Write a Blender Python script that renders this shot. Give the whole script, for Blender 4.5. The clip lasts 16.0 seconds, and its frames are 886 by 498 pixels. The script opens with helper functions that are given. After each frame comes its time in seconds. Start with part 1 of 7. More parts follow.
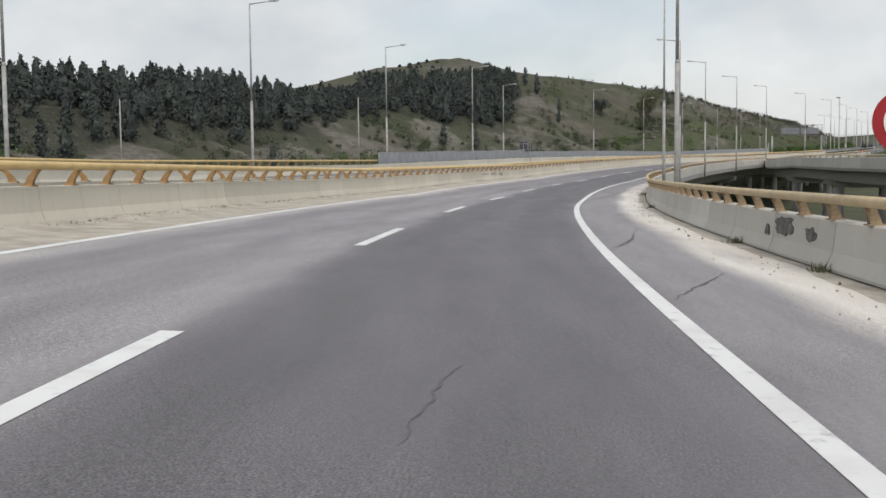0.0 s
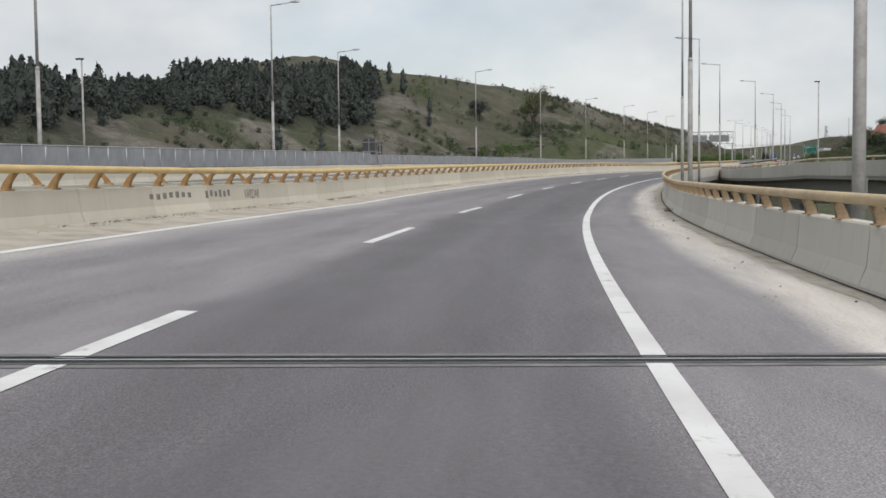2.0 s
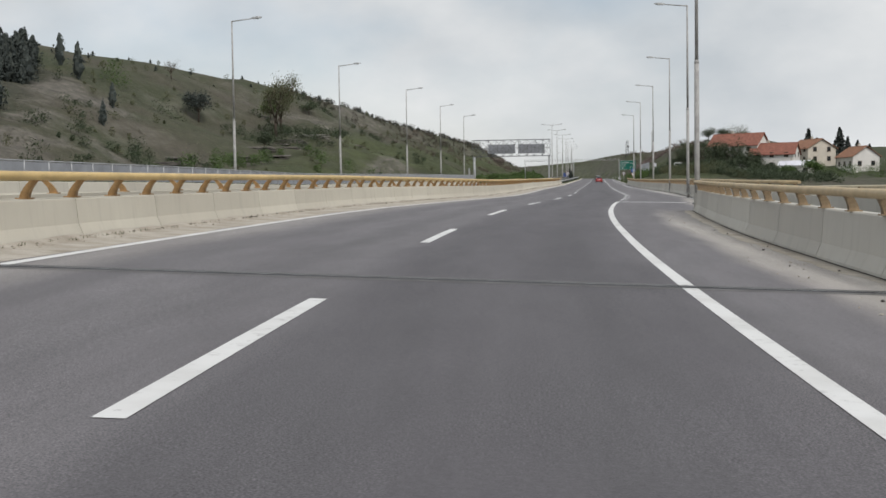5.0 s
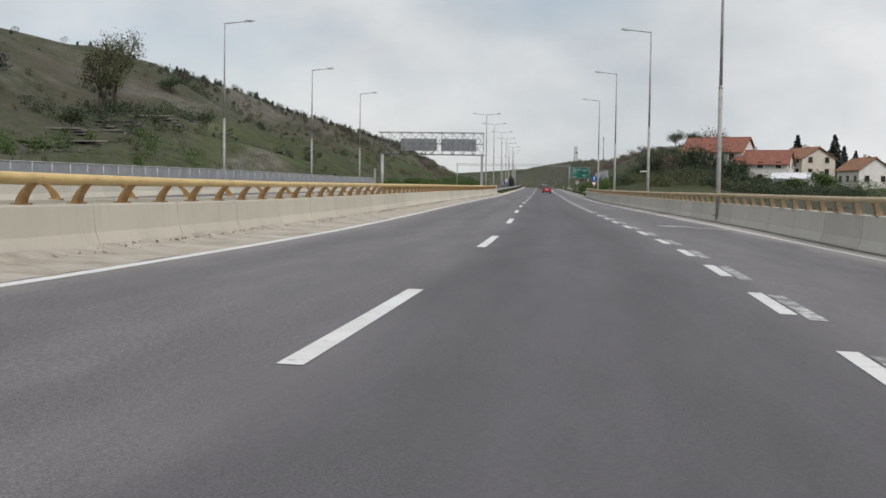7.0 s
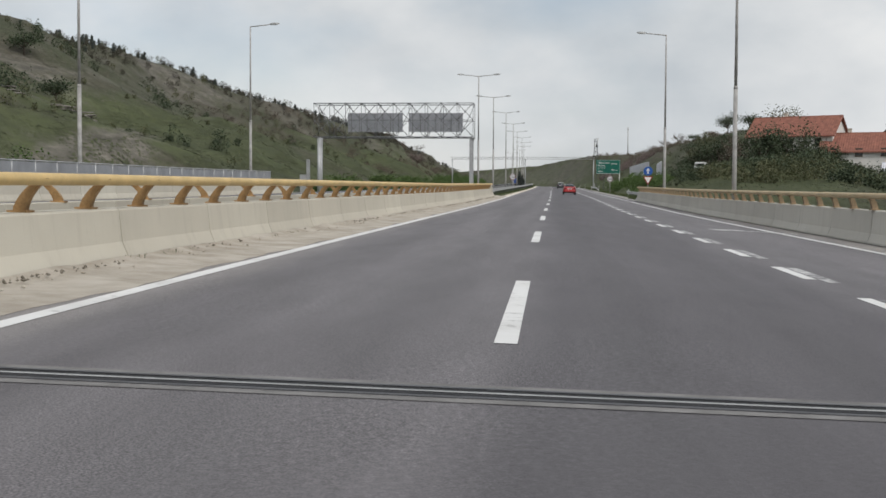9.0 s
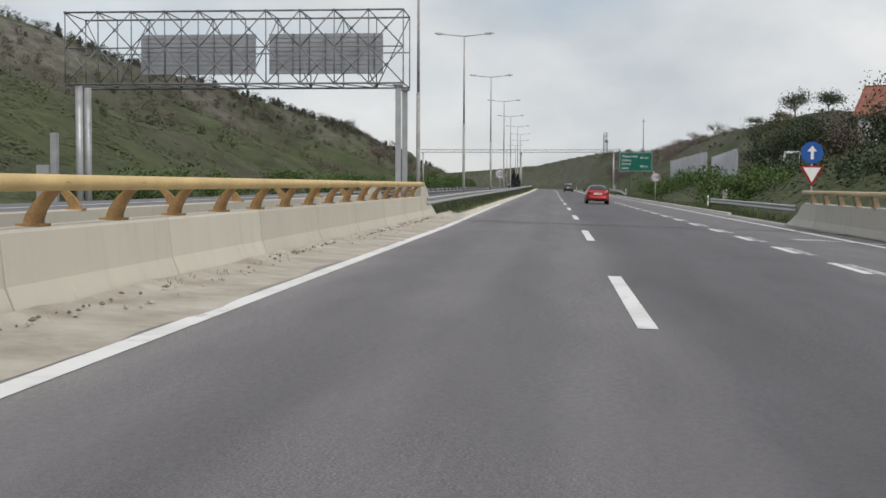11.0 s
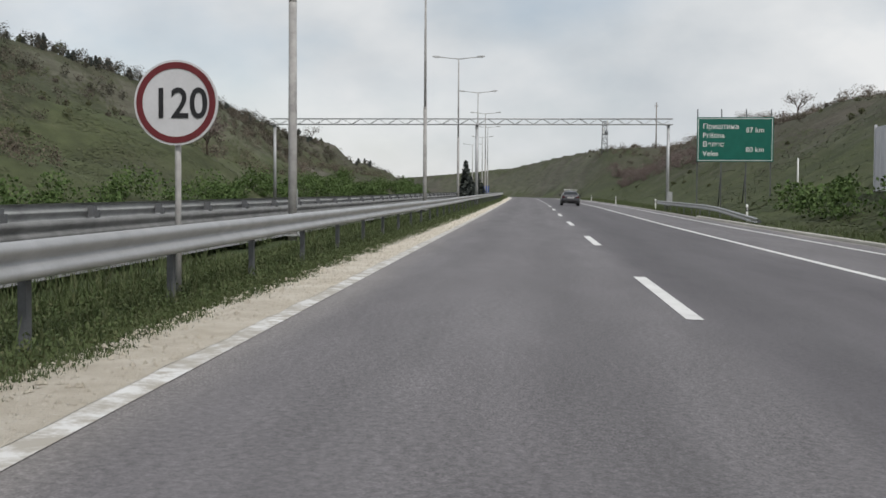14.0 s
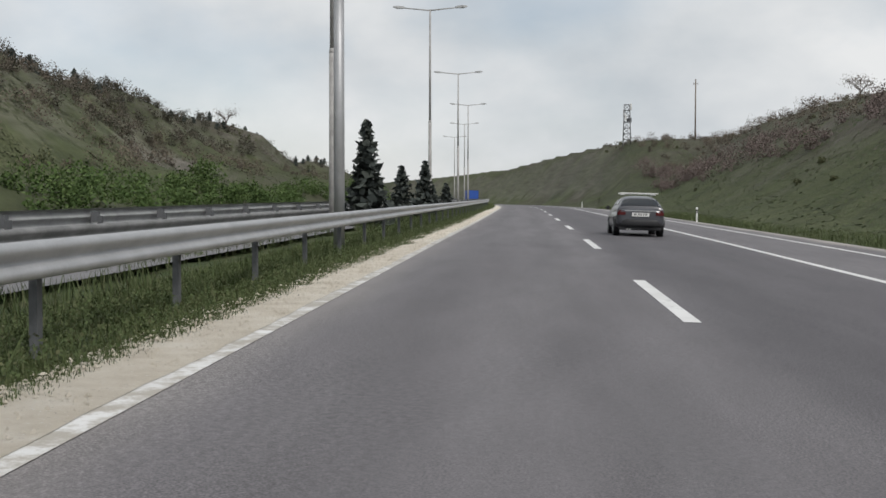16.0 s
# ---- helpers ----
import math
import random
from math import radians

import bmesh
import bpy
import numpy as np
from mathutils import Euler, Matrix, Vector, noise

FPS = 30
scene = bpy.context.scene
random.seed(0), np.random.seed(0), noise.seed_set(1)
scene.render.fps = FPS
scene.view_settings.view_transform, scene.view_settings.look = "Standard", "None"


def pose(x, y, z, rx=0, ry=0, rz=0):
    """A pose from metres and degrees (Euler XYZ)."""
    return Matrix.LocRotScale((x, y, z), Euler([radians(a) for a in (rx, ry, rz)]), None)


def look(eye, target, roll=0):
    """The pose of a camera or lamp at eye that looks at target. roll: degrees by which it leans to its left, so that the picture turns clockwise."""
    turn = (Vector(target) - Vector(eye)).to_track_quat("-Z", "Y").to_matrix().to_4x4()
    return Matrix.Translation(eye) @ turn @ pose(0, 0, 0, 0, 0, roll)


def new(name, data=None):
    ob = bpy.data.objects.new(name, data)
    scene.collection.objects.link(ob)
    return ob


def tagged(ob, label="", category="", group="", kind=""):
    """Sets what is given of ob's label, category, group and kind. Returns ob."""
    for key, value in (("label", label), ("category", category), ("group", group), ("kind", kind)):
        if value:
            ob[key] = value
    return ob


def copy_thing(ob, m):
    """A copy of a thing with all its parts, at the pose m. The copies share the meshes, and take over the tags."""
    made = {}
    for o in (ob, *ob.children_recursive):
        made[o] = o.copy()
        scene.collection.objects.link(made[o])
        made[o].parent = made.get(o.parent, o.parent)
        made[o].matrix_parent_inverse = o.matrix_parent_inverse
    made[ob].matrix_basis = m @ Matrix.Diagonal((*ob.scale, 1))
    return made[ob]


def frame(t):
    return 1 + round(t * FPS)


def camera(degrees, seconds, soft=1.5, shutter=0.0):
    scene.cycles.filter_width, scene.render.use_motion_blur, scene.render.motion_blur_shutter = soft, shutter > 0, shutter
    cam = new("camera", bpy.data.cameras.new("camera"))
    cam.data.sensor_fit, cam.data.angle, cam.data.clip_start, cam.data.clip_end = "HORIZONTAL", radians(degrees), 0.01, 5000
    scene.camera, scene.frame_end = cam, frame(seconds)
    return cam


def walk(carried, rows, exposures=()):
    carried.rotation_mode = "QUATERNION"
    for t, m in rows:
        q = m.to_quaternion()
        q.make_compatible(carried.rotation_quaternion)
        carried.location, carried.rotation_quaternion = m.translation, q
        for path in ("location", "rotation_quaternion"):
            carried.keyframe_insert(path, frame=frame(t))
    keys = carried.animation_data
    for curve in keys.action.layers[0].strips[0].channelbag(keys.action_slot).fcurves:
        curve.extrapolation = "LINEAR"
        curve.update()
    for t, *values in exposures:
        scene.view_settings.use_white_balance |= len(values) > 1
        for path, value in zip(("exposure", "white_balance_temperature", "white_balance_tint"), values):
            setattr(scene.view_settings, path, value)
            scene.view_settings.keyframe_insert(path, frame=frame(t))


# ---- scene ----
# ---- camera and walk ----
cam = camera(41.0, 16.0, soft=1.6)
PATH = [
    (0, (69.089, -309.104, 2.179), (64.319, -300.348, 1.423), -0.56),
    (0.5, (61.947, -293.620, 1.985), (57.469, -284.708, 1.262), -0.92),
    (1, (54.845, -277.160, 1.757), (50.595, -268.138, 1.016), -0.54),
    (1.5, (48.553, -261.103, 1.529), (44.543, -251.967, 0.855), -0.16),
    (2, (42.486, -244.539, 1.385), (38.666, -235.320, 0.744), -0.67),
    (2.5, (37.032, -228.341, 1.341), (33.503, -219.005, 0.723), -0.15),
    (3, (31.835, -211.356, 1.298), (28.575, -201.918, 0.759), -0.41),
    (3.5, (27.325, -194.566, 1.347), (24.354, -185.033, 0.810), -1.15),
    (4, (23.061, -177.078, 1.508), (20.369, -167.460, 1.004), -0.72),
    (4.5, (19.529, -159.919, 1.669), (17.180, -150.209, 1.224), -0.74),
    (5, (16.510, -142.281, 1.830), (14.462, -132.506, 1.333), -0.86),
    (5.5, (13.680, -124.914, 1.978), (11.809, -115.103, 1.493), -0.62),
    (6, (12.034, -107.579, 2.105), (10.308, -97.741, 1.633), -0.13),
    (6.5, (11.038, -90.221, 2.223), (9.420, -80.363, 1.763), 0.42),
    (7, (10.162, -72.782, 2.341), (8.604, -62.914, 1.891), 0.83),
    (7.5, (8.874, -55.208, 2.470), (7.322, -45.339, 2.025), 0.92),
    (8, (7.136, -37.357, 2.588), (5.572, -27.492, 2.103), 0.61),
    (8.5, (5.515, -20.108, 2.735), (3.875, -10.253, 2.299), 0.27),
    (9, (3.846, -2.088, 2.882), (2.179, 7.761, 2.430), 0.27),
    (9.5, (2.169, 15.585, 3.023), (0.485, 25.432, 2.574), 0.18),
    (10, (0.490, 33.267, 3.173), (-1.193, 43.114, 2.728), 0.17),
    (10.5, (-1.167, 50.936, 3.333), (-2.839, 60.785, 2.893), 0.19),
    (11, (-2.782, 68.569, 3.506), (-4.435, 78.422, 3.073), 0.23),
    (11.5, (-4.333, 86.144, 3.696), (-5.965, 96.000, 3.268), 0.24),
    (12, (-6.063, 104.054, 3.894), (-7.653, 113.916, 3.447), 0.39),
    (12.5, (-7.498, 121.542, 4.092), (-9.073, 131.408, 3.664), 0.42),
    (13, (-8.892, 138.774, 4.291), (-10.410, 148.650, 3.892), 0.12),
    (13.5, (-10.224, 155.940, 4.490), (-11.741, 165.814, 4.041), -0.23),
    (14, (-11.580, 173.349, 4.689), (-13.041, 183.235, 4.312), 0.31),
    (14.5, (-12.868, 191.042, 4.887), (-14.435, 200.909, 4.453), -0.09),
    (15, (-14.282, 209.456, 5.086), (-15.826, 219.328, 4.678), -0.02),
    (15.5, (-15.637, 227.430, 5.299), (-17.118, 237.310, 4.870), 0.71),
    (16, (-16.849, 243.963, 5.532), (-18.304, 253.851, 5.205), 0.08),
]
walk(cam, [(t, look(eye, target, roll)) for t, eye, target, roll in PATH], exposures=[(0, 0.12), (3, 0.10), (5, 0.03), (7.5, 0.0), (9, 0.0), (11.5, 0.05), (16, 0.04)])

# ---- world, sun ----
SUN_EL, SUN_AZ = radians(48), radians(140)
world = bpy.data.worlds.new("overcast_sky")
scene.world = world
world.use_nodes = True
wt = world.node_tree
wt.nodes.clear()


def wnode(kind, **values):
    n = wt.nodes.new(kind)
    for key, v in values.items():
        n.inputs[key].default_value = v
    return n


w_out = wt.nodes.new("ShaderNodeOutputWorld")
w_bg = wt.nodes.new("ShaderNodeBackground")
w_sky = wt.nodes.new("ShaderNodeTexSky")
w_sky.sky_type, w_sky.sun_disc, w_sky.sun_elevation, w_sky.sun_rotation = "NISHITA", False, SUN_EL, SUN_AZ
w_sky.air_density, w_sky.dust_density = 1.0, 2.0
w_dim = wt.nodes.new("ShaderNodeMixRGB")
w_dim.blend_type = "MULTIPLY"
w_dim.inputs[0].default_value = 1.0
w_dim.inputs[2].default_value = (0.115, 0.115, 0.115, 1)
w_co = wt.nodes.new("ShaderNodeTexCoord")
w_map = wt.nodes.new("ShaderNodeMapping")
w_map.inputs["Scale"].default_value = (1.0, 1.0, 1.7)
w_map.inputs["Location"].default_value = (0.35, 0.2, 0.1)
w_n1 = wnode("ShaderNodeTexNoise", Scale=2.6, Detail=9.0, Roughness=0.55)
w_r1 = wt.nodes.new("ShaderNodeValToRGB")
w_r1.color_ramp.elements[0].position, w_r1.color_ramp.elements[1].position = 0.36, 0.55
w_n2 = wnode("ShaderNodeTexNoise", Scale=4.2, Detail=6.0, Roughness=0.5)
w_r2 = wt.nodes.new("ShaderNodeValToRGB")
w_r2.color_ramp.elements[0].position, w_r2.color_ramp.elements[1].position = 0.34, 0.62
w_r2.color_ramp.elements[0].color = (0.53, 0.57, 0.605, 1)
w_r2.color_ramp.elements[1].color = (0.785, 0.795, 0.80, 1)
w_mix = wt.nodes.new("ShaderNodeMixRGB")
wl = wt.links.new
wl(w_co.outputs["Generated"], w_map.inputs["Vector"])
wl(w_map.outputs["Vector"], w_n1.inputs["Vector"])
wl(w_map.outputs["Vector"], w_n2.inputs["Vector"])
wl(w_n1.outputs["Fac"], w_r1.inputs["Fac"])
wl(w_n2.outputs["Fac"], w_r2.inputs["Fac"])
wl(w_sky.outputs["Color"], w_dim.inputs[1])
wl(w_dim.outputs["Color"], w_mix.inputs[1])
wl(w_r2.outputs["Color"], w_mix.inputs[2])
w_cl = wt.nodes.new("ShaderNodeMath")
w_cl.operation, w_cl.use_clamp = "MULTIPLY_ADD", True
w_cl.inputs[1].default_value, w_cl.inputs[2].default_value = 0.45, 0.55
wl(w_r1.outputs["Color"], w_cl.inputs[0])
wl(w_cl.outputs["Value"], w_mix.inputs[0])
wl(w_mix.outputs["Color"], w_bg.inputs["Color"])
w_bg.inputs["Strength"].default_value = 1.0
wl(w_bg.outputs["Background"], w_out.inputs["Surface"])

sun = new("sun", bpy.data.lights.new("sun", "SUN"))
sun.data.energy, sun.data.angle, sun.data.color = 2.0, radians(14), (1.0, 0.965, 0.935)
sun.matrix_world = look((60, -60, 120), (60 - math.sin(SUN_AZ) * 60, -60 - math.cos(SUN_AZ) * 60, 120 - 60 * math.tan(SUN_EL)))

# ---- the road's axis: the dashed lane line ----
STEP = 18.0  # one dash and gap
AXIS = [(-6, 115.26, -397.39), (-3, 87.78, -350.01), (0, 62.61, -301.80), (2, 48.10, -268.84), (4, 35.88, -235.02), (6, 25.85, -200.46), (8, 18.05, -165.33), (10, 12.46, -129.73), (12, 9.03, -93.94), (14, 7.50, -58.07), (15.5, 5.82, -30.95), (17, 3.63, -3.72), (19, 0.82, 32.47), (21, -1.88, 68.60), (23, -4.48, 104.39), (25, -7.15, 139.81), (28, -11.23, 192.89), (31, -15.19, 245.95), (34, -19.18, 299.03), (37, -23.42, 352.06)]
RISE_K = [-9, -3, 0, 3, 6, 9, 12, 15, 18, 21, 24, 27, 30, 33, 36, 39, 44, 50, 200]
RISE_Z = [2.4, 1.31, 0.81, 0.13, 0.0, 0.48, 0.97, 1.24, 1.69, 2.13, 2.73, 3.32, 3.92, 4.62, 5.24, 5.86, 6.7, 7.0, 7.0]


def spline(xn, yn, x):
    """Natural cubic spline through the nodes."""
    n, hh = len(xn), np.diff(xn)
    a, b = np.zeros((n, n)), np.zeros((n, yn.shape[1]))
    a[0, 0] = a[-1, -1] = 1
    for i in range(1, n - 1):
        a[i, i - 1], a[i, i], a[i, i + 1] = hh[i - 1], 2 * (hh[i - 1] + hh[i]), hh[i]
        b[i] = 6 * ((yn[i + 1] - yn[i]) / hh[i] - (yn[i] - yn[i - 1]) / hh[i - 1])
    m = np.linalg.solve(a, b)
    i = np.clip(np.searchsorted(xn, x) - 1, 0, n - 2)
    t, w = (x - xn[i])[:, None], hh[i][:, None]
    return yn[i] + t * ((yn[i + 1] - yn[i]) / w - w * (2 * m[i] + m[i + 1]) / 6) + t * t * m[i] / 2 + t**3 * (m[i + 1] - m[i]) / (6 * w)


K_ALL = np.arange(-16, 120.01, 0.05)
axis_k = np.array([a[0] for a in AXIS], float)
axis_xy = np.array([a[1:] for a in AXIS], float)
CURVE = spline(axis_k, axis_xy, np.clip(K_ALL, -6, 37))
tail = (CURVE[K_ALL <= 37][-1] - CURVE[K_ALL <= 36.5][-1]) * 2
CURVE = CURVE + np.minimum(K_ALL + 6, 0)[:, None] * (axis_xy[1] - axis_xy[0])[None] / 3 + np.maximum(K_ALL - 37, 0)[:, None] * tail
STRAIGHT = CURVE.copy()
# past the last lamp the road bends away to the left
bend = np.maximum(K_ALL - 37.5, 0) * STEP
CURVE = CURVE + (bend**2 / 2 / 1100)[:, None] * np.array([-tail[1], tail[0]]) / np.linalg.norm(tail)
WAY = np.gradient(CURVE, axis=0)
WAY /= np.linalg.norm(WAY, axis=1)[:, None]


def rise(k):
    return np.interp(k, RISE_K, RISE_Z)


def fall(k):
    """Crossfall of the roadway, down to the right."""
    return np.interp(k, [10, 13, 14.5, 16, 18], [0.04, 0.03, 0.019, 0.021, 0.027])


def place(k, d, z=0.0):
    """The point k dashes along the axis, d metres to its right and z above the roadway."""
    x, y = np.interp(k, K_ALL, CURVE[:, 0]), np.interp(k, K_ALL, CURVE[:, 1])
    wx, wy = np.interp(k, K_ALL, WAY[:, 0]), np.interp(k, K_ALL, WAY[:, 1])
    h = rise(k) - fall(k) * d
    if k < 12.3 and d > max(along(k, RAMP_LEFT) - 1.6, 8.8):  # the ramp comes down to the merge
        h += (1.12 - h) * min(1.0, (12.3 - k) / 3.0)
    return Vector((x + d * wy, y - d * wx, h + z))


def turn(k):
    """The axis' heading in radians, counted from +y to the left."""
    return math.atan2(-np.interp(k, K_ALL, WAY[:, 0]), np.interp(k, K_ALL, WAY[:, 1]))


def stand(k, d, z=0.0, spin=0.0):
    """A pose with its +y along the road."""
    return Matrix.Translation(place(k, d, z)) @ Matrix.Rotation(turn(k) + radians(spin), 4, "Z")


def along(k, points):
    return float(np.interp(k, [p[0] for p in points], [p[1] for p in points]))


LEFT_LINE = [(-6, -4.5), (1.4, -4.52), (3, -4.7), (5, -4.75), (9, -5.1), (11.5, -5.1), (14, -4.45), (18, -4.35), (21, -4.25), (23, -4.15), (24.5, -4.3), (60, -4.33)]
LEFT_WALL = [(-6, -6.7), (8, -6.6), (12, -6.5), (15, -6.2), (18, -6.0), (23, -5.45), (24, -5.4), (60, -5.6)]
RIGHT_LINE = [(-6, 4.35), (1.2, 4.37), (2.3, 4.25), (3.5, 4.25), (8, 4.38), (11, 4.42), (13, 4.2), (14.9, 4.65), (16, 4.45), (26, 4.4), (60, 4.4)]
OUTER_LINE = [(12.4, 11.4), (13.3, 9.9), (14.5, 8.9), (16, 8.75), (18, 8.25), (20, 7.7), (24, 7.35), (60, 7.3)]
RIGHT_WALL = [(-6, 7.6), (11, 7.55), (12.3, 7.9)]
MERGE_WALL = [(12.4, 13.2), (13.3, 10.4), (14.2, 9.4), (16, 9.8), (17.5, 9.8), (19, 9.1), (21, 8.7), (23.7, 8.4)]
RAMP_LEFT = [(-2, 55), (2, 42), (6.4, 27), (9.7, 17.5), (11.3, 11.5), (12.3, 8.3)]
RAMP_RIGHT = [(-2, 66), (2, 53), (6.4, 37), (9.7, 26.0), (11.3, 18.2), (12.4, 13.2)]
END_K = 23.56  # end of the viaduct's walls


# ---- mesh helpers ----
def mesh_of(bm, name, smooth=False):
    me = bpy.data.meshes.new(name)
    bm.to_mesh(me)
    bm.free()
    if smooth:
        for p in me.polygons:
            p.use_smooth = True
    return me


def part(name, bm, material, parent=None, label="", smooth=False):
    ob = new(name, bm if isinstance(bm, bpy.types.Mesh) else mesh_of(bm, name, smooth))
    if material and not ob.data.materials:
        for m in material if isinstance(material, (list, tuple)) else (material,):
            ob.data.materials.append(m)
    if parent:
        ob.parent = parent
    if label:
        ob["label"] = label
    return ob


def thing(name, m, label, category, group="", kind=""):
    ob = new(name)
    ob.matrix_world = m
    return tagged(ob, label, category, group, kind)


def box(bm, sx, sy, sz, x=0, y=0, z=0, bevel=0.0, turn_by=None, mat=0):
    m = Matrix.Translation((x, y, z)) @ (turn_by or Matrix()) @ Matrix.Diagonal((sx, sy, sz, 1))
    got = bmesh.ops.create_cube(bm, size=1, matrix=m)
    if bevel:
        edges = list({e for v in got["verts"] for e in v.link_edges})
        bmesh.ops.bevel(bm, geom=edges, offset=bevel, segments=2, affect="EDGES", clamp_overlap=True)
    if mat:
        for f in {f for v in got["verts"] if v.is_valid for f in v.link_faces}:
            f.material_index = mat
    return bm


def rod(bm, a, b, r0, r1=None, sides=8, mat=0):
    a, b = Vector(a), Vector(b)
    m = Matrix.Translation((a + b) / 2) @ (b - a).to_track_quat("Z", "Y").to_matrix().to_4x4()
    got = bmesh.ops.create_cone(bm, cap_ends=True, segments=sides, radius1=r0, radius2=r0 if r1 is None else r1, depth=(b - a).length, matrix=m)
    for f in {f for v in got["verts"] for f in v.link_faces}:
        f.smooth = len(f.verts) == 4
        f.material_index = mat
    return bm


def loft(bm, rings, closed=True, cap=True, mat=0, smooth=False):
    """Skin over rings of points with equal counts."""
    vs = [[bm.verts.new(p) for p in ring] for ring in rings]
    n = len(vs[0])
    for a, b in zip(vs, vs[1:]):
        for i in range(n if closed else n - 1):
            f = bm.faces.new((a[i], a[(i + 1) % n], b[(i + 1) % n], b[i]))
            f.material_index, f.smooth = mat, smooth
    if cap and closed:
        for ring in (vs[0][::-1], vs[-1]):
            f = bm.faces.new(ring)
            f.material_index = mat
    return bm


def raw(name, verts, faces, smooth=False):
    me = bpy.data.meshes.new(name)
    me.from_pydata([tuple(v) for v in verts], [], [tuple(f) for f in faces])
    me.validate()
    if smooth:
        for p in me.polygons:
            p.use_smooth = True
    return me


def strip(name, k0, k1, edges, material, lift=0.0, step=0.1, uv=True, wobble=()):
    """A sheet along the road between offsets; edges: functions or numbers of d, from left to right."""
    ks = np.linspace(k0, k1, max(2, int(round((k1 - k0) / step)) + 1))
    verts, faces, uvs = [], [], []
    for k in ks:
        for j, e in enumerate(edges):
            d = e(k) if callable(e) else along(k, e) if isinstance(e, list) else e
            if j in wobble:
                d += 0.22 * noise.noise((k * 6.3, j * 9.1, 0)) + 0.12 * noise.noise((k * 31.0, j * 5.1, 3))
            verts.append(place(k, d, lift))
            uvs.append((k * STEP, d))
    n = len(edges)
    for i in range(len(ks) - 1):
        for j in range(n - 1):
            a = i * n + j
            faces.append((a, a + 1, a + n + 1, a + n))
    me = raw(name, verts, faces)
    layer = me.uv_layers.new(name="UVMap")
    for lp in me.loops:
        layer.data[lp.index].uv = uvs[lp.vertex_index]
    me.materials.append(material)
    return new(name, me)


# ---- materials ----
class Mat:
    """A small builder for node materials."""

    def __init__(self, name, rough=0.7, metal=0.0):
        self.m = bpy.data.materials.new(name)
        self.m.use_nodes = True
        self.t = self.m.node_tree
        self.b = self.t.nodes["Principled BSDF"]
        self.b.inputs["Roughness"].default_value = rough
        self.b.inputs["Metallic"].default_value = metal
        self.b.inputs["Specular IOR Level"].default_value = 0.3

    def node(self, kind, **values):
        n = self.t.nodes.new(kind)
        for k, v in values.items():
            n.inputs[k].default_value = v
        return n

    def link(self, a, b):
        self.t.links.new(a, b)

    def coords(self, kind="Object"):
        return self.node("ShaderNodeTexCoord").outputs[kind]

    def noise(self, scale, detail=4.0, rough=0.55, vec=None, stretch=None):
        n = self.node("ShaderNodeTexNoise", Scale=scale, Detail=detail, Roughness=rough)
        v = vec or self.coords()
        if stretch:
            mp = self.node("ShaderNodeMapping")
            mp.inputs["Scale"].default_value = stretch
            self.link(v, mp.inputs["Vector"])
            v = mp.outputs["Vector"]
        self.link(v, n.inputs["Vector"])
        return n.outputs["Fac"]

    def ramp(self, fac, *stops):
        r = self.node("ShaderNodeValToRGB")
        el = r.color_ramp.elements
        while len(el) < len(stops):
            el.new(0.5)
        for e, (p, c) in zip(el, stops):
            e.position, e.color = p, (*c, 1) if len(c) == 3 else c
        self.link(fac, r.inputs["Fac"])
        return r.outputs["Color"]

    def band(self, fac, lo, hi):
        n = self.node("ShaderNodeMapRange", **{"From Min": lo, "From Max": hi})
        n.interpolation_type = "SMOOTHSTEP"
        self.link(fac, n.inputs["Value"])
        return n.outputs["Result"]

    def mix(self, fac, a, b, mode="MIX"):
        n = self.node("ShaderNodeMixRGB")
        n.blend_type = mode
        for v, i in ((fac, 0), (a, 1), (b, 2)):
            if isinstance(v, (int, float)):
                n.inputs[i].default_value = v if i == 0 else (v, v, v, 1)
            elif isinstance(v, tuple):
                n.inputs[i].default_value = (*v, 1)
            else:
                self.link(v, n.inputs[i])
        return n.outputs["Color"]

    def math(self, op, a, b=None):
        n = self.node("ShaderNodeMath")
        n.operation = op
        for v, i in ((a, 0), (b, 1)):
            if v is None:
                continue
            if isinstance(v, (int, float)):
                n.inputs[i].default_value = v
            else:
                self.link(v, n.inputs[i])
        return n.outputs["Value"]

    def bump(self, fac, strength=0.3, dist=0.02):
        n = self.node("ShaderNodeBump", Strength=strength, Distance=dist)
        self.link(fac, n.inputs["Height"])
        self.link(n.outputs["Normal"], self.b.inputs["Normal"])
        return self

    def color(self, c):
        if isinstance(c, tuple):
            self.b.inputs["Base Color"].default_value = (*c, 1)
        else:
            self.link(c, self.b.inputs["Base Color"])
        return self

    def rand(self):
        return self.node("ShaderNodeObjectInfo").outputs["Random"]

    def island(self):
        return self.node("ShaderNodeNewGeometry").outputs["Random Per Island"]


def simple(name, c, rough=0.6, metal=0.0, spread=0.12, scale=3.0, fine=40.0, bump=0.15):
    """Paint or metal with patches, fine grain and a little relief."""
    m = Mat(name, rough, metal)
    dark = tuple(v * (1 - spread * 1.6) for v in c)
    light = tuple(min(1, v * (1 + spread)) for v in c)
    a = m.ramp(m.noise(scale, 5), (0.3, dark), (0.7, light))
    b = m.mix(0.25, a, m.ramp(m.noise(fine, 3), (0.3, dark), (0.7, light)))
    m.color(b)
    if bump:
        m.bump(m.noise(fine, 4), bump, 0.01)
    return m.m


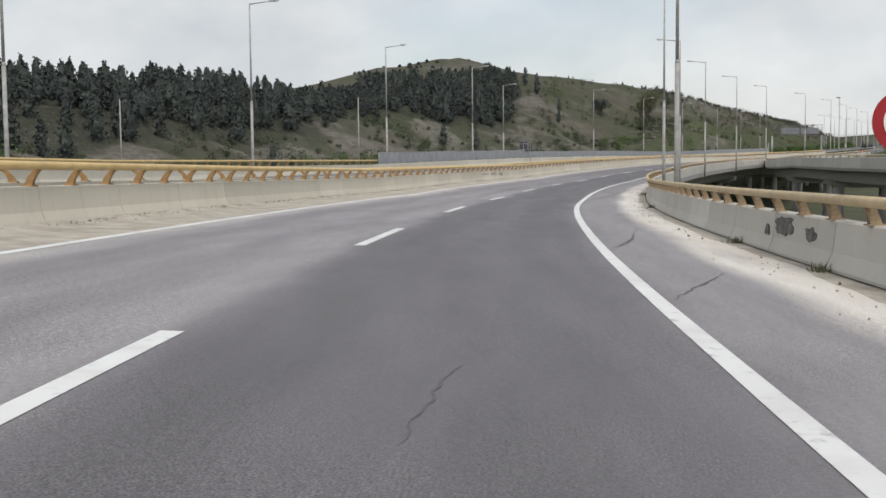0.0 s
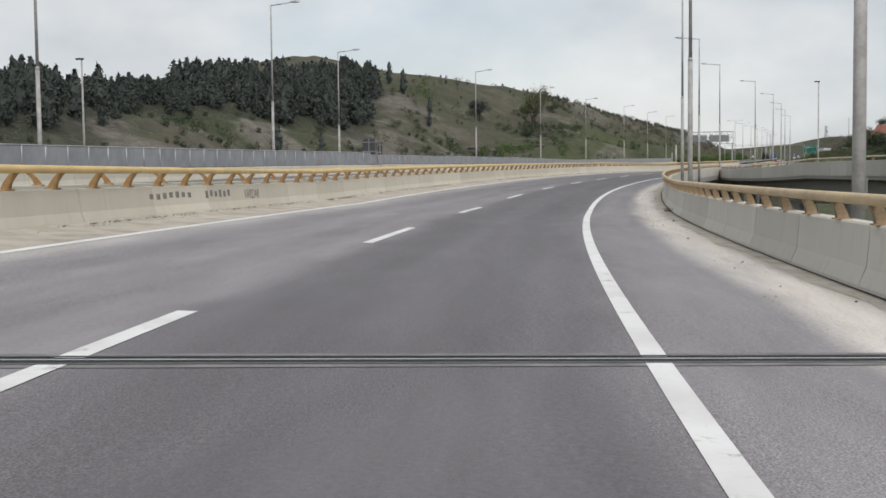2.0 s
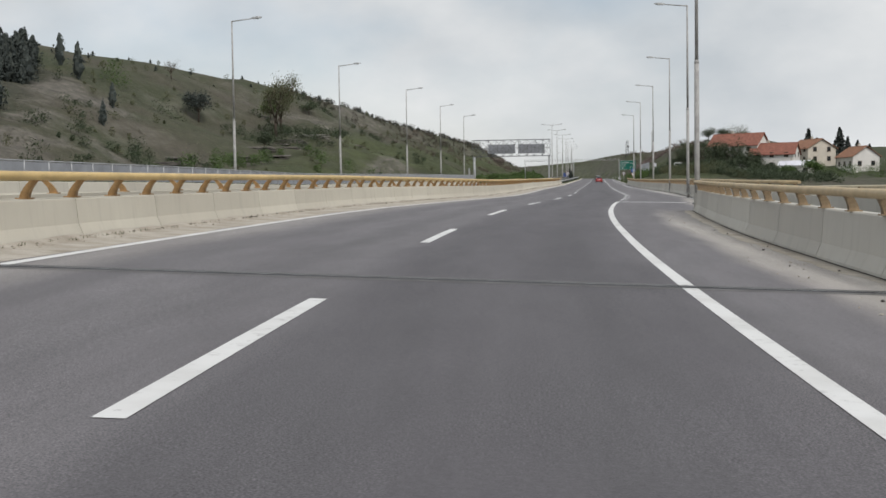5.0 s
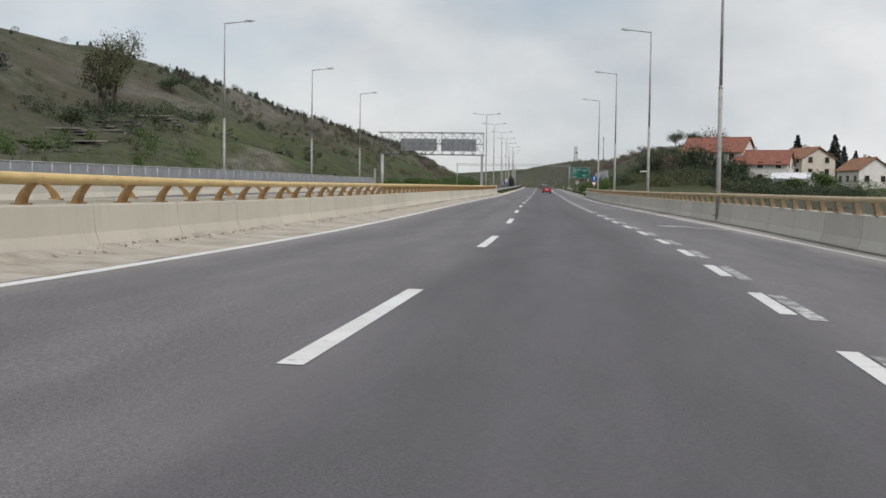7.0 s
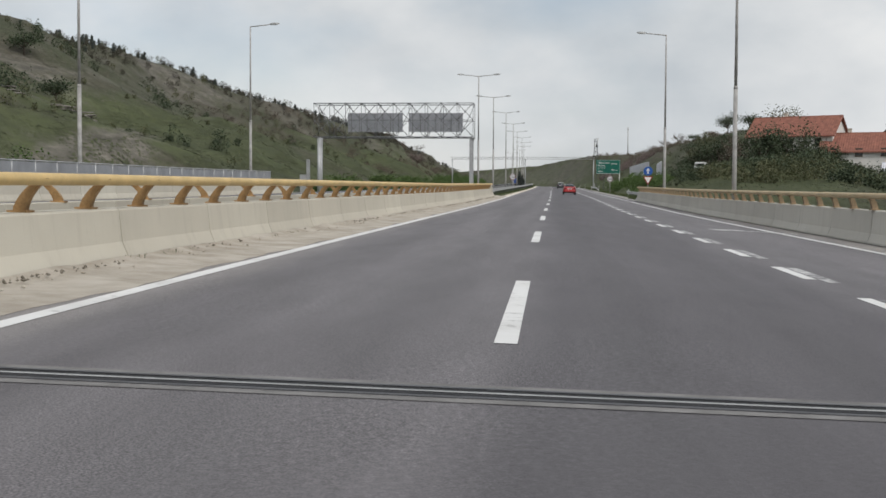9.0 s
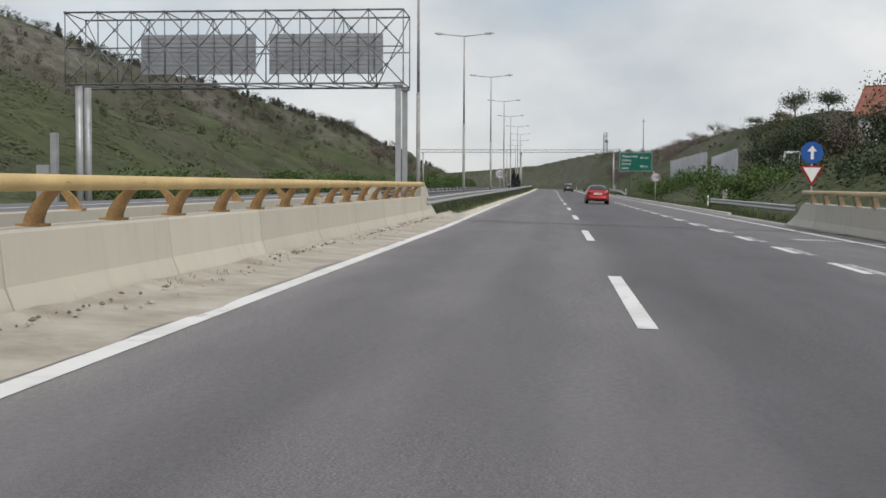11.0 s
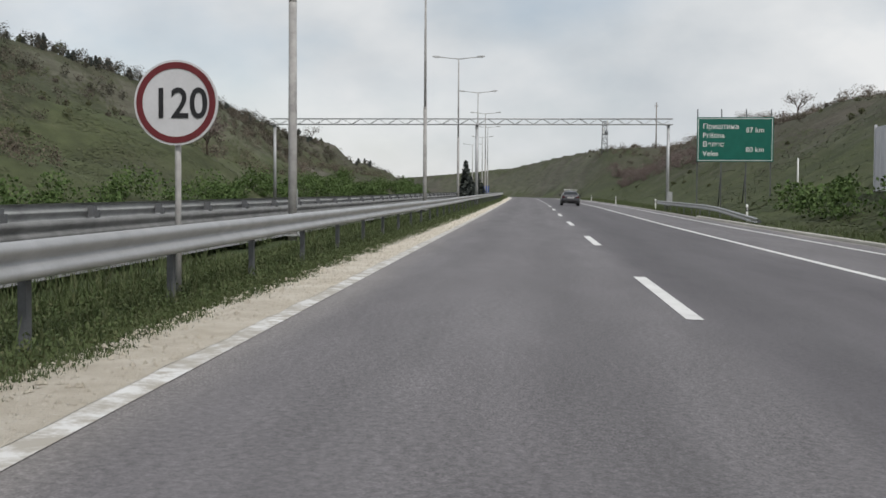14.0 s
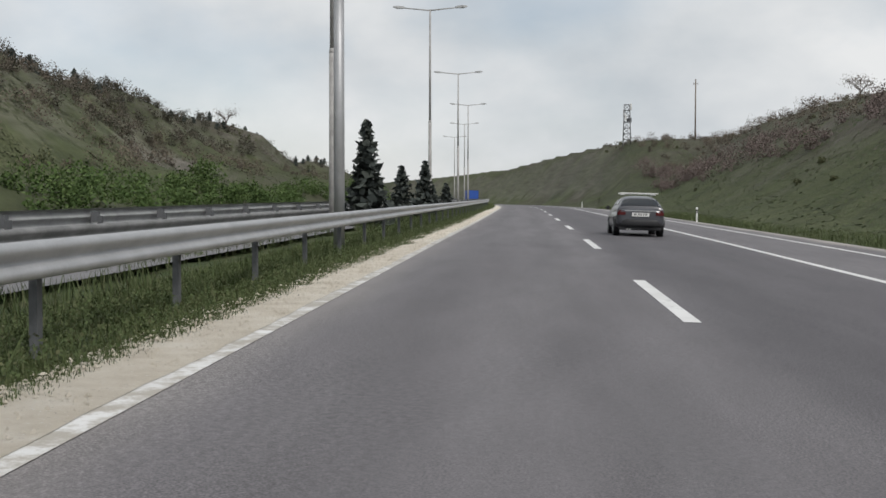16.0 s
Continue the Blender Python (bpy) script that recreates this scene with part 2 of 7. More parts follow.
def asphalt(name, right=0.092, left=0.134, plain=False):
    m = Mat(name, 0.72)
    m.b.inputs["Specular IOR Level"].default_value = 0.42
    uv = m.coords("UV")
    sep = m.node("ShaderNodeSeparateXYZ")
    m.link(uv, sep.inputs[0])
    d = sep.outputs["Y"]
    wob = m.math("ADD", d, m.math("MULTIPLY", m.math("SUBTRACT", m.noise(0.12, 3, vec=uv), 0.5), 1.6))
    base = left
    col = (base * 1.0, base * 0.985, base * 1.0)
    if not plain:
        lane = m.math("MULTIPLY", m.band(wob, -0.3, 0.5), m.math("SUBTRACT", 1.0, m.band(wob, 3.7, 4.8)))
        c = m.mix(lane, (left * 1.02, left * 0.97, left * 1.0), (right * 1.02, right * 0.965, right * 1.02))
        # worn wheel tracks
        for mid in (-3.0, -1.3, 1.05, 2.95):
            off = m.math("ABSOLUTE", m.math("SUBTRACT", wob, mid))
            c = m.mix(m.math("MULTIPLY", m.math("SUBTRACT", 1.0, m.band(off, 0.12, 0.6)), 0.22), c, (0.06, 0.058, 0.06))
        ahead = m.band(sep.outputs["X"], 200.0, 228.0)
        calm = m.math("ADD", d, m.math("MULTIPLY", m.math("SUBTRACT", m.noise(0.5, 5, vec=uv, stretch=(0.25, 1, 1)), 0.5), 0.9))
        outer = m.math("MULTIPLY", m.band(calm, 5.75, 6.5), m.math("SUBTRACT", 1.0, ahead))
        outer = m.math("ADD", outer, m.math("MULTIPLY", m.band(wob, 7.9, 9.0), ahead))
        dust = m.math("ADD", outer, m.math("SUBTRACT", 1.0, m.band(wob, -6.0, -4.6)))
        thin = m.math("MULTIPLY", m.math("SUBTRACT", 1.0, m.band(calm, -4.5, -3.5)), 0.4)
        dust = m.math("MAXIMUM", dust, thin)
        dust = m.math("MULTIPLY", dust, m.band(m.noise(0.45, 6, vec=uv, stretch=(0.15, 1, 1)), 0.15, 0.5))
        c = m.mix(m.math("MULTIPLY", dust, 0.72), c, (0.43, 0.405, 0.36))
    else:
        c = m.mix(m.noise(0.2, 3, vec=uv), col, tuple(v * 1.15 for v in col))
    if not plain:
        # the oldest stretch is bleached
        old = m.math("SUBTRACT", 1.0, m.band(sep.outputs["X"], 40.0, 195.0))
        c = m.mix(m.math("MULTIPLY", old, m.math("SUBTRACT", 1.0, m.math("MULTIPLY", lane, 0.5))), c, m.mix(1.0, c, 1.75, "MULTIPLY"))
    big = m.ramp(m.noise(0.5, 5, 0.55, vec=uv, stretch=(0.05, 1.0, 1)), (0.3, (0.38, 0.38, 0.38)), (0.7, (0.61, 0.61, 0.61)))
    c = m.mix(0.55, c, big, "OVERLAY")
    patch = m.ramp(m.noise(1.7, 5, 0.65, vec=uv, stretch=(0.22, 1, 1)), (0.35, (0.42, 0.42, 0.42)), (0.65, (0.57, 0.57, 0.57)))
    c = m.mix(0.6, c, patch, "OVERLAY")
    grit = m.noise(17, 4, 0.75, vec=uv)
    coarse = m.mix(m.band(m.noise(0.22, 4, 0.6, vec=uv, stretch=(0.4, 1, 1)), 0.42, 0.66), 0.28, 0.8)
    c = m.mix(coarse, c, m.ramp(grit, (0.32, (0.26, 0.26, 0.26)), (0.5, (0.49, 0.49, 0.49)), (0.68, (0.78, 0.78, 0.78))), "OVERLAY")
    chips = m.noise(62, 2, 0.6, vec=uv)
    rough_spots = m.mix(m.band(m.noise(0.35, 5, 0.6, vec=uv, stretch=(0.5, 1, 1)), 0.40, 0.62), 0.12, 0.6)
    c = m.mix(rough_spots, c, m.ramp(chips, (0.36, (0.12, 0.12, 0.12)), (0.5, (0.48, 0.48, 0.48)), (0.66, (0.97, 0.96, 0.95))), "OVERLAY")
    blot = m.ramp(m.noise(0.9, 3, 0.5, vec=uv, stretch=(0.12, 1.0, 1)), (0.35, (0.45, 0.44, 0.45)), (0.65, (0.55, 0.545, 0.55)))
    c = m.mix(0.7, c, blot, "OVERLAY")
    m.color(c)
    m.bump(m.noise(45, 3, 0.7, vec=uv), 0.5, 0.01)
    return m.m


M_ROAD = asphalt("worn_asphalt")
M_ROAD2 = asphalt("plain_asphalt", plain=True)


def line_paint(name, lo, hi, under):
    """Road paint, rubbed through to what lies under it where the wear passes lo to hi."""
    m = Mat(name, 0.7)
    v = m.coords("Object")
    worn = m.band(m.noise(3.5, 8, 0.7, vec=v), lo, hi)
    c = m.mix(m.noise(0.6, 4, vec=v), (0.60, 0.60, 0.585), (0.74, 0.74, 0.725))
    c = m.mix(m.math("MULTIPLY", m.band(m.noise(0.9, 5, 0.6, vec=v), 0.42, 0.7), 0.4), c, (0.44, 0.43, 0.41))
    m.color(m.mix(worn, c, under))
    m.bump(m.noise(60, 3, vec=v), 0.3, 0.005)
    return m.m


M_LINE = line_paint("worn_white_line_paint", 0.55, 0.76, (0.22, 0.215, 0.21))
M_LINE_OLD = line_paint("rubbed_white_line_paint", 0.38, 0.58, (0.37, 0.345, 0.30))
M_GHOST = line_paint("nearly_gone_line_paint", 0.30, 0.62, (0.16, 0.155, 0.16))


def concrete(name, c=(0.40, 0.38, 0.33), stain=0.5):
    m = Mat(name, 0.9)
    v = m.coords("Object")
    geo = m.node("ShaderNodeNewGeometry").outputs["Position"]
    c1 = m.mix(m.noise(0.5, 6, 0.6, vec=geo), tuple(x * 0.86 for x in c), tuple(x * 1.1 for x in c))
    streak = m.band(m.noise(1.2, 5, 0.6, vec=geo, stretch=(3.0, 3.0, 0.35)), 0.5, 0.75)
    c2 = m.mix(m.math("MULTIPLY", streak, stain * 0.5), c1, tuple(x * 0.6 for x in c))
    spot = m.band(m.noise(7, 6, 0.7, vec=geo), 0.66, 0.75)
    c3 = m.mix(m.math("MULTIPLY", spot, stain * 0.7), c2, tuple(x * 0.45 for x in c))
    rnd = m.mix(m.rand(), 0.46, 0.54)
    m.color(m.mix(1.0, c3, rnd, "OVERLAY"))
    m.bump(m.noise(22, 6, 0.7, vec=geo), 0.35, 0.02)
    return m.m


M_WALL = concrete("weathered_concrete", (0.53, 0.495, 0.415))
M_WALL_R = concrete("grey_concrete", (0.53, 0.51, 0.46))
M_DECK = concrete("deck_concrete", (0.36, 0.35, 0.33))


def gravel():
    m = Mat("pale_gravel", 0.95)
    v = m.coords("Object")
    c = m.ramp(m.noise(1.6, 7, 0.65, vec=v), (0.3, (0.54, 0.48, 0.385)), (0.55, (0.66, 0.605, 0.51)), (0.75, (0.73, 0.69, 0.61)))
    c = m.mix(m.band(m.noise(26, 5, 0.75, vec=v), 0.60, 0.70), c, (0.36, 0.33, 0.28))
    c = m.mix(m.band(m.noise(33, 4, 0.7, vec=v), 0.60, 0.70), c, (0.76, 0.75, 0.71))
    m.color(c)
    m.bump(m.noise(28, 6, 0.75, vec=v), 0.9, 0.05)
    return m.m


M_GRAVEL = gravel()


def sand():
    m = Mat("dry_sand_and_grit", 0.95)
    v = m.coords("Object")
    c = m.ramp(m.noise(1.2, 7, 0.65, vec=v), (0.3, (0.30, 0.265, 0.215)), (0.55, (0.44, 0.40, 0.34)), (0.75, (0.53, 0.50, 0.44)))
    c = m.mix(m.band(m.noise(14, 5, 0.7, vec=v), 0.62, 0.72), c, (0.24, 0.21, 0.17))
    m.color(c)
    m.bump(m.noise(18, 6, 0.7, vec=v), 0.7, 0.04)
    return m.m


M_SAND = sand()
# litter scraps; the painted shade strips at the outer walls reuse it
M_LITTER_SHADE = simple("dark_litter", (0.06, 0.05, 0.045), 0.9, 0, 0.3, 10, 40)
M_YELLOW = simple("faded_ochre_paint", (0.60, 0.43, 0.185), 0.5, 0.0, 0.15, 1.5, 25)
M_TAN = simple("faded_tan_paint", (0.52, 0.40, 0.235), 0.55, 0.0, 0.18, 1.5, 25)
M_PALE_TAN = simple("bleached_tan_paint", (0.56, 0.48, 0.34), 0.55, 0.0, 0.18, 1.5, 25)
M_RUST = simple("rusty_bracket_steel", (0.26, 0.19, 0.115), 0.75, 0.0, 0.35, 3, 22)
# the shade behind the rail is put into this colour; sign posts share it
M_POST = simple("shaded_weathered_post_steel", (0.13, 0.135, 0.14), 0.75, 0.2, 0.25, 3, 25)
M_YELLOW_D = simple("rusty_ochre_paint", (0.33, 0.20, 0.085), 0.65, 0.0, 0.35, 3, 22)
M_ZINC = simple("galvanised_steel", (0.41, 0.415, 0.42), 0.5, 0.45, 0.12, 2.0, 30)
M_ZINC_D = simple("dull_galvanised_steel", (0.36, 0.365, 0.36), 0.6, 0.3, 0.2, 2.0, 30)
M_GROUT = simple("dark_joint_grout", (0.19, 0.185, 0.18), 0.9, 0, 0.25, 3, 30)
M_ZINC_O = simple("old_dark_galvanised_steel", (0.21, 0.21, 0.205), 0.65, 0.3, 0.25, 2.0, 25)
M_POLE = simple("weathered_pole_steel", (0.38, 0.37, 0.355), 0.75, 0.1, 0.25, 2.0, 12)
M_DARKMETAL = simple("dark_steel", (0.10, 0.10, 0.105), 0.5, 0.5, 0.2, 4, 30)
M_RUBBER = simple("black_rubber", (0.025, 0.025, 0.027), 0.8, 0.0, 0.3, 8, 40)
M_WHITE = simple("white_paint", (0.74, 0.74, 0.72), 0.5, 0.0, 0.06, 2, 30)
M_SIGNFACE = simple("greyed_sign_sheet", (0.56, 0.56, 0.57), 0.4, 0.0, 0.08, 2, 30)
M_FENCE = simple("grey_mesh_panel", (0.30, 0.31, 0.325), 0.7, 0.2, 0.15, 1, 60)
M_RING = simple("darkened_ring_paint", (0.13, 0.021, 0.025), 0.6, 0, 0.15, 3, 30)
M_RED = simple("red_sign_paint", (0.30, 0.02, 0.025), 0.5, 0, 0.08, 2, 30)
M_BLACK = simple("black_paint", (0.02, 0.02, 0.022), 0.5, 0, 0.2, 2, 30)
M_GREEN = simple("green_sign_sheet", (0.008, 0.115, 0.085), 0.45, 0, 0.08, 2, 30)
M_BLUE = simple("blue_sign_sheet", (0.02, 0.09, 0.33), 0.45, 0, 0.08, 2, 30)
M_TARP = simple("blue_tarpaulin", (0.03, 0.09, 0.36), 0.6, 0, 0.12, 2, 30)
M_GREYPANEL = simple("grey_sign_back", (0.34, 0.35, 0.37), 0.55, 0.2, 0.12, 1, 20)
M_PLASTER = simple("white_plaster", (0.68, 0.66, 0.62), 0.85, 0, 0.08, 0.6, 20)
M_PLASTER2 = simple("cream_plaster", (0.58, 0.53, 0.45), 0.85, 0, 0.1, 0.6, 20)
M_TILE = simple("red_roof_tile", (0.25, 0.105, 0.075), 0.8, 0, 0.25, 1.5, 14, 0.6)
M_TILE2 = simple("brown_roof_tile", (0.26, 0.14, 0.09), 0.8, 0, 0.25, 1.5, 14, 0.6)
M_SHEET = simple("grey_corrugated_sheet", (0.66, 0.66, 0.70), 0.6, 0.05, 0.12, 0.8, 12)
M_WOOD = simple("grey_wood", (0.16, 0.125, 0.09), 0.85, 0, 0.2, 3, 30)
M_BARK = simple("bark", (0.09, 0.07, 0.055), 0.9, 0, 0.3, 4, 20, 0.6)


def glass_dark():
    m = Mat("dark_window_glass", 0.08)
    m.color((0.02, 0.024, 0.028))
    m.b.inputs["Specular IOR Level"].default_value = 0.6
    return m.m


M_GLASS = glass_dark()


def car_paint(name, c):
    m = Mat(name, 0.32)
    m.color(m.mix(m.noise(5, 4), tuple(v * 0.92 for v in c), c))
    m.b.inputs["Coat Weight"].default_value = 0.6
    m.b.inputs["Coat Roughness"].default_value = 0.12
    return m.m


M_CAR_RED = car_paint("red_car_paint", (0.42, 0.030, 0.030))
M_CAR_GREY = car_paint("dark_grey_car_paint", (0.075, 0.078, 0.088))
M_CAR_WHITE = car_paint("white_car_paint", (0.7, 0.7, 0.7))
M_TAIL = simple("red_tail_lamp_plastic", (0.085, 0.014, 0.014), 0.25, 0, 0.1, 10, 60, 0)
M_PLATE = simple("white_number_plate", (0.75, 0.75, 0.73), 0.4, 0, 0.05, 10, 60, 0)
M_TRIM = simple("black_car_trim", (0.03, 0.03, 0.032), 0.55, 0, 0.15, 10, 60, 0)


def foliage(name, a, b, c=None):
    m = Mat(name, 0.75)
    r = m.island()
    stops = [(0.0, a), (0.6, b)] + ([(1.0, c)] if c else [])
    col = m.ramp(r, *stops)
    big = m.noise(0.08, 3, vec=m.node("ShaderNodeNewGeometry").outputs["Position"])
    m.color(m.mix(0.6, col, m.mix(big, 0.38, 0.62), "OVERLAY"))
    m.b.inputs["Specular IOR Level"].default_value = 0.15
    return m.m


M_PINE = foliage("pine_needles", (0.046, 0.055, 0.052), (0.058, 0.068, 0.062), (0.072, 0.082, 0.071))
M_LEAF = foliage("spring_leaves", (0.050, 0.082, 0.026), (0.078, 0.126, 0.040), (0.115, 0.160, 0.058))
M_SCRUB = foliage("dry_scrub", (0.066, 0.076, 0.040), (0.10, 0.11, 0.056), (0.145, 0.135, 0.08))
M_DARKLEAF = foliage("dark_leaves", (0.040, 0.054, 0.034), (0.060, 0.080, 0.046), (0.088, 0.104, 0.06))
M_BLOSSOM = foliage("pale_pink_blossom", (0.125, 0.098, 0.088), (0.17, 0.135, 0.124), (0.235, 0.19, 0.175))
M_TWIG = foliage("bare_twigs", (0.09, 0.075, 0.06), (0.15, 0.125, 0.10), (0.2, 0.17, 0.13))
M_HILLGRASS = foliage("hill_grass", (0.056, 0.066, 0.032), (0.070, 0.080, 0.039), (0.090, 0.096, 0.052))
M_TURF = foliage("rough_hill_turf", (0.080, 0.079, 0.053), (0.098, 0.093, 0.066), (0.124, 0.113, 0.083))
M_DARKBRUSH = foliage("dark_bare_brush", (0.052, 0.050, 0.038), (0.070, 0.066, 0.050), (0.095, 0.086, 0.066))
M_BRUSH = foliage("grey_brown_brush", (0.078, 0.070, 0.056), (0.118, 0.102, 0.082), (0.16, 0.14, 0.11))
M_GRASS = foliage("verge_grass", (0.054, 0.076, 0.030), (0.080, 0.106, 0.042), (0.118, 0.124, 0.064))


def ground_mat():
    m = Mat("hillside_grass_and_rock", 0.95)
    pos = m.node("ShaderNodeNewGeometry").outputs["Position"]
    nrm = m.node("ShaderNodeSeparateXYZ")
    m.link(m.node("ShaderNodeNewGeometry").outputs["Normal"], nrm.inputs[0])
    n1 = m.noise(0.035, 7, 0.6, vec=pos)
    n2 = m.noise(0.5, 7, 0.65, vec=pos)
    c = m.ramp(n1, (0.3, (0.040, 0.050, 0.024)), (0.45, (0.056, 0.062, 0.034)), (0.58, (0.074, 0.068, 0.048)), (0.72, (0.10, 0.088, 0.07)))
    at = m.node("ShaderNodeAttribute")
    at.attribute_name = "cover"
    cov = m.node("ShaderNodeSeparateColor")
    m.link(at.outputs["Color"], cov.inputs[0])
    n3 = m.noise(0.16, 7, 0.65, vec=pos)
    lush = m.ramp(n3, (0.35, (0.046, 0.058, 0.023)), (0.6, (0.074, 0.088, 0.036)), (0.75, (0.095, 0.10, 0.05)))
    edge = m.math("ADD", cov.outputs[1], m.math("MULTIPLY", m.math("SUBTRACT", n3, 0.5), 0.9))
    c = m.mix(m.math("MULTIPLY", m.band(edge, 0.25, 0.8), 0.85), c, lush)
    # one darker tone wherever the wood stands
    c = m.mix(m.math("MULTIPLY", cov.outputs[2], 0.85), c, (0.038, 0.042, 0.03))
    earth = m.ramp(m.noise(0.35, 8, 0.75, vec=pos, stretch=(1, 1, 2.5)), (0.32, (0.070, 0.066, 0.056)), (0.5, (0.130, 0.119, 0.101)), (0.72, (0.225, 0.204, 0.173)))
    gap = m.math("ADD", cov.outputs[0], m.math("MULTIPLY", m.math("SUBTRACT", m.noise(0.22, 7, 0.7, vec=pos), 0.5), 1.1))
    c = m.mix(m.math("MULTIPLY", m.band(gap, 0.4, 0.75), 0.85), c, earth)
    c = m.mix(0.6, c, m.ramp(n2, (0.32, (0.3, 0.3, 0.3)), (0.7, (0.68, 0.68, 0.68))), "OVERLAY")
    steep = m.math("ADD", nrm.outputs["Z"], m.math("MULTIPLY", m.math("SUBTRACT", m.noise(0.12, 6, 0.65, vec=pos), 0.5), 0.5))
    rock = m.math("SUBTRACT", 1.0, m.band(steep, 0.76, 0.88))
    strata = m.noise(0.35, 6, 0.7, vec=pos, stretch=(0.3, 0.3, 5.0))
    rc = m.ramp(strata, (0.35, (0.10, 0.09, 0.075)), (0.5, (0.19, 0.175, 0.15)), (0.65, (0.27, 0.25, 0.215)))
    m.color(m.mix(m.math("MULTIPLY", rock, 0.3), c, rc))
    m.bump(m.noise(0.9, 8, 0.7, vec=pos), 0.5, 0.4)
    return m.m


M_GROUND = ground_mat()


def verge_mat():
    m = Mat("short_turf", 0.95)
    pos = m.node("ShaderNodeNewGeometry").outputs["Position"]
    c = m.ramp(m.noise(1.3, 7, 0.65, vec=pos), (0.3, (0.035, 0.055, 0.018)), (0.5, (0.06, 0.082, 0.028)), (0.62, (0.085, 0.088, 0.042)), (0.78, (0.15, 0.13, 0.085)))
    c = m.mix(0.8, c, m.ramp(m.noise(24, 5, 0.7, vec=pos), (0.32, (0.2, 0.2, 0.2)), (0.7, (0.75, 0.75, 0.75))), "OVERLAY")
    m.color(c)
    m.bump(m.noise(14, 6, 0.7, vec=pos), 0.9, 0.08)
    return m.m


M_VERGE = verge_mat()


def far_mat():
    m = Mat("far_hills", 1.0)
    pos = m.node("ShaderNodeNewGeometry").outputs["Position"]
    m.color(m.ramp(m.noise(0.012, 6, 0.6, vec=pos), (0.35, (0.07, 0.085, 0.06)), (0.6, (0.13, 0.135, 0.10))))
    m.b.inputs["Specular IOR Level"].default_value = 0.0
    return m.m


M_FAR = far_mat()


# ---- ground: one sheet to the horizon ----
def smooth(x, a, b):
    t = np.clip((x - a) / (b - a), 0, 1)
    return t * t * (3 - 2 * t)


def grid_noise(x, y, scale, seed=0.0):
    return np.array([noise.fractal((a / scale, b / scale, seed), 0.9, 2.0, 5) for a, b in zip(x.ravel(), y.ravel())]).reshape(x.shape)


def spread(core0, core1, step, far0, far1):
    mid = list(np.arange(core0, core1 + 0.1, step))
    lo, hi, w = [], [], step
    p = core0
    while p > far0:
        w *= 1.22
        p -= w
        lo.append(p)
    p, w = core1, step
    while p < far1:
        w *= 1.22
        p += w
        hi.append(p)
    return np.array(lo[::-1] + mid + hi)


def road_frame(x, y, curve):
    """k and d of places, against one axis."""
    kk, dd = np.zeros(x.size), np.zeros(x.size)
    sub = curve[::4]
    ks = K_ALL[::4]
    way = np.gradient(sub, axis=0)
    way /= np.linalg.norm(way, axis=1)[:, None]
    for i, (a, b) in enumerate(zip(x.ravel(), y.ravel())):
        r = np.array((a, b)) - sub
        j = int(np.argmin((r**2).sum(1)))
        dd[i] = r[j, 0] * way[j, 1] - r[j, 1] * way[j, 0]
        kk[i] = ks[j] + (r[j] @ way[j]) / STEP
    return kk.reshape(x.shape), dd.reshape(x.shape)


CREST_K = [-14, 2, 6, 9, 12, 15, 17, 18.4, 20, 23, 26, 30, 33, 36, 40, 44, 47, 52, 60]
CREST_H = [10, 10.5, 11, 12.6, 13.8, 16.0, 18.2, 20.2, 22.8, 30.0, 28.0, 28.2, 20.4, 14.6, 13.0, 8.0, 6.8, 4, 2]
CREST_D = [110, 110, 110, 110, 110, 112, 110, 111, 113, 121, 93, 94, 69, 52, 56, 46, 45, 44, 44]


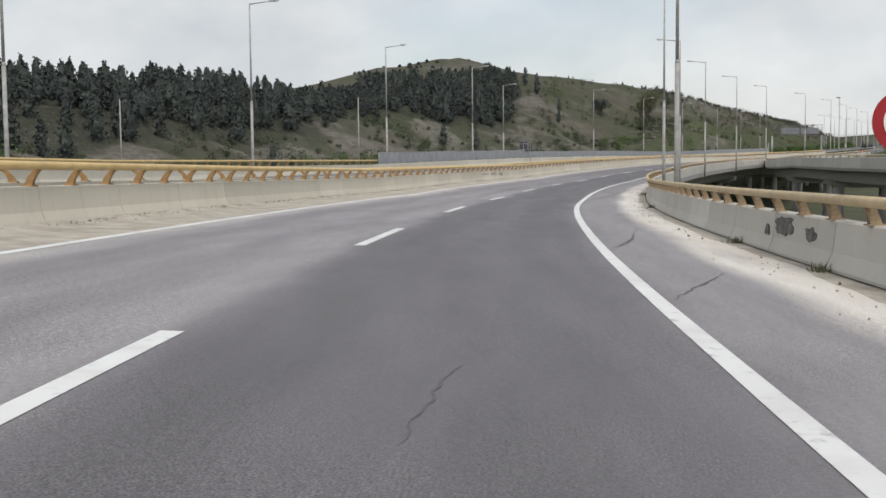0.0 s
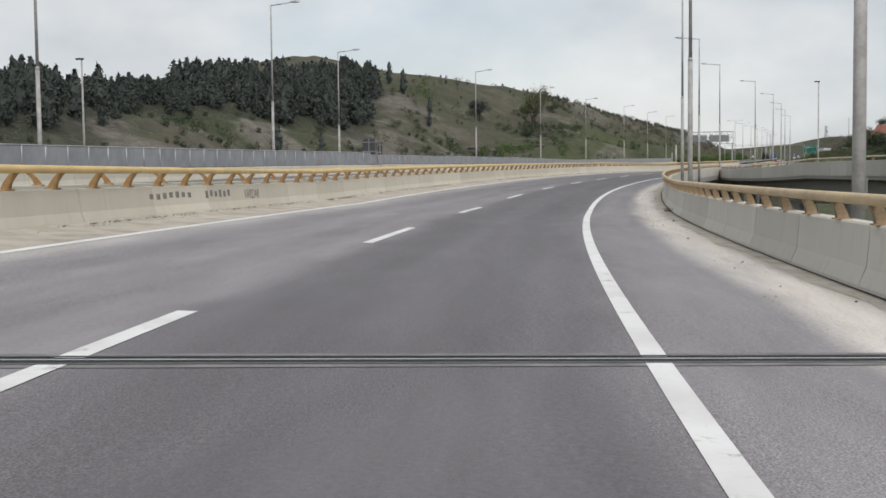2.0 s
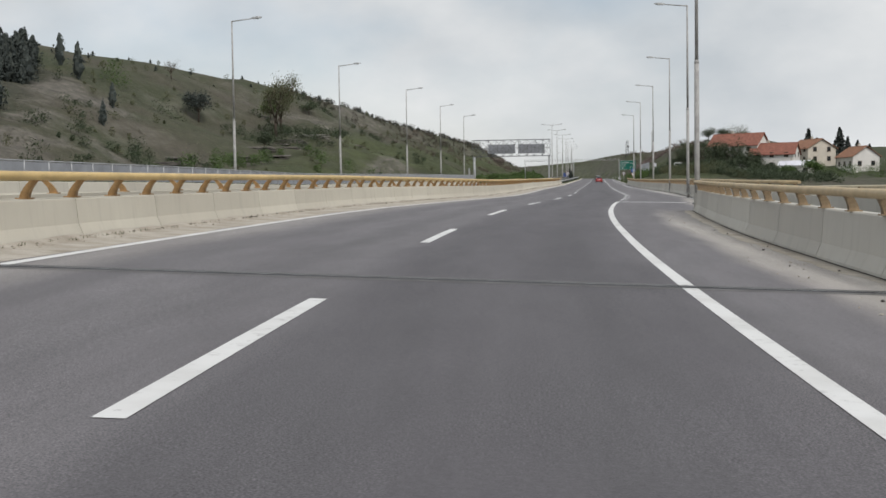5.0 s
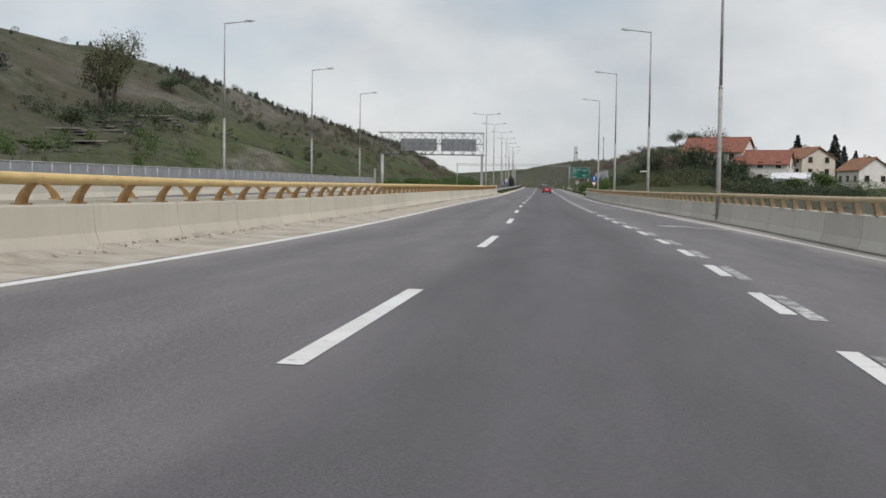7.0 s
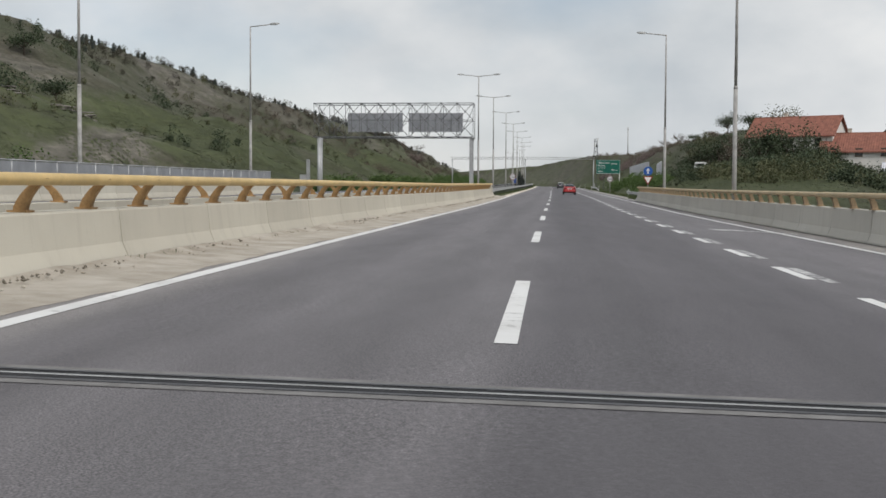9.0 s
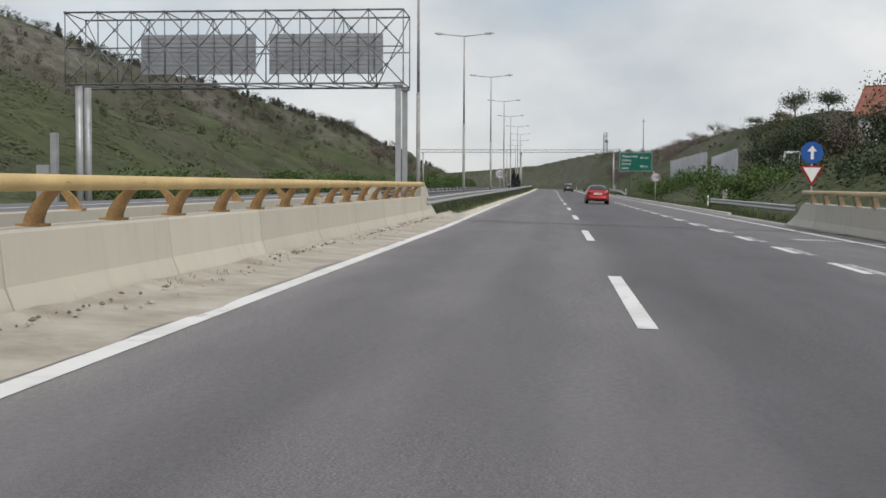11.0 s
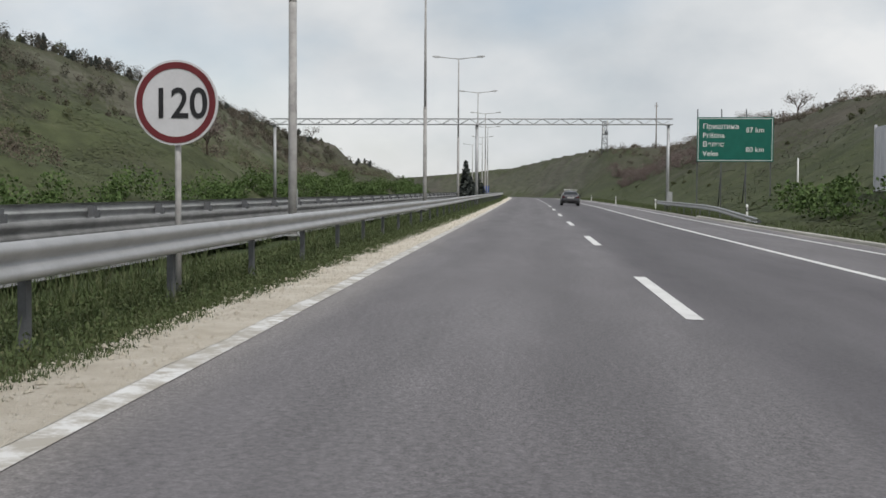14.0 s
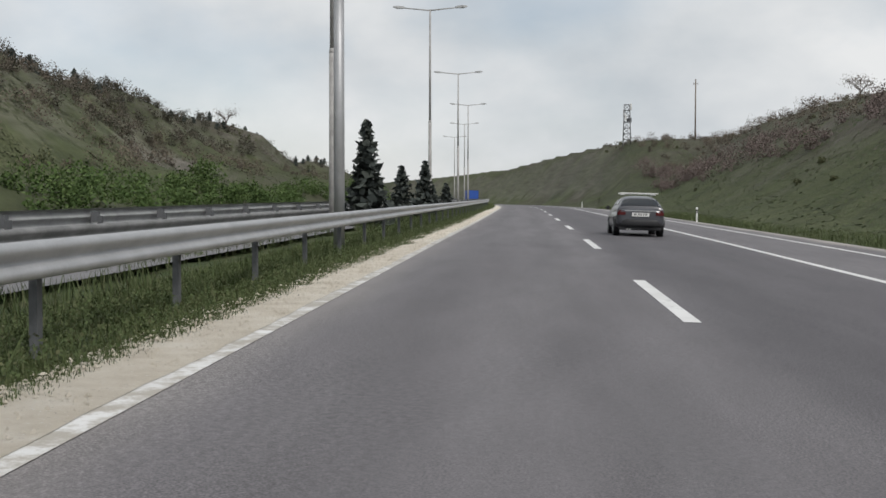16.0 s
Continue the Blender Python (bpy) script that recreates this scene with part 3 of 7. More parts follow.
def land(x, y):
    """The ground's height at places: valley under the viaduct, hills on both sides."""
    k, d = road_frame(x, y, STRAIGHT)
    k2, d2 = road_frame(x, y, CURVE)
    z0 = rise(k)
    ch, cd = np.interp(k, CREST_K, CREST_H), np.interp(k, CREST_K, CREST_D)
    rough = grid_noise(x, y, 34.0) * 2.2 + grid_noise(x, y, 9.0, 7.0) * 0.7
    valley = -8.5 + 8.1 * smooth(k, 19.5, 23.3)
    toe = np.interp(k, [0, 14, 20, 26, 60], [44, 34, 27, 24, 22])
    t = np.clip((-d - toe) / np.maximum(cd - toe, 5), 0, 1.0)
    up = 0.45 * t + 0.55 * smooth(t, 0, 1)
    bench = 1.3 * np.sin(t * 9 + grid_noise(x, y, 60.0, 3.0) * 4) * smooth(t, 0, 0.2) * (1 - smooth(t, 0.7, 1))
    past = np.maximum(-d - cd, 0)
    lz = valley + (ch - valley) * up + bench - 0.05 * past * smooth(past, 0, 60) + smooth(t, 0, 0.15) * rough
    lz = lz + 19.0 * np.exp(-(((k - 27.4) / 4.2) ** 2) - ((d + 178) / 44.0) ** 2)
    # right side
    rv = np.interp(d, [11, 16, 30, 50, 80, 140, 400], [0, 2.0, 10.8, 15.5, 10.0, 4.0, 2.0])
    rh = np.interp(d, [9, 11, 13, 16, 24, 40, 60, 120, 400], [0, 0.7, 2.0, 2.5, 3.0, 4.0, 4.3, 3.0, 0])
    early = 28.3 - 1.7 * smooth(d, 22, 30)
    rh = rh - 3.3 * smooth(d, 27, 34) * (1 - smooth(k, 28.3, 29.3))
    mixr = smooth((k - np.clip(d, 0, 90) * 0.07 - early) / 3.0, 0, 1)
    rz = (rh * smooth(k, 20, 25) * (1 - mixr) + rv * mixr) + valley
    front = 13.6 * smooth(k, 38.6, 44.6) * smooth(d, -62, 12) * (1 - 0.5 * smooth(k, 62, 90))
    front = np.maximum(front, 12.0 * smooth(k, 45, 54) * smooth(d, -190, -90))
    rz = np.maximum(rz, front + valley) + smooth(d, 14, 26) * rough * 0.7
    z = np.where(d < 0, np.maximum(lz, front), rz)
    # corridor of the road itself
    edge = np.where(d2 < 0, smooth(-d2, 20.5, 27), smooth(d2, 10.5, 15 + 11.5 * smooth(k2, 39, 44)))
    corridor = np.where(k < 23.4, valley, -0.35 - 0.0 * d2) + (rise(k2) - z0) * (k2 > 30)
    z = np.where(np.abs(d2) < 27, corridor + (z - corridor) * edge, z)
    # far land flattens out
    far = smooth(np.hypot(d, np.maximum(np.abs(k - 22) - 34, 0) * STEP), 260, 700)
    z = z * (1 - far) + far * (-4 + 6 * grid_noise(x, y, 300.0, 2.0))
    return z0 * (1 - 0.6 * far) + z


gx = spread(-150, 120, 4.5, -4200, 4200)
gy = spread(-330, 760, 5.5, -3600, 4600)
GX, GY = np.meshgrid(gx, gy)
GZ = land(GX, GY)
nxg = len(gx)
me = raw("ground", np.stack([GX.ravel(), GY.ravel(), GZ.ravel()], 1).tolist(), [(i * nxg + j, i * nxg + j + 1, (i + 1) * nxg + j + 1, (i + 1) * nxg + j) for i in range(len(gy) - 1) for j in range(nxg - 1)], True)
GK, GD = road_frame(GX, GY, STRAIGHT)
ROCK_K, ROCK_D = [4, 8, 10.6, 15, 20, 22.5, 25, 28], [-80, -78, -75, -71, -64, -56, -49, -44]
WOOD_K, WOOD_D = [-9, 9.4, 10.2, 11, 11.4, 12.1, 12.6, 13.7, 14.5, 15.5, 16.2, 16.7, 17.1, 18.4, 20.3, 21.3, 21.5], [-79, -80, -82, -84, -82, -82, -87, -96, -96, -92, -88, -83, -81, -85, -95, -101, -130]


def blob(k, d, k0, d0, rk, rd):
    return np.exp(-(((k - k0) / rk) ** 2) - ((d - d0) / rd) ** 2)


def ground_cover(k, d, wild):
    """What covers the ground: bare rock or earth, lush grass, darker ground under the wood."""
    ledge = np.exp(-(((d - np.interp(k, ROCK_K, ROCK_D)) / 4.5) ** 2)) * smooth(k, 3, 6) * (1 - smooth(k, 24.5, 27)) * (0.55 + 0.9 * wild)
    bare = ledge + 0.8 * blob(k, d, 12.3, -84, 0.4, 8) + 1.1 * blob(k, d, 37.6, -37, 0.9, 5) + 1.2 * blob(k, d, 11.0, -69, 0.6, 6) + 1.3 * blob(k, d, 22.8, -41, 0.9, 4.0) + 0.7 * blob(k, d, 20.5, -95, 0.8, 6)
    bare = bare + 0.62 * smooth(k, 22, 25) * (1 - smooth(k, 32, 37)) * smooth(-d / np.interp(k, CREST_K, CREST_D), 0.5, 0.68) * (0.7 + 0.6 * wild)
    below = d - np.interp(k, WOOD_K, WOOD_D)  # eroded grey slope under the wood
    bare = bare + smooth(k, 6, 9) * (1 - smooth(k, 20.5, 22.5)) * smooth(below, -2, 3) * (1 - smooth(below, 12, 24)) * (0.5 + 1.3 * wild)
    lush = 0.72 * smooth(k, 19, 23) * smooth(d, -66 + 0.9 * np.clip(k - 24, 0, 16), -46 + 0.6 * np.clip(k - 24, 0, 16)) * (d < 0) + 1.1 * blob(k, d, 24.8, -53, 1.2, 8) + 0.75 * (1 - smooth(k, 19, 23)) * smooth(d, -70, -50) * (d < 0)
    lush = lush + (d > 0) * (1 - 0.6 * smooth(k, 37, 42)) * (smooth(k, 20, 24) * (1 - smooth(d, 17 + 0.35 * (40 - np.clip(k, 20, 40)), 27 + 0.35 * (40 - np.clip(k, 20, 40)))) + 0.5 * (k < 20))
    # mask of the ground darkened beneath the trees
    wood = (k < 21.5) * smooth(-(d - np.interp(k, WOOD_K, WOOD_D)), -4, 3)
    return np.clip(bare, 0, 1), np.clip(lush + 0.5 * wild, 0, 1), np.clip(wood, 0, 1)


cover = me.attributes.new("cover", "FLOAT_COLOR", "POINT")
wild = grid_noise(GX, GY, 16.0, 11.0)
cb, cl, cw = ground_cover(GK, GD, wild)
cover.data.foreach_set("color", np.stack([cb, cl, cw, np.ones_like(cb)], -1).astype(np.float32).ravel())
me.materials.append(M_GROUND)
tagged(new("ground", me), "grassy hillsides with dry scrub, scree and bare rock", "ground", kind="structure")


def ground_z(x, y):
    """Height of the ground sheet at one place."""
    i = int(np.clip(np.searchsorted(gy, y) - 1, 0, len(gy) - 2))
    j = int(np.clip(np.searchsorted(gx, x) - 1, 0, nxg - 2))
    u, v = (x - gx[j]) / (gx[j + 1] - gx[j]), (y - gy[i]) / (gy[i + 1] - gy[i])
    return (GZ[i, j] * (1 - u) + GZ[i, j + 1] * u) * (1 - v) + (GZ[i + 1, j] * (1 - u) + GZ[i + 1, j + 1] * u) * v


def side(k, d):
    """World x, y at k, d (no bend past the end) and the ground there."""
    i = np.interp(k, K_ALL, np.arange(len(K_ALL)))
    j = int(i)
    w = STRAIGHT[j + 1] - STRAIGHT[j]
    w = w / np.linalg.norm(w)
    p = STRAIGHT[j] + (STRAIGHT[j + 1] - STRAIGHT[j]) * (i - j)
    x, y = p[0] + d * w[1], p[1] - d * w[0]
    return x, y, ground_z(x, y)


# far ridges on the horizon
def ridge(name, r, height, seed, a0, a1, label):
    verts, faces = [], []
    angles = np.linspace(radians(a0), radians(a1), 160)
    for i, a in enumerate(angles):
        h = height * (0.55 + 0.5 * noise.fractal((a * 5.0, seed, 0), 0.9, 2.0, 6)) * math.sin(math.pi * i / 159) ** 0.3
        for rr, hh in ((r, -20), (r * 1.12, max(h, 2)), (r * 1.5, -20)):
            verts.append((-math.sin(a) * rr, math.cos(a) * rr + 100, hh))
    for i in range(159):
        for j in range(2):
            q = i * 3 + j
            faces.append((q, q + 1, q + 4, q + 3))
    me = raw(name, verts, faces, True)
    me.materials.append(M_FAR)
    return tagged(new(name, me), label, "hills", kind="structure")


ridge("backdrop", 1500, 42, 3.0, -70, 75, "hazy low ridges far behind the road")

# ---- roadway ----
def right_edge(k):
    if k < 12.3:
        return along(k, RIGHT_WALL)
    return along(k, MERGE_WALL) if k < END_K else 8.9


def left_edge(k):
    return along(k, LEFT_WALL) if k < END_K + 0.2 else along(k, LEFT_LINE) - 0.4


road = strip("road", -5.5, 62, [left_edge, -2.0, 0.0, 2.0, 4.4, right_edge], M_ROAD, 0.0, 0.1)
tagged(road, "worn grey motorway asphalt with darker wheel lane", "road", kind="structure")
opp = strip("road_opposite", -5.5, 62, [-21.8, -15.0, lambda k: along(k, LEFT_WALL) - 2.6], M_ROAD2, 0.0, 0.2)
tagged(opp, "grey asphalt of the opposite carriageway", "road", kind="structure")
ramp = strip("road_ramp", -2, 12.35, [RAMP_LEFT, RAMP_RIGHT], M_ROAD2, 0.004, 0.2)
tagged(ramp, "grey asphalt of the merging ramp", "road", kind="structure")


def marking(name, k0, k1, mid, width, lift=0.006, step=0.1, paint=None):
    def lo(k):
        return (along(k, mid) if isinstance(mid, list) else mid) - width / 2

    def hi(k):
        return (along(k, mid) if isinstance(mid, list) else mid) + width / 2

    return strip(name, k0, k1, [lo, hi], paint or M_LINE, lift, step)


lines = thing("road_marking", Matrix(), "worn white painted lane lines on the asphalt", "road marking", kind="structure")
for name, k0, k1, mid, w in (("edge_line", -5.5, 25.4, LEFT_LINE, 0.22), ("edge_line", -5.5, 13.3, RIGHT_LINE, 0.205), ("edge_line", 27.2, 60, RIGHT_LINE, 0.2), ("edge_line", 12.4, 60, OUTER_LINE, 0.2)):
    marking(name, k0, k1, mid, w).parent = lines
marking("edge_line", 25.4, 60, LEFT_LINE, 0.22, paint=M_LINE_OLD).parent = lines
marking("opposite_edge_line", -5.5, 60, [(k, d - 3.6) for k, d in LEFT_WALL], 0.2).parent = lines
marking("opposite_edge_line", -5.5, 60, -19.5, 0.2).parent = lines
for i in range(-4, 56):
    marking("lane_dash", i - 0.365, i, 0.0, 0.2, 0.006, 0.1).parent = lines
for first, count, gap in ((13.61, 10, 0.333), (17.13, 29, 0.3345)):
    for i in range(count):
        k = first + i * gap
        marking("merge_dash", k, k + 0.16, RIGHT_LINE, 0.2, 0.006, 0.04).parent = lines
        marking("old_merge_dash", k - 0.03, k + 0.15, [(q, d + 0.24) for q, d in RIGHT_LINE], 0.2, 0.005, 0.045, M_GHOST).parent = lines
# painted bar across the nose of the ramp
strip("nose_bar", 13.27, 13.32, [4.3, 6.0, 8.3], M_LINE, 0.007, 0.05).parent = lines


def arrow(k, d):
    """A merge arrow that leans to the lane on its left."""
    bm = bmesh.new()
    for shape in ([(1.2, -2.4), (1.32, -2.15), (-0.32, 0.55), (-0.45, 0.3)], [(-0.85, -0.2), (0.1, 0.95), (-1.55, 1.9)]):
        bm.faces.new([bm.verts.new((x, y, 0)) for x, y in shape])
    ob = part("merge_arrow", bm, M_LINE, lines)
    ob.matrix_world = stand(k, d, 0.008) @ Matrix.Rotation(math.atan(fall(k)), 4, "Y")


for k in (15.83, 19.37, 22.9):
    arrow(k, 7.15 - 0.03 * (k - 15.8))

# ---- expansion joints of the viaduct ----
for kj in (-2.6, 3.83, 10.16, 17.5, 23.32):
    joint = thing("expansion_joint", Matrix(), "dark rubber and steel joint across the viaduct deck", "expansion joint", "deck joints", "structure")
    d1 = right_edge(kj) - 0.05
    d0 = along(kj, LEFT_WALL) + 0.05
    for name, a, b, m, lift in (("rubber_strip", -0.006, 0.006, M_RUBBER, 0.009), ("steel_edge", -0.0105, -0.0075, M_DARKMETAL, 0.011), ("steel_edge", 0.0075, 0.0105, M_DARKMETAL, 0.011), ("steel_edge", -0.0015, 0.0015, M_ZINC_D, 0.012), ("grout_band", -0.018, -0.0105, M_GROUT, 0.005), ("grout_band", 0.0105, 0.018, M_GROUT, 0.005)):
        ob = strip(name, kj + a, kj + b, [(lambda k, q=q: q) for q in np.linspace(d0, d1, 5)], m, lift, 0.02)
        if kj < 5:  # the first joints lie askew
            for i, v in enumerate(ob.data.vertices):
                v.co += (place(kj + 0.01, 0) - place(kj, 0)) * (np.linspace(d0, d1, 5)[i % 5] * 1.5)
        ob.parent = joint

# ---- sand along the walls ----
sand_l = strip("sand_strip", -5.5, END_K + 0.3, [lambda k: along(k, LEFT_WALL) + 0.02, lambda k: along(k, LEFT_WALL) + 0.3, lambda k: along(k, LEFT_LINE) - along(k, [(22.0, 0.15), (22.5, 0.14), (30, 0.14)]) - along(k, [(22.0, 0.1), (22.5, 0.0), (30, 0.0)]) * noise.noise((k * 2.1, 0, 0))], M_SAND, 0.004, 0.04, wobble=(2,))
for v in sand_l.data.vertices:
    if v.index % 3 == 0:
        v.co.z += 0.09 + 0.05 * noise.noise((v.co.y * 0.8, v.co.x, 0))
    if v.index % 3 == 1:
        v.co.z += 0.03 + 0.03 * noise.noise((v.co.y * 1.3, v.co.x, 5))
tagged(sand_l, "dry sand and grit heaped along the wall", "sand", kind="stuff")
sand_r = strip("sand_strip", -5.5, 12.3, [lambda k: along(k, RIGHT_WALL) - 0.42 - 0.3 * noise.noise((k * 2.3, 4, 0)), lambda k: along(k, RIGHT_WALL) - 0.25, lambda k: along(k, RIGHT_WALL) - 0.02], M_SAND, 0.004, 0.04, wobble=(0,))
tagged(sand_r, "thin dusty sand along the wall", "sand", kind="stuff")
# dark strips stand in for the shadow line along the walls' foot
for a, b, path in ((-5.5, 12.3, RIGHT_WALL), (12.5, END_K - 0.3, MERGE_WALL)):
    foot_shade = strip("wall_foot_shade", a, b, [lambda k, p=path: along(k, p) - 0.05 - 0.025 * noise.noise((k * 11, 2, 0)), lambda k, p=path: along(k, p) + 0.01], M_LITTER_SHADE, 0.013, 0.04)
    tagged(foot_shade, "dark strip painted as shade in the groove along the foot of the wall", "wall gap", kind="structure")
sand_v = strip("gravel_strip", END_K, 50, [lambda k: along(k, LEFT_LINE) - 1.35, lambda k: along(k, LEFT_LINE) - 0.9, lambda k: along(k, LEFT_LINE) - 0.5, lambda k: along(k, LEFT_LINE) + along(k, [(24, -0.1), (26.5, -0.1), (29.5, -0.07), (31.0, -0.05), (60, -0.03)]) + 0.05 * noise.noise((k * 5, 1, 0)) + 0.05 * noise.noise((k * 23, 7, 0))], M_GRAVEL, 0.010, 0.03, wobble=(0,))
for v in sand_v.data.vertices:
    v.co.z += (-0.13, -0.02, 0.012 * noise.noise((v.co.x * 3, v.co.y * 3, 1)), 0.0)[v.index % 4]
tagged(sand_v, "pale sandy gravel between asphalt and grass", "gravel", kind="stuff")
verge = strip("verge", END_K - 0.05, 60, [-9.9, -9.0, -7.6, -6.4, lambda k: along(k, LEFT_LINE) - 0.62], M_VERGE, -0.005, 0.1)
for v in verge.data.vertices:
    v.co.z += 0.10 * noise.noise((v.co.x * 0.5, v.co.y * 0.5, 0)) - (0.12 if v.index % 5 in (1, 2, 3) else 0.09 if v.index % 5 == 4 else 0)
tagged(verge, "grassy central reserve", "verge", kind="structure")
verge_r = strip("verge_right", END_K - 0.05, 60, [8.85, 9.6, 11.0, 12.5], M_VERGE, -0.02, 0.1)
tagged(verge_r, "grassy roadside bank", "verge", kind="structure")


# ---- walls of the viaduct ----
def wall_run(name, k0, k1, path, sidesign, material, height, label, group, seg=0.25, crown=0.34, foot=0.52):
    """A parapet of cast concrete panels; path: the traffic-side foot; sidesign: +1 if traffic is on its left."""
    ob = thing(name, Matrix(), label, "concrete wall", group, "structure")
    n = max(1, int(round((k1 - k0) / seg)))
    for i in range(n):
        a, b = k0 + (k1 - k0) * i / n + 0.0010, k0 + (k1 - k0) * (i + 1) / n - 0.0010
        rings = []
        for k in (a, (a + b) / 2, b):
            d = along(k, path)
            top = along(k, height) if isinstance(height, list) else height
            prof = [(0, -0.3), (0, 0.06), (0.10, 0.30), (0.15, top - 0.03), (0.18, top), (crown + 0.12, top), (crown + 0.14, -0.3)]
            rings.append([place(k, d + sidesign * u, 0) + Vector((0, 0, w)) for u, w in prof])
        bm = bmesh.new()
        loft(bm, rings)
        bmesh.ops.recalc_face_normals(bm, faces=bm.faces[:])
        part("wall_panel", bm, material, ob)
    return ob


WALL_H = 0.80
OUTER_H = [(-6, 0.78), (1, 0.80), (4, 0.88), (9, 0.95), (24, 0.95)]
wall_run("parapet_wall", -5.5, END_K - 0.25, LEFT_WALL, -1, M_WALL, WALL_H, "weathered beige concrete parapet wall with joints", "parapets")
wall_run("parapet_wall", -5.5, 12.3, RIGHT_WALL, 1, M_WALL_R, OUTER_H, "grey concrete parapet wall on the outer edge", "parapets")
OPP_WALL = [(k, d - 2.4) for k, d in LEFT_WALL]
wall_run("parapet_wall", -5.5, END_K - 0.25, OPP_WALL, 1, M_WALL, WALL_H, "concrete parapet wall of the opposite carriageway", "parapets")
wall_run("parapet_wall", 12.45, END_K - 0.1, MERGE_WALL, 1, M_WALL_R, OUTER_H, "grey concrete parapet wall past the merging ramp", "parapets")
wall_run("parapet_wall", -5.5, 22.6, [(-6, -21.8), (30, -21.8)], -1, M_WALL, WALL_H, "pale concrete outer wall of the opposite carriageway", "parapets")
wall_run("parapet_wall", -2, 12.28, RAMP_LEFT, -1, M_WALL_R, WALL_H, "grey concrete parapet wall of the ramp", "parapets")
wall_run("parapet_wall", -2, 12.4, RAMP_RIGHT, 1, M_WALL_R, WALL_H, "grey concrete parapet wall of the ramp", "parapets")

# sloping ends of the median walls
def wall_end(path, s, shift=0.0, top=1.25, label="sloping concrete end of the median wall", material=None):
    bm = bmesh.new()
    rings = []
    for k, h in ((END_K - 0.249, 1.24), (END_K - 0.17, 1.25), (END_K - 0.155, 1.20), (END_K - 0.135, 1.09), (END_K - 0.10, 0.85), (END_K - 0.06, 0.52), (END_K - 0.01, 0.24), (END_K + 0.04, 0.05)):
        k, h = k + shift, min(h, top)
        d = along(k, path)
        rings.append([place(k, d + s * u, 0) + Vector((0, 0, w)) for u, w in ((0, -0.3), (0, min(h, 0.06)), (0.10, min(h, 0.3)), (0.15, h - 0.03), (0.18, h), (0.46, h), (0.48, -0.3))])
    loft(bm, rings)
    bmesh.ops.recalc_face_normals(bm, faces=bm.faces[:])
    tagged(part("wall_end", bm, material or M_WALL), label, "concrete wall", kind="structure")


wall_end(LEFT_WALL, -1)
wall_end(OPP_WALL, 1)
wall_end(MERGE_WALL, 1, 0.15, 0.95, "sloping concrete end of the outer wall", M_WALL_R)


# ---- decks, girders and piers ----
def deck_run(name, k0, k1, lo, hi, label):
    ob = thing(name, Matrix(), label, "viaduct", "viaduct decks", "structure")
    bm = bmesh.new()
    rings = []
    for k in np.arange(k0, k1 + 0.01, 0.25):
        a, b = along(k, lo), along(k, hi)
        prof = [(a, -0.02), (b, -0.02), (b, -0.55), (b - 1.4, -0.75), (b - 1.7, -1.9), (a + 1.7, -1.9), (a + 1.4, -0.75), (a, -0.55)]
        rings.append([place(k, d, z) for d, z in prof])
    loft(bm, rings)
    bmesh.ops.recalc_face_normals(bm, faces=bm.faces[:])
    part("deck", bm, M_DECK, ob)
    for k in np.arange(k0 + 1.2, k1 - 0.4, 2.16):
        for f in (0.25, 0.75):
            a, b = along(k, lo), along(k, hi)
            d = a + (b - a) * f
            p = place(k, d, -1.9)
            g = ground_z(p.x, p.y) - 0.6
            bm = bmesh.new()
            rod(bm, (p.x, p.y, g), p, 0.62, 0.62, 16)
            part("pier", bm, M_DECK, ob)
        bm = bmesh.new()
        rings = []
        for kk in (k - 0.045, k + 0.045):
            rings.append([place(kk, d, z) for d, z in ((a + 0.8, -1.6), (b - 0.8, -1.6), (b - 0.8, -2.2), (b - 2.4, -2.75), (a + 2.4, -2.75), (a + 0.8, -2.2))])
        loft(bm, rings)
        bmesh.ops.recalc_face_normals(bm, faces=bm.faces[:])
        part("pier_cap", bm, M_DECK, ob)
    return ob


deck_run("viaduct_deck", -5.5, 23.35, [(k, d - 0.5) for k, d in LEFT_WALL], [(-6, 8.1), (11, 8.05), (12.3, 8.4), (12.45, 13.6), (13.3, 10.9), (14.2, 9.9), (16, 10.3), (17.5, 10.3), (19, 9.6), (23.7, 8.9)], "concrete motorway viaduct on round piers")
deck_run("viaduct_deck", -5.5, 23.35, [(-6, -22.3), (30, -22.3)], [(k, d - 2.3) for k, d in LEFT_WALL], "concrete viaduct of the opposite carriageway")
deck_run("viaduct_deck", -2, 12.35, [(k, d - 0.4) for k, d in RAMP_LEFT], [(k, d + 0.4) for k, d in RAMP_RIGHT], "concrete ramp viaduct on round piers")


# ---- ochre tube railings on the walls ----
def bracket_mesh(mirror, lean=0.30, wide=0.06):
    """A curved steel bracket that swings out from the wall's top to the tube."""
    bm = bmesh.new()
    rings = []
    for i in range(7):
        t = i / 6
        y = 0.02 + lean * t**1.8
        z = 0.44 * t
        wd = wide - 0.015 * t
        dp = 0.085 - 0.02 * t
        rings.append([(-wd, y - dp, z), (wd, y - dp, z), (wd, y + dp, z), (-wd, y + dp, z)])
    rings = [[(mirror * y, x, z) for x, y, z in ring] for ring in rings]
    loft(bm, rings)
    box(bm, 0.26, 0.24, 0.03, mirror * 0.02, 0, 0.012)
    bmesh.ops.recalc_face_normals(bm, faces=bm.faces[:])
    return mesh_of(bm, "bracket")


BRACKETS = {1: bracket_mesh(1), -1: bracket_mesh(-1)}
RUSTY = {1: bracket_mesh(1, 0.14, 0.1), -1: bracket_mesh(-1, 0.14, 0.1)}


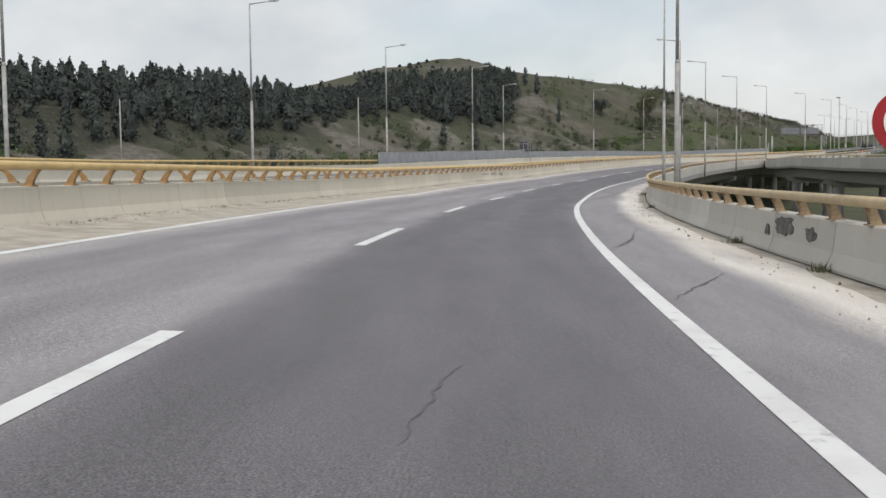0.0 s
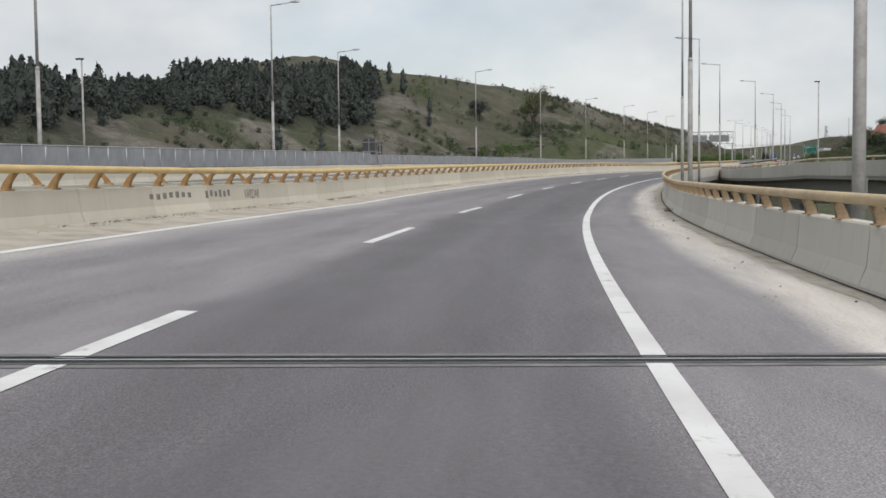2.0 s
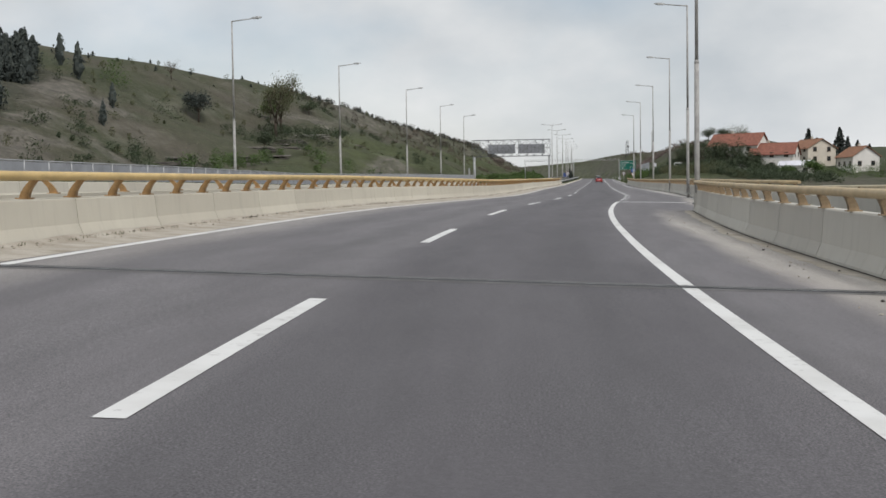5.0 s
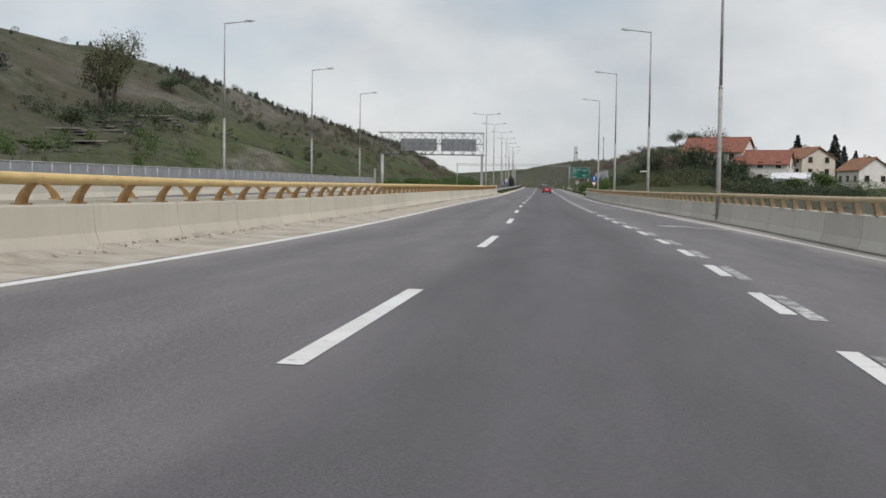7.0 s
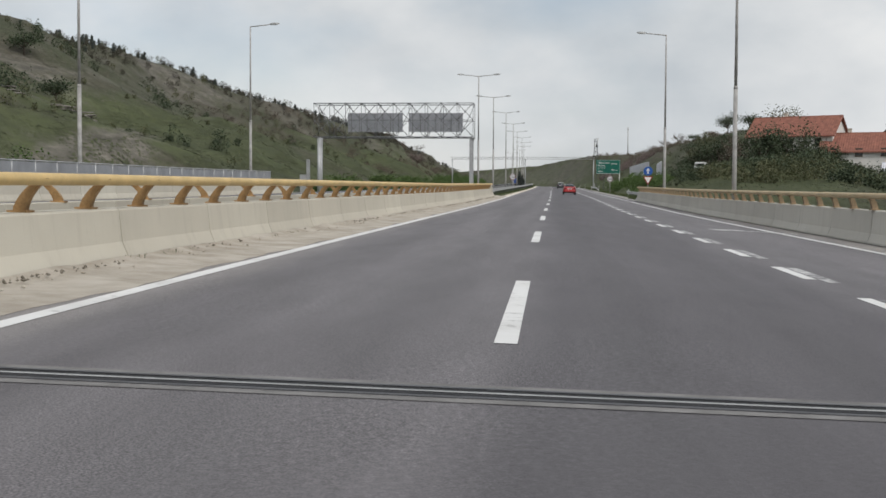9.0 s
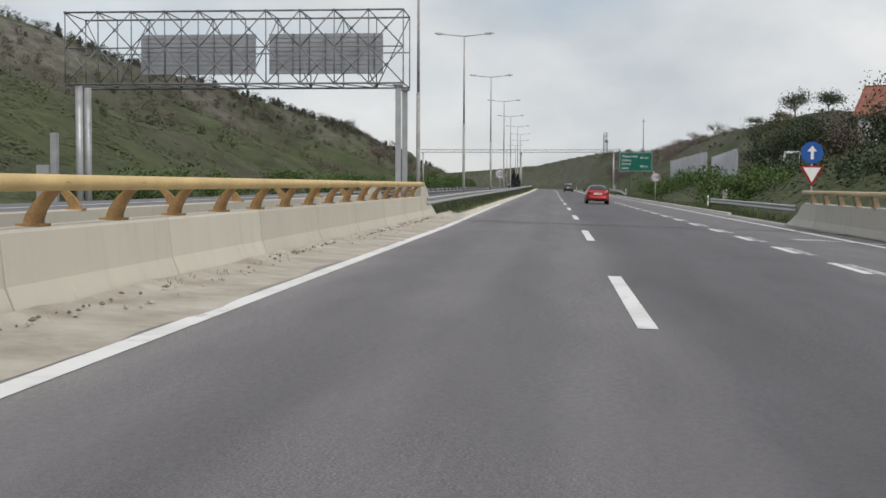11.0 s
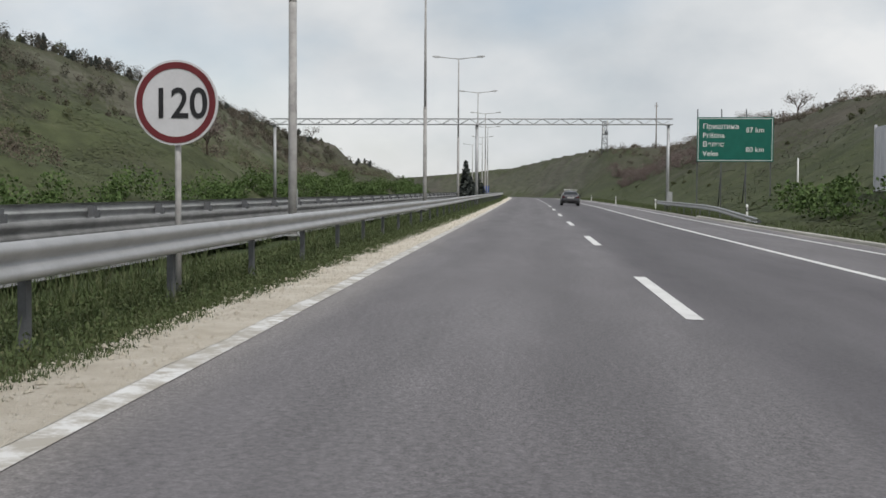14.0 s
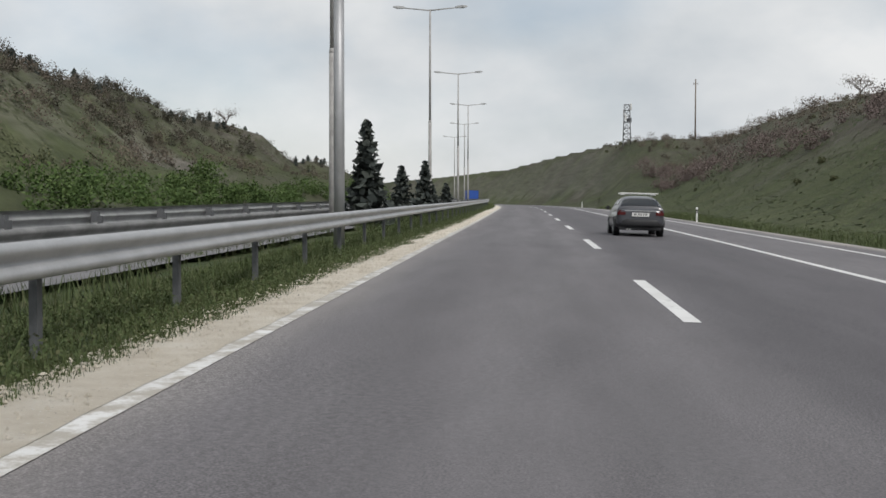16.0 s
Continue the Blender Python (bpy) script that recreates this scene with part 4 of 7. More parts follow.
def railing(k0, k1, path, sidesign, label, gap=0.1165, tube=0.08, phase=0.0, lift=0.43, paint=None, base=None, slim=1.0):
    """sidesign as for the walls; the tube leans over the traffic."""
    ob = thing("tube_railing", Matrix(), label, "railing", "tube railings")
    bm = bmesh.new()
    rings = []
    for k in np.append(np.arange(k0, k1, 0.25), k1):
        c = place(k, along(k, path) + sidesign * (0.36 - 0.30), 0) + Vector((0, 0, (along(k, base) if base else WALL_H) + lift))
        m = Matrix.Rotation(turn(k), 3, "Z")
        rings.append([c + m @ Vector((math.cos(a) * tube, 0, math.sin(a) * tube)) for a in np.linspace(0, 2 * math.pi, 13)[:-1]])
    loft(bm, rings, smooth=True)
    bmesh.ops.recalc_face_normals(bm, faces=bm.faces[:])
    part("tube", bm, paint or M_YELLOW, ob)
    for k in np.arange(k0 + 0.05 + phase, k1, gap):
        b = part("bracket", (RUSTY if paint else BRACKETS)[-1 if sidesign > 0 else 1], M_RUST if paint else M_YELLOW_D, ob)
        b.matrix_world = Matrix.Translation(place(k, along(k, path) + sidesign * (0.22 if paint else 0.36), 0) + Vector((0, 0, along(k, base) if base else WALL_H))) @ Matrix.Rotation(turn(k), 4, "Z") @ Matrix.Diagonal((1, slim, lift / 0.44, 1))
    return ob


railing(-1.5, END_K - 0.252, LEFT_WALL, -1, "faded ochre steel tube railing on curved brackets")
railing(-1.5, 12.28, RIGHT_WALL, 1, "tan painted steel tube railing with rusty brackets on the outer wall", lift=0.32, slim=0.75, paint=M_TAN, base=OUTER_H)
railing(-1.5, END_K - 0.252, OPP_WALL, 1, "ochre tube railing of the opposite carriageway", phase=0.05, gap=0.233, lift=0.36, slim=0.6)
railing(12.5, END_K, MERGE_WALL, 1, "tan painted tube railing past the merging ramp", lift=0.39, paint=M_TAN, base=OUTER_H)
railing(2, 12.25, RAMP_LEFT, -1, "thin pale tube railing of the ramp", gap=0.22, tube=0.05, lift=0.27, slim=0.4, paint=M_PALE_TAN)
railing(2, 12.35, RAMP_RIGHT, 1, "thin pale tube railing of the ramp", gap=0.22, tube=0.05, lift=0.27, slim=0.4, paint=M_PALE_TAN)
railing(-1.5, 6.1, [(-6, -21.8), (30, -21.8)], -1, "ochre tube railing of the far outer wall")


# ---- grey mesh fence on the far outer wall ----
def mesh_fence(k0, k1, d, h, label):
    ob = thing("mesh_fence", Matrix(), label, "fence", "mesh fences")
    n = int(round((k1 - k0) / 0.125))
    for i in range(n):
        a, b = k0 + (k1 - k0) * i / n, k0 + (k1 - k0) * (i + 1) / n
        up = Vector((0, 0, WALL_H))
        bm = bmesh.new()
        rings = []
        for k in (a + 0.004, b - 0.004):
            rings.append([place(k, d + u, 0) + up + Vector((0, 0, w)) for u, w in ((-0.01, 0.05), (0.01, 0.05), (0.01, h - 0.05), (-0.01, h - 0.05))])
        loft(bm, rings)
        part("panel", bm, M_FENCE, ob)
        bm = bmesh.new()
        rod(bm, place(a, d) + up, place(a, d) + up + Vector((0, 0, h)), 0.035, sides=6)
        rod(bm, place(a, d) + up + Vector((0, 0, h)), place(b, d) + up + Vector((0, 0, h)), 0.03, sides=6)
        part("post", bm, M_ZINC, ob)
    return ob


mesh_fence(6.15, 9.6, -22.0, 1.2, "tall grey mesh fence on the outer wall")
mesh_fence(9.6, 22.2, -22.0, 0.95, "grey mesh fence with white posts on the outer wall")


# ---- steel guard rails of the central reserve ----
def wbeam(k0, k1, d, z, facing, label, gap=0.222, steel=None):
    ob = thing("guard_rail", Matrix(), label, "guard rail", "guard rails")
    prof = [(0.0, 0.155), (0.035, 0.151), (0.07, 0.132), (0.085, 0.10), (0.082, 0.074), (0.055, 0.042), (0.02, 0.014), (0.015, 0.0), (0.02, -0.014), (0.055, -0.042), (0.082, -0.074), (0.085, -0.10), (0.07, -0.132), (0.035, -0.151), (0.0, -0.155)]
    n = int(round((k1 - k0) / gap))
    for i in range(n):
        a, b = k0 + (k1 - k0) * i / n, k0 + (k1 - k0) * (i + 1) / n + 0.004
        bm = bmesh.new()
        rings = []
        for k in (a, b):
            dd = along(k, d) if isinstance(d, list) else d
            zz = along(k, z) if isinstance(z, list) else z
            ring = [place(k, dd + facing * u, zz) + Vector((0, 0, w)) for u, w in prof]
            ring += [place(k, dd + facing * (u - 0.006), zz) + Vector((0, 0, w)) for u, w in prof[::-1]]
            rings.append(ring)
        loft(bm, rings, smooth=True, cap=False)
        bmesh.ops.recalc_face_normals(bm, faces=bm.faces[:])
        part("rail", bm, steel or M_ZINC, ob)
        dd = along(a, d) if isinstance(d, list) else d
        zp = along(a, z) if isinstance(z, list) else z
        bm = bmesh.new()
        box(bm, 0.07, 0.11, zp + 0.5, -facing * 0.04, 0, (zp - 0.5) / 2 + 0.02)
        box(bm, 0.12, 0.16, 0.2, facing * 0.05, 0, zp)
        p = part("post", bm, M_POST, ob)
        p.matrix_world = Matrix.Translation(place(a + 0.01, dd - facing * 0.11)) @ Matrix.Rotation(turn(a), 4, "Z")
    return ob


RAIL_D = [(23.5, -5.6), (24.2, -5.72), (60, -5.72)]
RAIL_Z = [(23.5, 0.61), (24.4, 0.63), (25.4, 0.65), (28, 0.69), (31.4, 0.73), (60, 0.75)]
wbeam(END_K - 0.15, 47, RAIL_D, RAIL_Z, 1, "galvanised steel guard rail beside the grass")
wbeam(END_K + 0.1, 47, -9.95, 0.72, -1, "dull steel guard rail of the opposite carriageway", steel=M_ZINC_D)
wbeam(END_K + 0.15, 47, -9.5, 0.47, 1, "lower dark steel guard rail behind the grass", gap=0.222, steel=M_ZINC_O)
wbeam(30.2, 32.75, 9.3, [(30.2, 0.22), (30.9, 0.6), (31.2, 0.66), (33, 0.66)], -1, "short galvanised guard rail before the portal post")
wbeam(23.95, 25.5, 9.6, 0.62, -1, "short galvanised guard rail after the wall")


# ---- low kerb beside the verge ----
kerb = thing("kerb", Matrix(), "low pale concrete kerb at the edge of the verge", "kerb", kind="structure")
for i in range(112):
    a = 24.7 + i * 0.0575
    bm = bmesh.new()
    loft(bm, [[place(k, 8.62 + u, w) for u, w in ((0, -0.1), (0.02, 0.09), (0.05, 0.115), (0.2, 0.115), (0.2, -0.1))] for k in (a + 0.0006, a + 0.0569)])
    bmesh.ops.recalc_face_normals(bm, faces=bm.faces[:])
    part("kerbstone", bm, M_WALL_R, kerb)


# ---- street lamps ----
def lamp(kind, height, arm):
    """One mast with one or two arms; arms point along -x and +x."""
    ob = thing("street_lamp", Matrix(), "tall weathered steel street lamp with a single arm" if kind == 1 else "tall steel street lamp with two arms in the central reserve", "street lamp", "roadside lamps" if kind == 1 else "median lamps")
    bm = bmesh.new()
    rod(bm, (0, 0, -1.0), (0, 0, height * 0.45), 0.118, 0.104, 12)
    rod(bm, (0, 0, height * 0.45), (0, 0, height), 0.082, 0.052, 12)
    rod(bm, (0, 0, height * 0.45 - 0.05), (0, 0, height * 0.45 + 0.1), 0.108, 0.092, 12)
    part("mast", bm, M_POLE, ob)
    bm = bmesh.new()
    box(bm, 0.46, 0.46, 0.04, 0, 0, 0.02, 0.008)
    for x in (-0.17, 0.17):
        for y in (-0.17, 0.17):
            rod(bm, (x, y, 0.03), (x, y, 0.09), 0.02, sides=6)
    part("base_plate", bm, M_ZINC_D, ob)
    bm = bmesh.new()
    box(bm, 0.02, 0.13, 0.5, 0.115, 0, 0.95, 0.004)
    part("service_door", bm, M_ZINC_D, ob)
    for s in (-1,) if kind == 1 else (-1, 1):
        bm = bmesh.new()
        rod(bm, (0, 0, height - 0.06), (s * arm, 0, height + 0.12), 0.045, 0.035, 8)
        part("arm", bm, M_POLE, ob)
        bm = bmesh.new()
        rings = []
        for u, w, h0, h1 in ((0.0, 0.06, -0.04, 0.05), (0.15, 0.13, -0.06, 0.09), (0.55, 0.15, -0.05, 0.09), (0.78, 0.08, -0.02, 0.05)):
            x = s * (arm - 0.08 + u)
            z = height + 0.13 + u * 0.06
            rings.append([(x, -w, z + h0), (x, w, z + h0), (x, w * 0.7, z + h1), (x, -w * 0.7, z + h1)])
        loft(bm, rings)
        bmesh.ops.recalc_face_normals(bm, faces=bm.faces[:])
        head = part("lamp_head", bm, M_ZINC_D, ob)
        bm = bmesh.new()
        box(bm, 0.36, 0.2, 0.02, s * (arm + 0.3), 0, height + 0.085, 0.005)
        part("lens", bm, M_WHITE, head)
    return ob


def upright(k, d, z=0.0, spin=0.0):
    return Matrix.Translation(place(k, d, z)) @ Matrix.Rotation(turn(k) + radians(spin), 4, "Z")


one = lamp(1, 13.9, 1.7)
one.matrix_world = upright(22.55, 9.4)
for k, d in ((20.45, 9.5), (18.5, 10.0), (16.42, 9.9), (14.3, 9.1), (12.28, 8.05), (10.28, 8.75), (8.27, 8.72), (6.42, 8.6), (4.51, 8.6), (2.54, 8.65), (0.42, 8.6)):
    copy_thing(one, upright(k, d, 0.3))
for k, d in ((2.5, -23.2), (4.44, -23.1), (6.46, -22.9), (8.37, -23.0), (12.2, -24.6), (14.22, -25.4), (16.28, -25.3), (18.3, -23.8), (20.38, -24.1), (22.3, -24.1)):
    copy_thing(one, upright(k, d, -0.5, 180))
copy_thing(one, upright(9.95, -27.6, -1.6, 180))
two = lamp(2, 13.4, 1.75)
two.matrix_world = upright(24.6, -8.25)
for k, d in ((26.5, -8.2), (28.6, -7.85), (30.87, -8.0), (33.15, -8.45), (35.3, -8.15), (37.6, -8.45), (39.9, -8.4), (42.2, -8.4), (44.5, -8.4)):
    copy_thing(two, upright(k, d))
# shorter masts on the valley road
for k, d, top in ((6.73, -58.5, 9.8), (8.58, -41.7, 11.0), (12.68, 19.94, 11.7)):
    x, y, g = side(k, d)
    ob = thing("street_lamp", Matrix.Translation((x, y, g)), "slim street lamp standing in the valley", "street lamp", "valley lamps")
    h = float(rise(k)) + top - g
    bm = bmesh.new()
    rod(bm, (0, 0, -0.4), (0, 0, h), 0.12, 0.07, 10)
    part("mast", bm, M_POLE, ob)
    bm = bmesh.new()
    box(bm, 0.75, 0.3, 0.14, -0.2, 0, h + 0.05, 0.04)
    part("lamp_head", bm, M_DARKMETAL, ob)


M_TRUSS = simple("weathered_truss_steel", (0.20, 0.205, 0.21), 0.6, 0.4, 0.2, 2, 30)


# ---- truss sign gantry over the opposite carriageway ----
def truss_gantry(k, d0, d1, z0, z1):
    ob = thing("sign_gantry", upright(k, 0), "grey steel space-truss sign gantry over the opposite carriageway", "sign gantry")
    drop = rise(k) - place(k, 0).z
    n = 10
    w = 2.8
    xs = np.linspace(d0, d1, n + 1)
    zm = (z0 + z1) / 2

    def bar(name, p, q, r):
        bm = bmesh.new()
        rod(bm, p, q, r, sides=6)
        part(name, bm, M_TRUSS, ob)

    for y in (-w / 2, w / 2):
        for z in (z0, zm, z1):
            bar("chord", (d0, y, z), (d1, y, z), 0.034 if z == zm else 0.05)
    for i in range(n + 1):
        a = xs[i]
        for y in (-w / 2, w / 2):
            bar("upright", (a, y, z0), (a, y, z1), 0.032)
        for z in (z0, z1):
            bar("crossbar", (a, -w / 2, z), (a, w / 2, z), 0.034)
    for i in range(n):
        a, b, c = xs[i], xs[i + 1], (xs[i] + xs[i + 1]) / 2
        for z, q in ((z0, zm), (zm, z1)):
            bar("brace", (a, -w / 2, z), (b, -w / 2, q), 0.032)
            bar("brace", (a, -w / 2, q), (b, -w / 2, z), 0.032)
            bm = bmesh.new()
            bmesh.ops.create_icosphere(bm, subdivisions=1, radius=0.1, matrix=Matrix.Translation((c, -w / 2, (z + q) / 2)))
            part("node_ball", bm, M_TRUSS, ob)
        up = i % 2
        bar("brace", (a, w / 2, z0 if up else z1), (b, w / 2, z1 if up else z0), 0.03)
        bar("brace", (a, -w / 2, z0), (b, w / 2, z0), 0.03)
        for p in ((a, -w / 2, z0), (a, -w / 2, z1)):
            bm = bmesh.new()
            bmesh.ops.create_icosphere(bm, subdivisions=1, radius=0.09, matrix=Matrix.Translation(p))
            part("node_ball", bm, M_TRUSS, ob)
    for y in (-1.15, 1.15):
        bm = bmesh.new()
        box(bm, 0.27, 0.27, z0 + 1.1, d1 - 0.25, y * 1.2, (z0 - 1.3) / 2, 0.02)
        box(bm, 0.5, 0.5, 0.12, d1 - 0.25, y * 1.2, z0 - 0.1, 0.02)
        part("post", bm, M_ZINC, ob)
    for y in (-0.6, 0.6):
        bm = bmesh.new()
        rod(bm, (d0 + 0.4, y, -2.0), (d0 + 0.4, y, z0), 0.2, 0.19, 14)
        part("post", bm, M_ZINC, ob)
    span = d1 - d0
    for f0, f1 in ((0.20, 0.55), (0.59, 0.93)):
        a, b = d0 + span * f0, d0 + span * f1
        bm = bmesh.new()
        box(bm, b - a, 0.03, 2.12, (a + b) / 2, 0.09, z0 + 1.69)
        back = part("sign_back", bm, M_GREYPANEL, ob, "grey slatted back of a sign board")
        for i in range(9):
            bm = bmesh.new()
            box(bm, b - a - 0.02, 0.03, 0.2, (a + b) / 2, 0.055, z0 + 0.75 + i * 0.235)
            part("slat", bm, M_GREYPANEL, back)
        for i in range(7):
            bm = bmesh.new()
            box(bm, 0.06, 0.06, 2.2, a + (b - a) * (i + 0.5) / 7, 0.0, z0 + 1.65)
            part("stiffener", bm, M_TRUSS, back)
    return ob


truss_gantry(24.47, -26.5, -8.62, 6.55, 10.3)


# ---- thin portal over both carriageways ----
def portal(k, zb, ds):
    ob = thing("toll_portal", upright(k, 0), "slim galvanised lattice portal across the motorway", "portal")
    h = 0.46
    for y in (-0.22, 0.22):
        for z in (zb, zb + h):
            bm = bmesh.new()
            rod(bm, (ds[0] - 0.4, y, z), (ds[-1] + 0.35, y, z), 0.035, sides=6)
            part("chord", bm, M_ZINC, ob)
    xs = np.linspace(ds[0] - 0.3, ds[-1] + 0.3, 45)
    for i, (a, b) in enumerate(zip(xs, xs[1:])):
        bm = bmesh.new()
        for y in (-0.22, 0.22):
            rod(bm, (a, y, zb if i % 2 else zb + h), (b, y, zb + h if i % 2 else zb), 0.022, sides=5)
        rod(bm, (a, -0.22, zb + h), (b, 0.22, zb + h), 0.018, sides=5)
        part("brace", bm, M_ZINC, ob)
    for d in ds:
        bm = bmesh.new()
        foot = -fall(k) * d - 0.6
        rod(bm, (d, 0, foot), (d, 0, zb), 0.13, 0.12, 14)
        box(bm, 0.5, 0.6, 0.06, d, 0, zb - 0.03, 0.01)
        part("post", bm, M_ZINC, ob)
    bm = bmesh.new()
    box(bm, 0.42, 0.36, 1.15, ds[-1] + 0.12, -0.34, 0.75, 0.03)
    part("cabinet", bm, M_ZINC, ob, "grey steel control cabinet")
    return ob


portal(32.42, 6.79, (-23.0, -6.15, 9.45))


# ---- lettering ----
def words(text, size, material, parent, name="lettering", spread_by=1.0, bold=0.0):
    cu = bpy.data.curves.new(name, "FONT")
    cu.body, cu.size, cu.extrude, cu.space_character = text, size, 0.004, spread_by
    cu.offset = bold
    tmp = bpy.data.objects.new(name, cu)
    scene.collection.objects.link(tmp)
    bpy.context.view_layer.update()
    me = bpy.data.meshes.new_from_object(tmp.evaluated_get(bpy.context.evaluated_depsgraph_get()))
    bpy.data.objects.remove(tmp)
    me.materials.clear()
    me.materials.append(material)
    ob = new(name, me)
    ob.parent = parent
    return ob


def facing(x, y, z):
    """Pose of lettering on a board whose face looks along -y."""
    return Matrix.Translation((x, y, z)) @ Matrix.Rotation(radians(90), 4, "X")


def direction_sign(k, d0, d1, z0, z1):
    w, h = d1 - d0, z1 - z0
    ob = thing("direction_sign", upright(k, (d0 + d1) / 2, 0), "large green direction sign with white lettering on four posts", "road sign")
    ob.matrix_world = Matrix.Translation((0, 0, rise(k) - place(k, (d0 + d1) / 2).z)) @ ob.matrix_world
    bm = bmesh.new()
    box(bm, w, 0.05, h, 0, 0, (z0 + z1) / 2, 0.015)
    board = part("board", bm, M_GREEN, ob)
    bm = bmesh.new()
    for s in (-1, 1):
        box(bm, w - 0.16, 0.008, 0.035, 0, -0.028, (z0 + z1) / 2 + s * (h / 2 - 0.09))
        box(bm, 0.035, 0.008, h - 0.16, s * (w / 2 - 0.09), -0.028, (z0 + z1) / 2)
    part("border", bm, M_WHITE, board, "thin white border")
    rows = (("Приштина", z1 - 0.78), ("Priština", z1 - 1.38), ("Велес", z1 - 1.98), ("Veles", z1 - 2.6))
    for text, z in rows:
        words(text, 0.49, M_WHITE, board).matrix_basis = facing(-w / 2 + 0.38, -0.03, z)
    for text, z in (("87 km", z1 - 1.02), ("80 km", z1 - 2.34)):
        words(text, 0.49, M_WHITE, board).matrix_basis = facing(w / 2 - 1.85, -0.03, z)
    for x in (-w / 2 + 0.05, -0.9, 0.75, w / 2 - 0.15):
        bm = bmesh.new()
        g = ground_z(*(ob.matrix_world @ Vector((x, 0, 0))).xy) - ob.matrix_world.translation.z - 0.5
        box(bm, 0.065, 0.11, z1 + 0.55 - g, x, 0.11, (z1 + 0.55 + g) / 2, 0.01)
        part("post", bm, M_POST, ob)
        if abs(x) < 1:
            bm = bmesh.new()
            rod(bm, (x, 0.15, z0 - 0.7), (x, 1.3, g + 0.6), 0.04, sides=6)
            part("brace", bm, M_POST, ob)
    return ob


direction_sign(31.5, 9.5, 14.6, 3.4, 6.4)


def speed_sign(k, d, z, size, label):
    ob = thing("speed_sign", upright(k, d), label, "road sign", "speed limit signs")
    z = z + fall(k) * d
    r = size / 2
    bm = bmesh.new()
    bmesh.ops.create_cone(bm, cap_ends=True, segments=48, radius1=r, radius2=r, depth=0.03, matrix=Matrix.Translation((0, 0, z)) @ Matrix.Rotation(radians(90), 4, "X"))
    disc = part("disc", bm, M_SIGNFACE, ob)
    bm = bmesh.new()
    rings = []
    for i in range(49):
        a = 2 * math.pi * i / 48
        rings.append([(math.cos(a) * q, y, z + math.sin(a) * q) for q, y in ((r * 0.95, -0.017), (r * 0.95, -0.022), (r * 0.80, -0.022), (r * 0.80, -0.017))])
    loft(bm, rings, cap=False)
    bmesh.ops.recalc_face_normals(bm, faces=bm.faces[:])
    part("ring", bm, M_RING, disc, "darkened red ring of the sign")
    t = words("120", r * 1.0, M_BLACK, disc, bold=r * 0.012)
    co = [v.co.x for v in t.data.vertices]
    wide = max(co) - min(co)
    t.matrix_basis = facing(-0.5 * r * 1.16, -0.02, z - r * 0.35) @ Matrix.Diagonal((r * 1.16 / wide, 1, 1, 1))
    bm = bmesh.new()
    rod(bm, (0, 0.07, -0.6), (0, 0.07, z + r * 0.7), 0.038, sides=10)
    part("post", bm, M_POLE, ob)
    return ob


speed_sign(27.7, -6.08, 2.44, 1.03, "round dark red-ringed speed sign showing 120 in the central reserve")
speed_sign(27.7, 9.35, 2.15, 0.95, "round dark red-ringed speed sign showing 120 at the verge")


M_SIGNBACK = simple("dark_sign_back", (0.07, 0.072, 0.08), 0.6, 0.2, 0.15, 2, 20)


def plain_sign(k, d, z, w, h, material, label, poles=2, back=False):
    ob = thing("road_sign", upright(k, d), label, "road sign")
    bm = bmesh.new()
    box(bm, w, 0.05, h, 0, 0, z, 0.012)
    board = part("board", bm, material, ob)
    if back:
        bm = bmesh.new()
        for zz in (-0.3, 0.3):
            box(bm, w * 0.95, 0.04, 0.05, 0, -0.045, z + zz * h)
        box(bm, 0.05, 0.04, h * 0.95, 0, -0.05, z)
        part("frame", bm, M_ZINC, board)
    for i in range(poles):
        x = 0 if poles == 1 else (i - 0.5) * w * 0.6
        bm = bmesh.new()
        rod(bm, (x, 0.07, -0.8), (x, 0.07, z + h * 0.45), 0.045, sides=8)
        part("post", bm, M_ZINC_D, ob)
    return ob


plain_sign(9.62, -22.3, 2.55, 1.2, 1.5, M_SIGNBACK, "dark back of a tall road sign beside the mesh fence", back=True)
plain_sign(9.66, -21.4, 2.4, 0.45, 1.2, M_SIGNBACK, "small dark back of a road sign", 1, back=True)


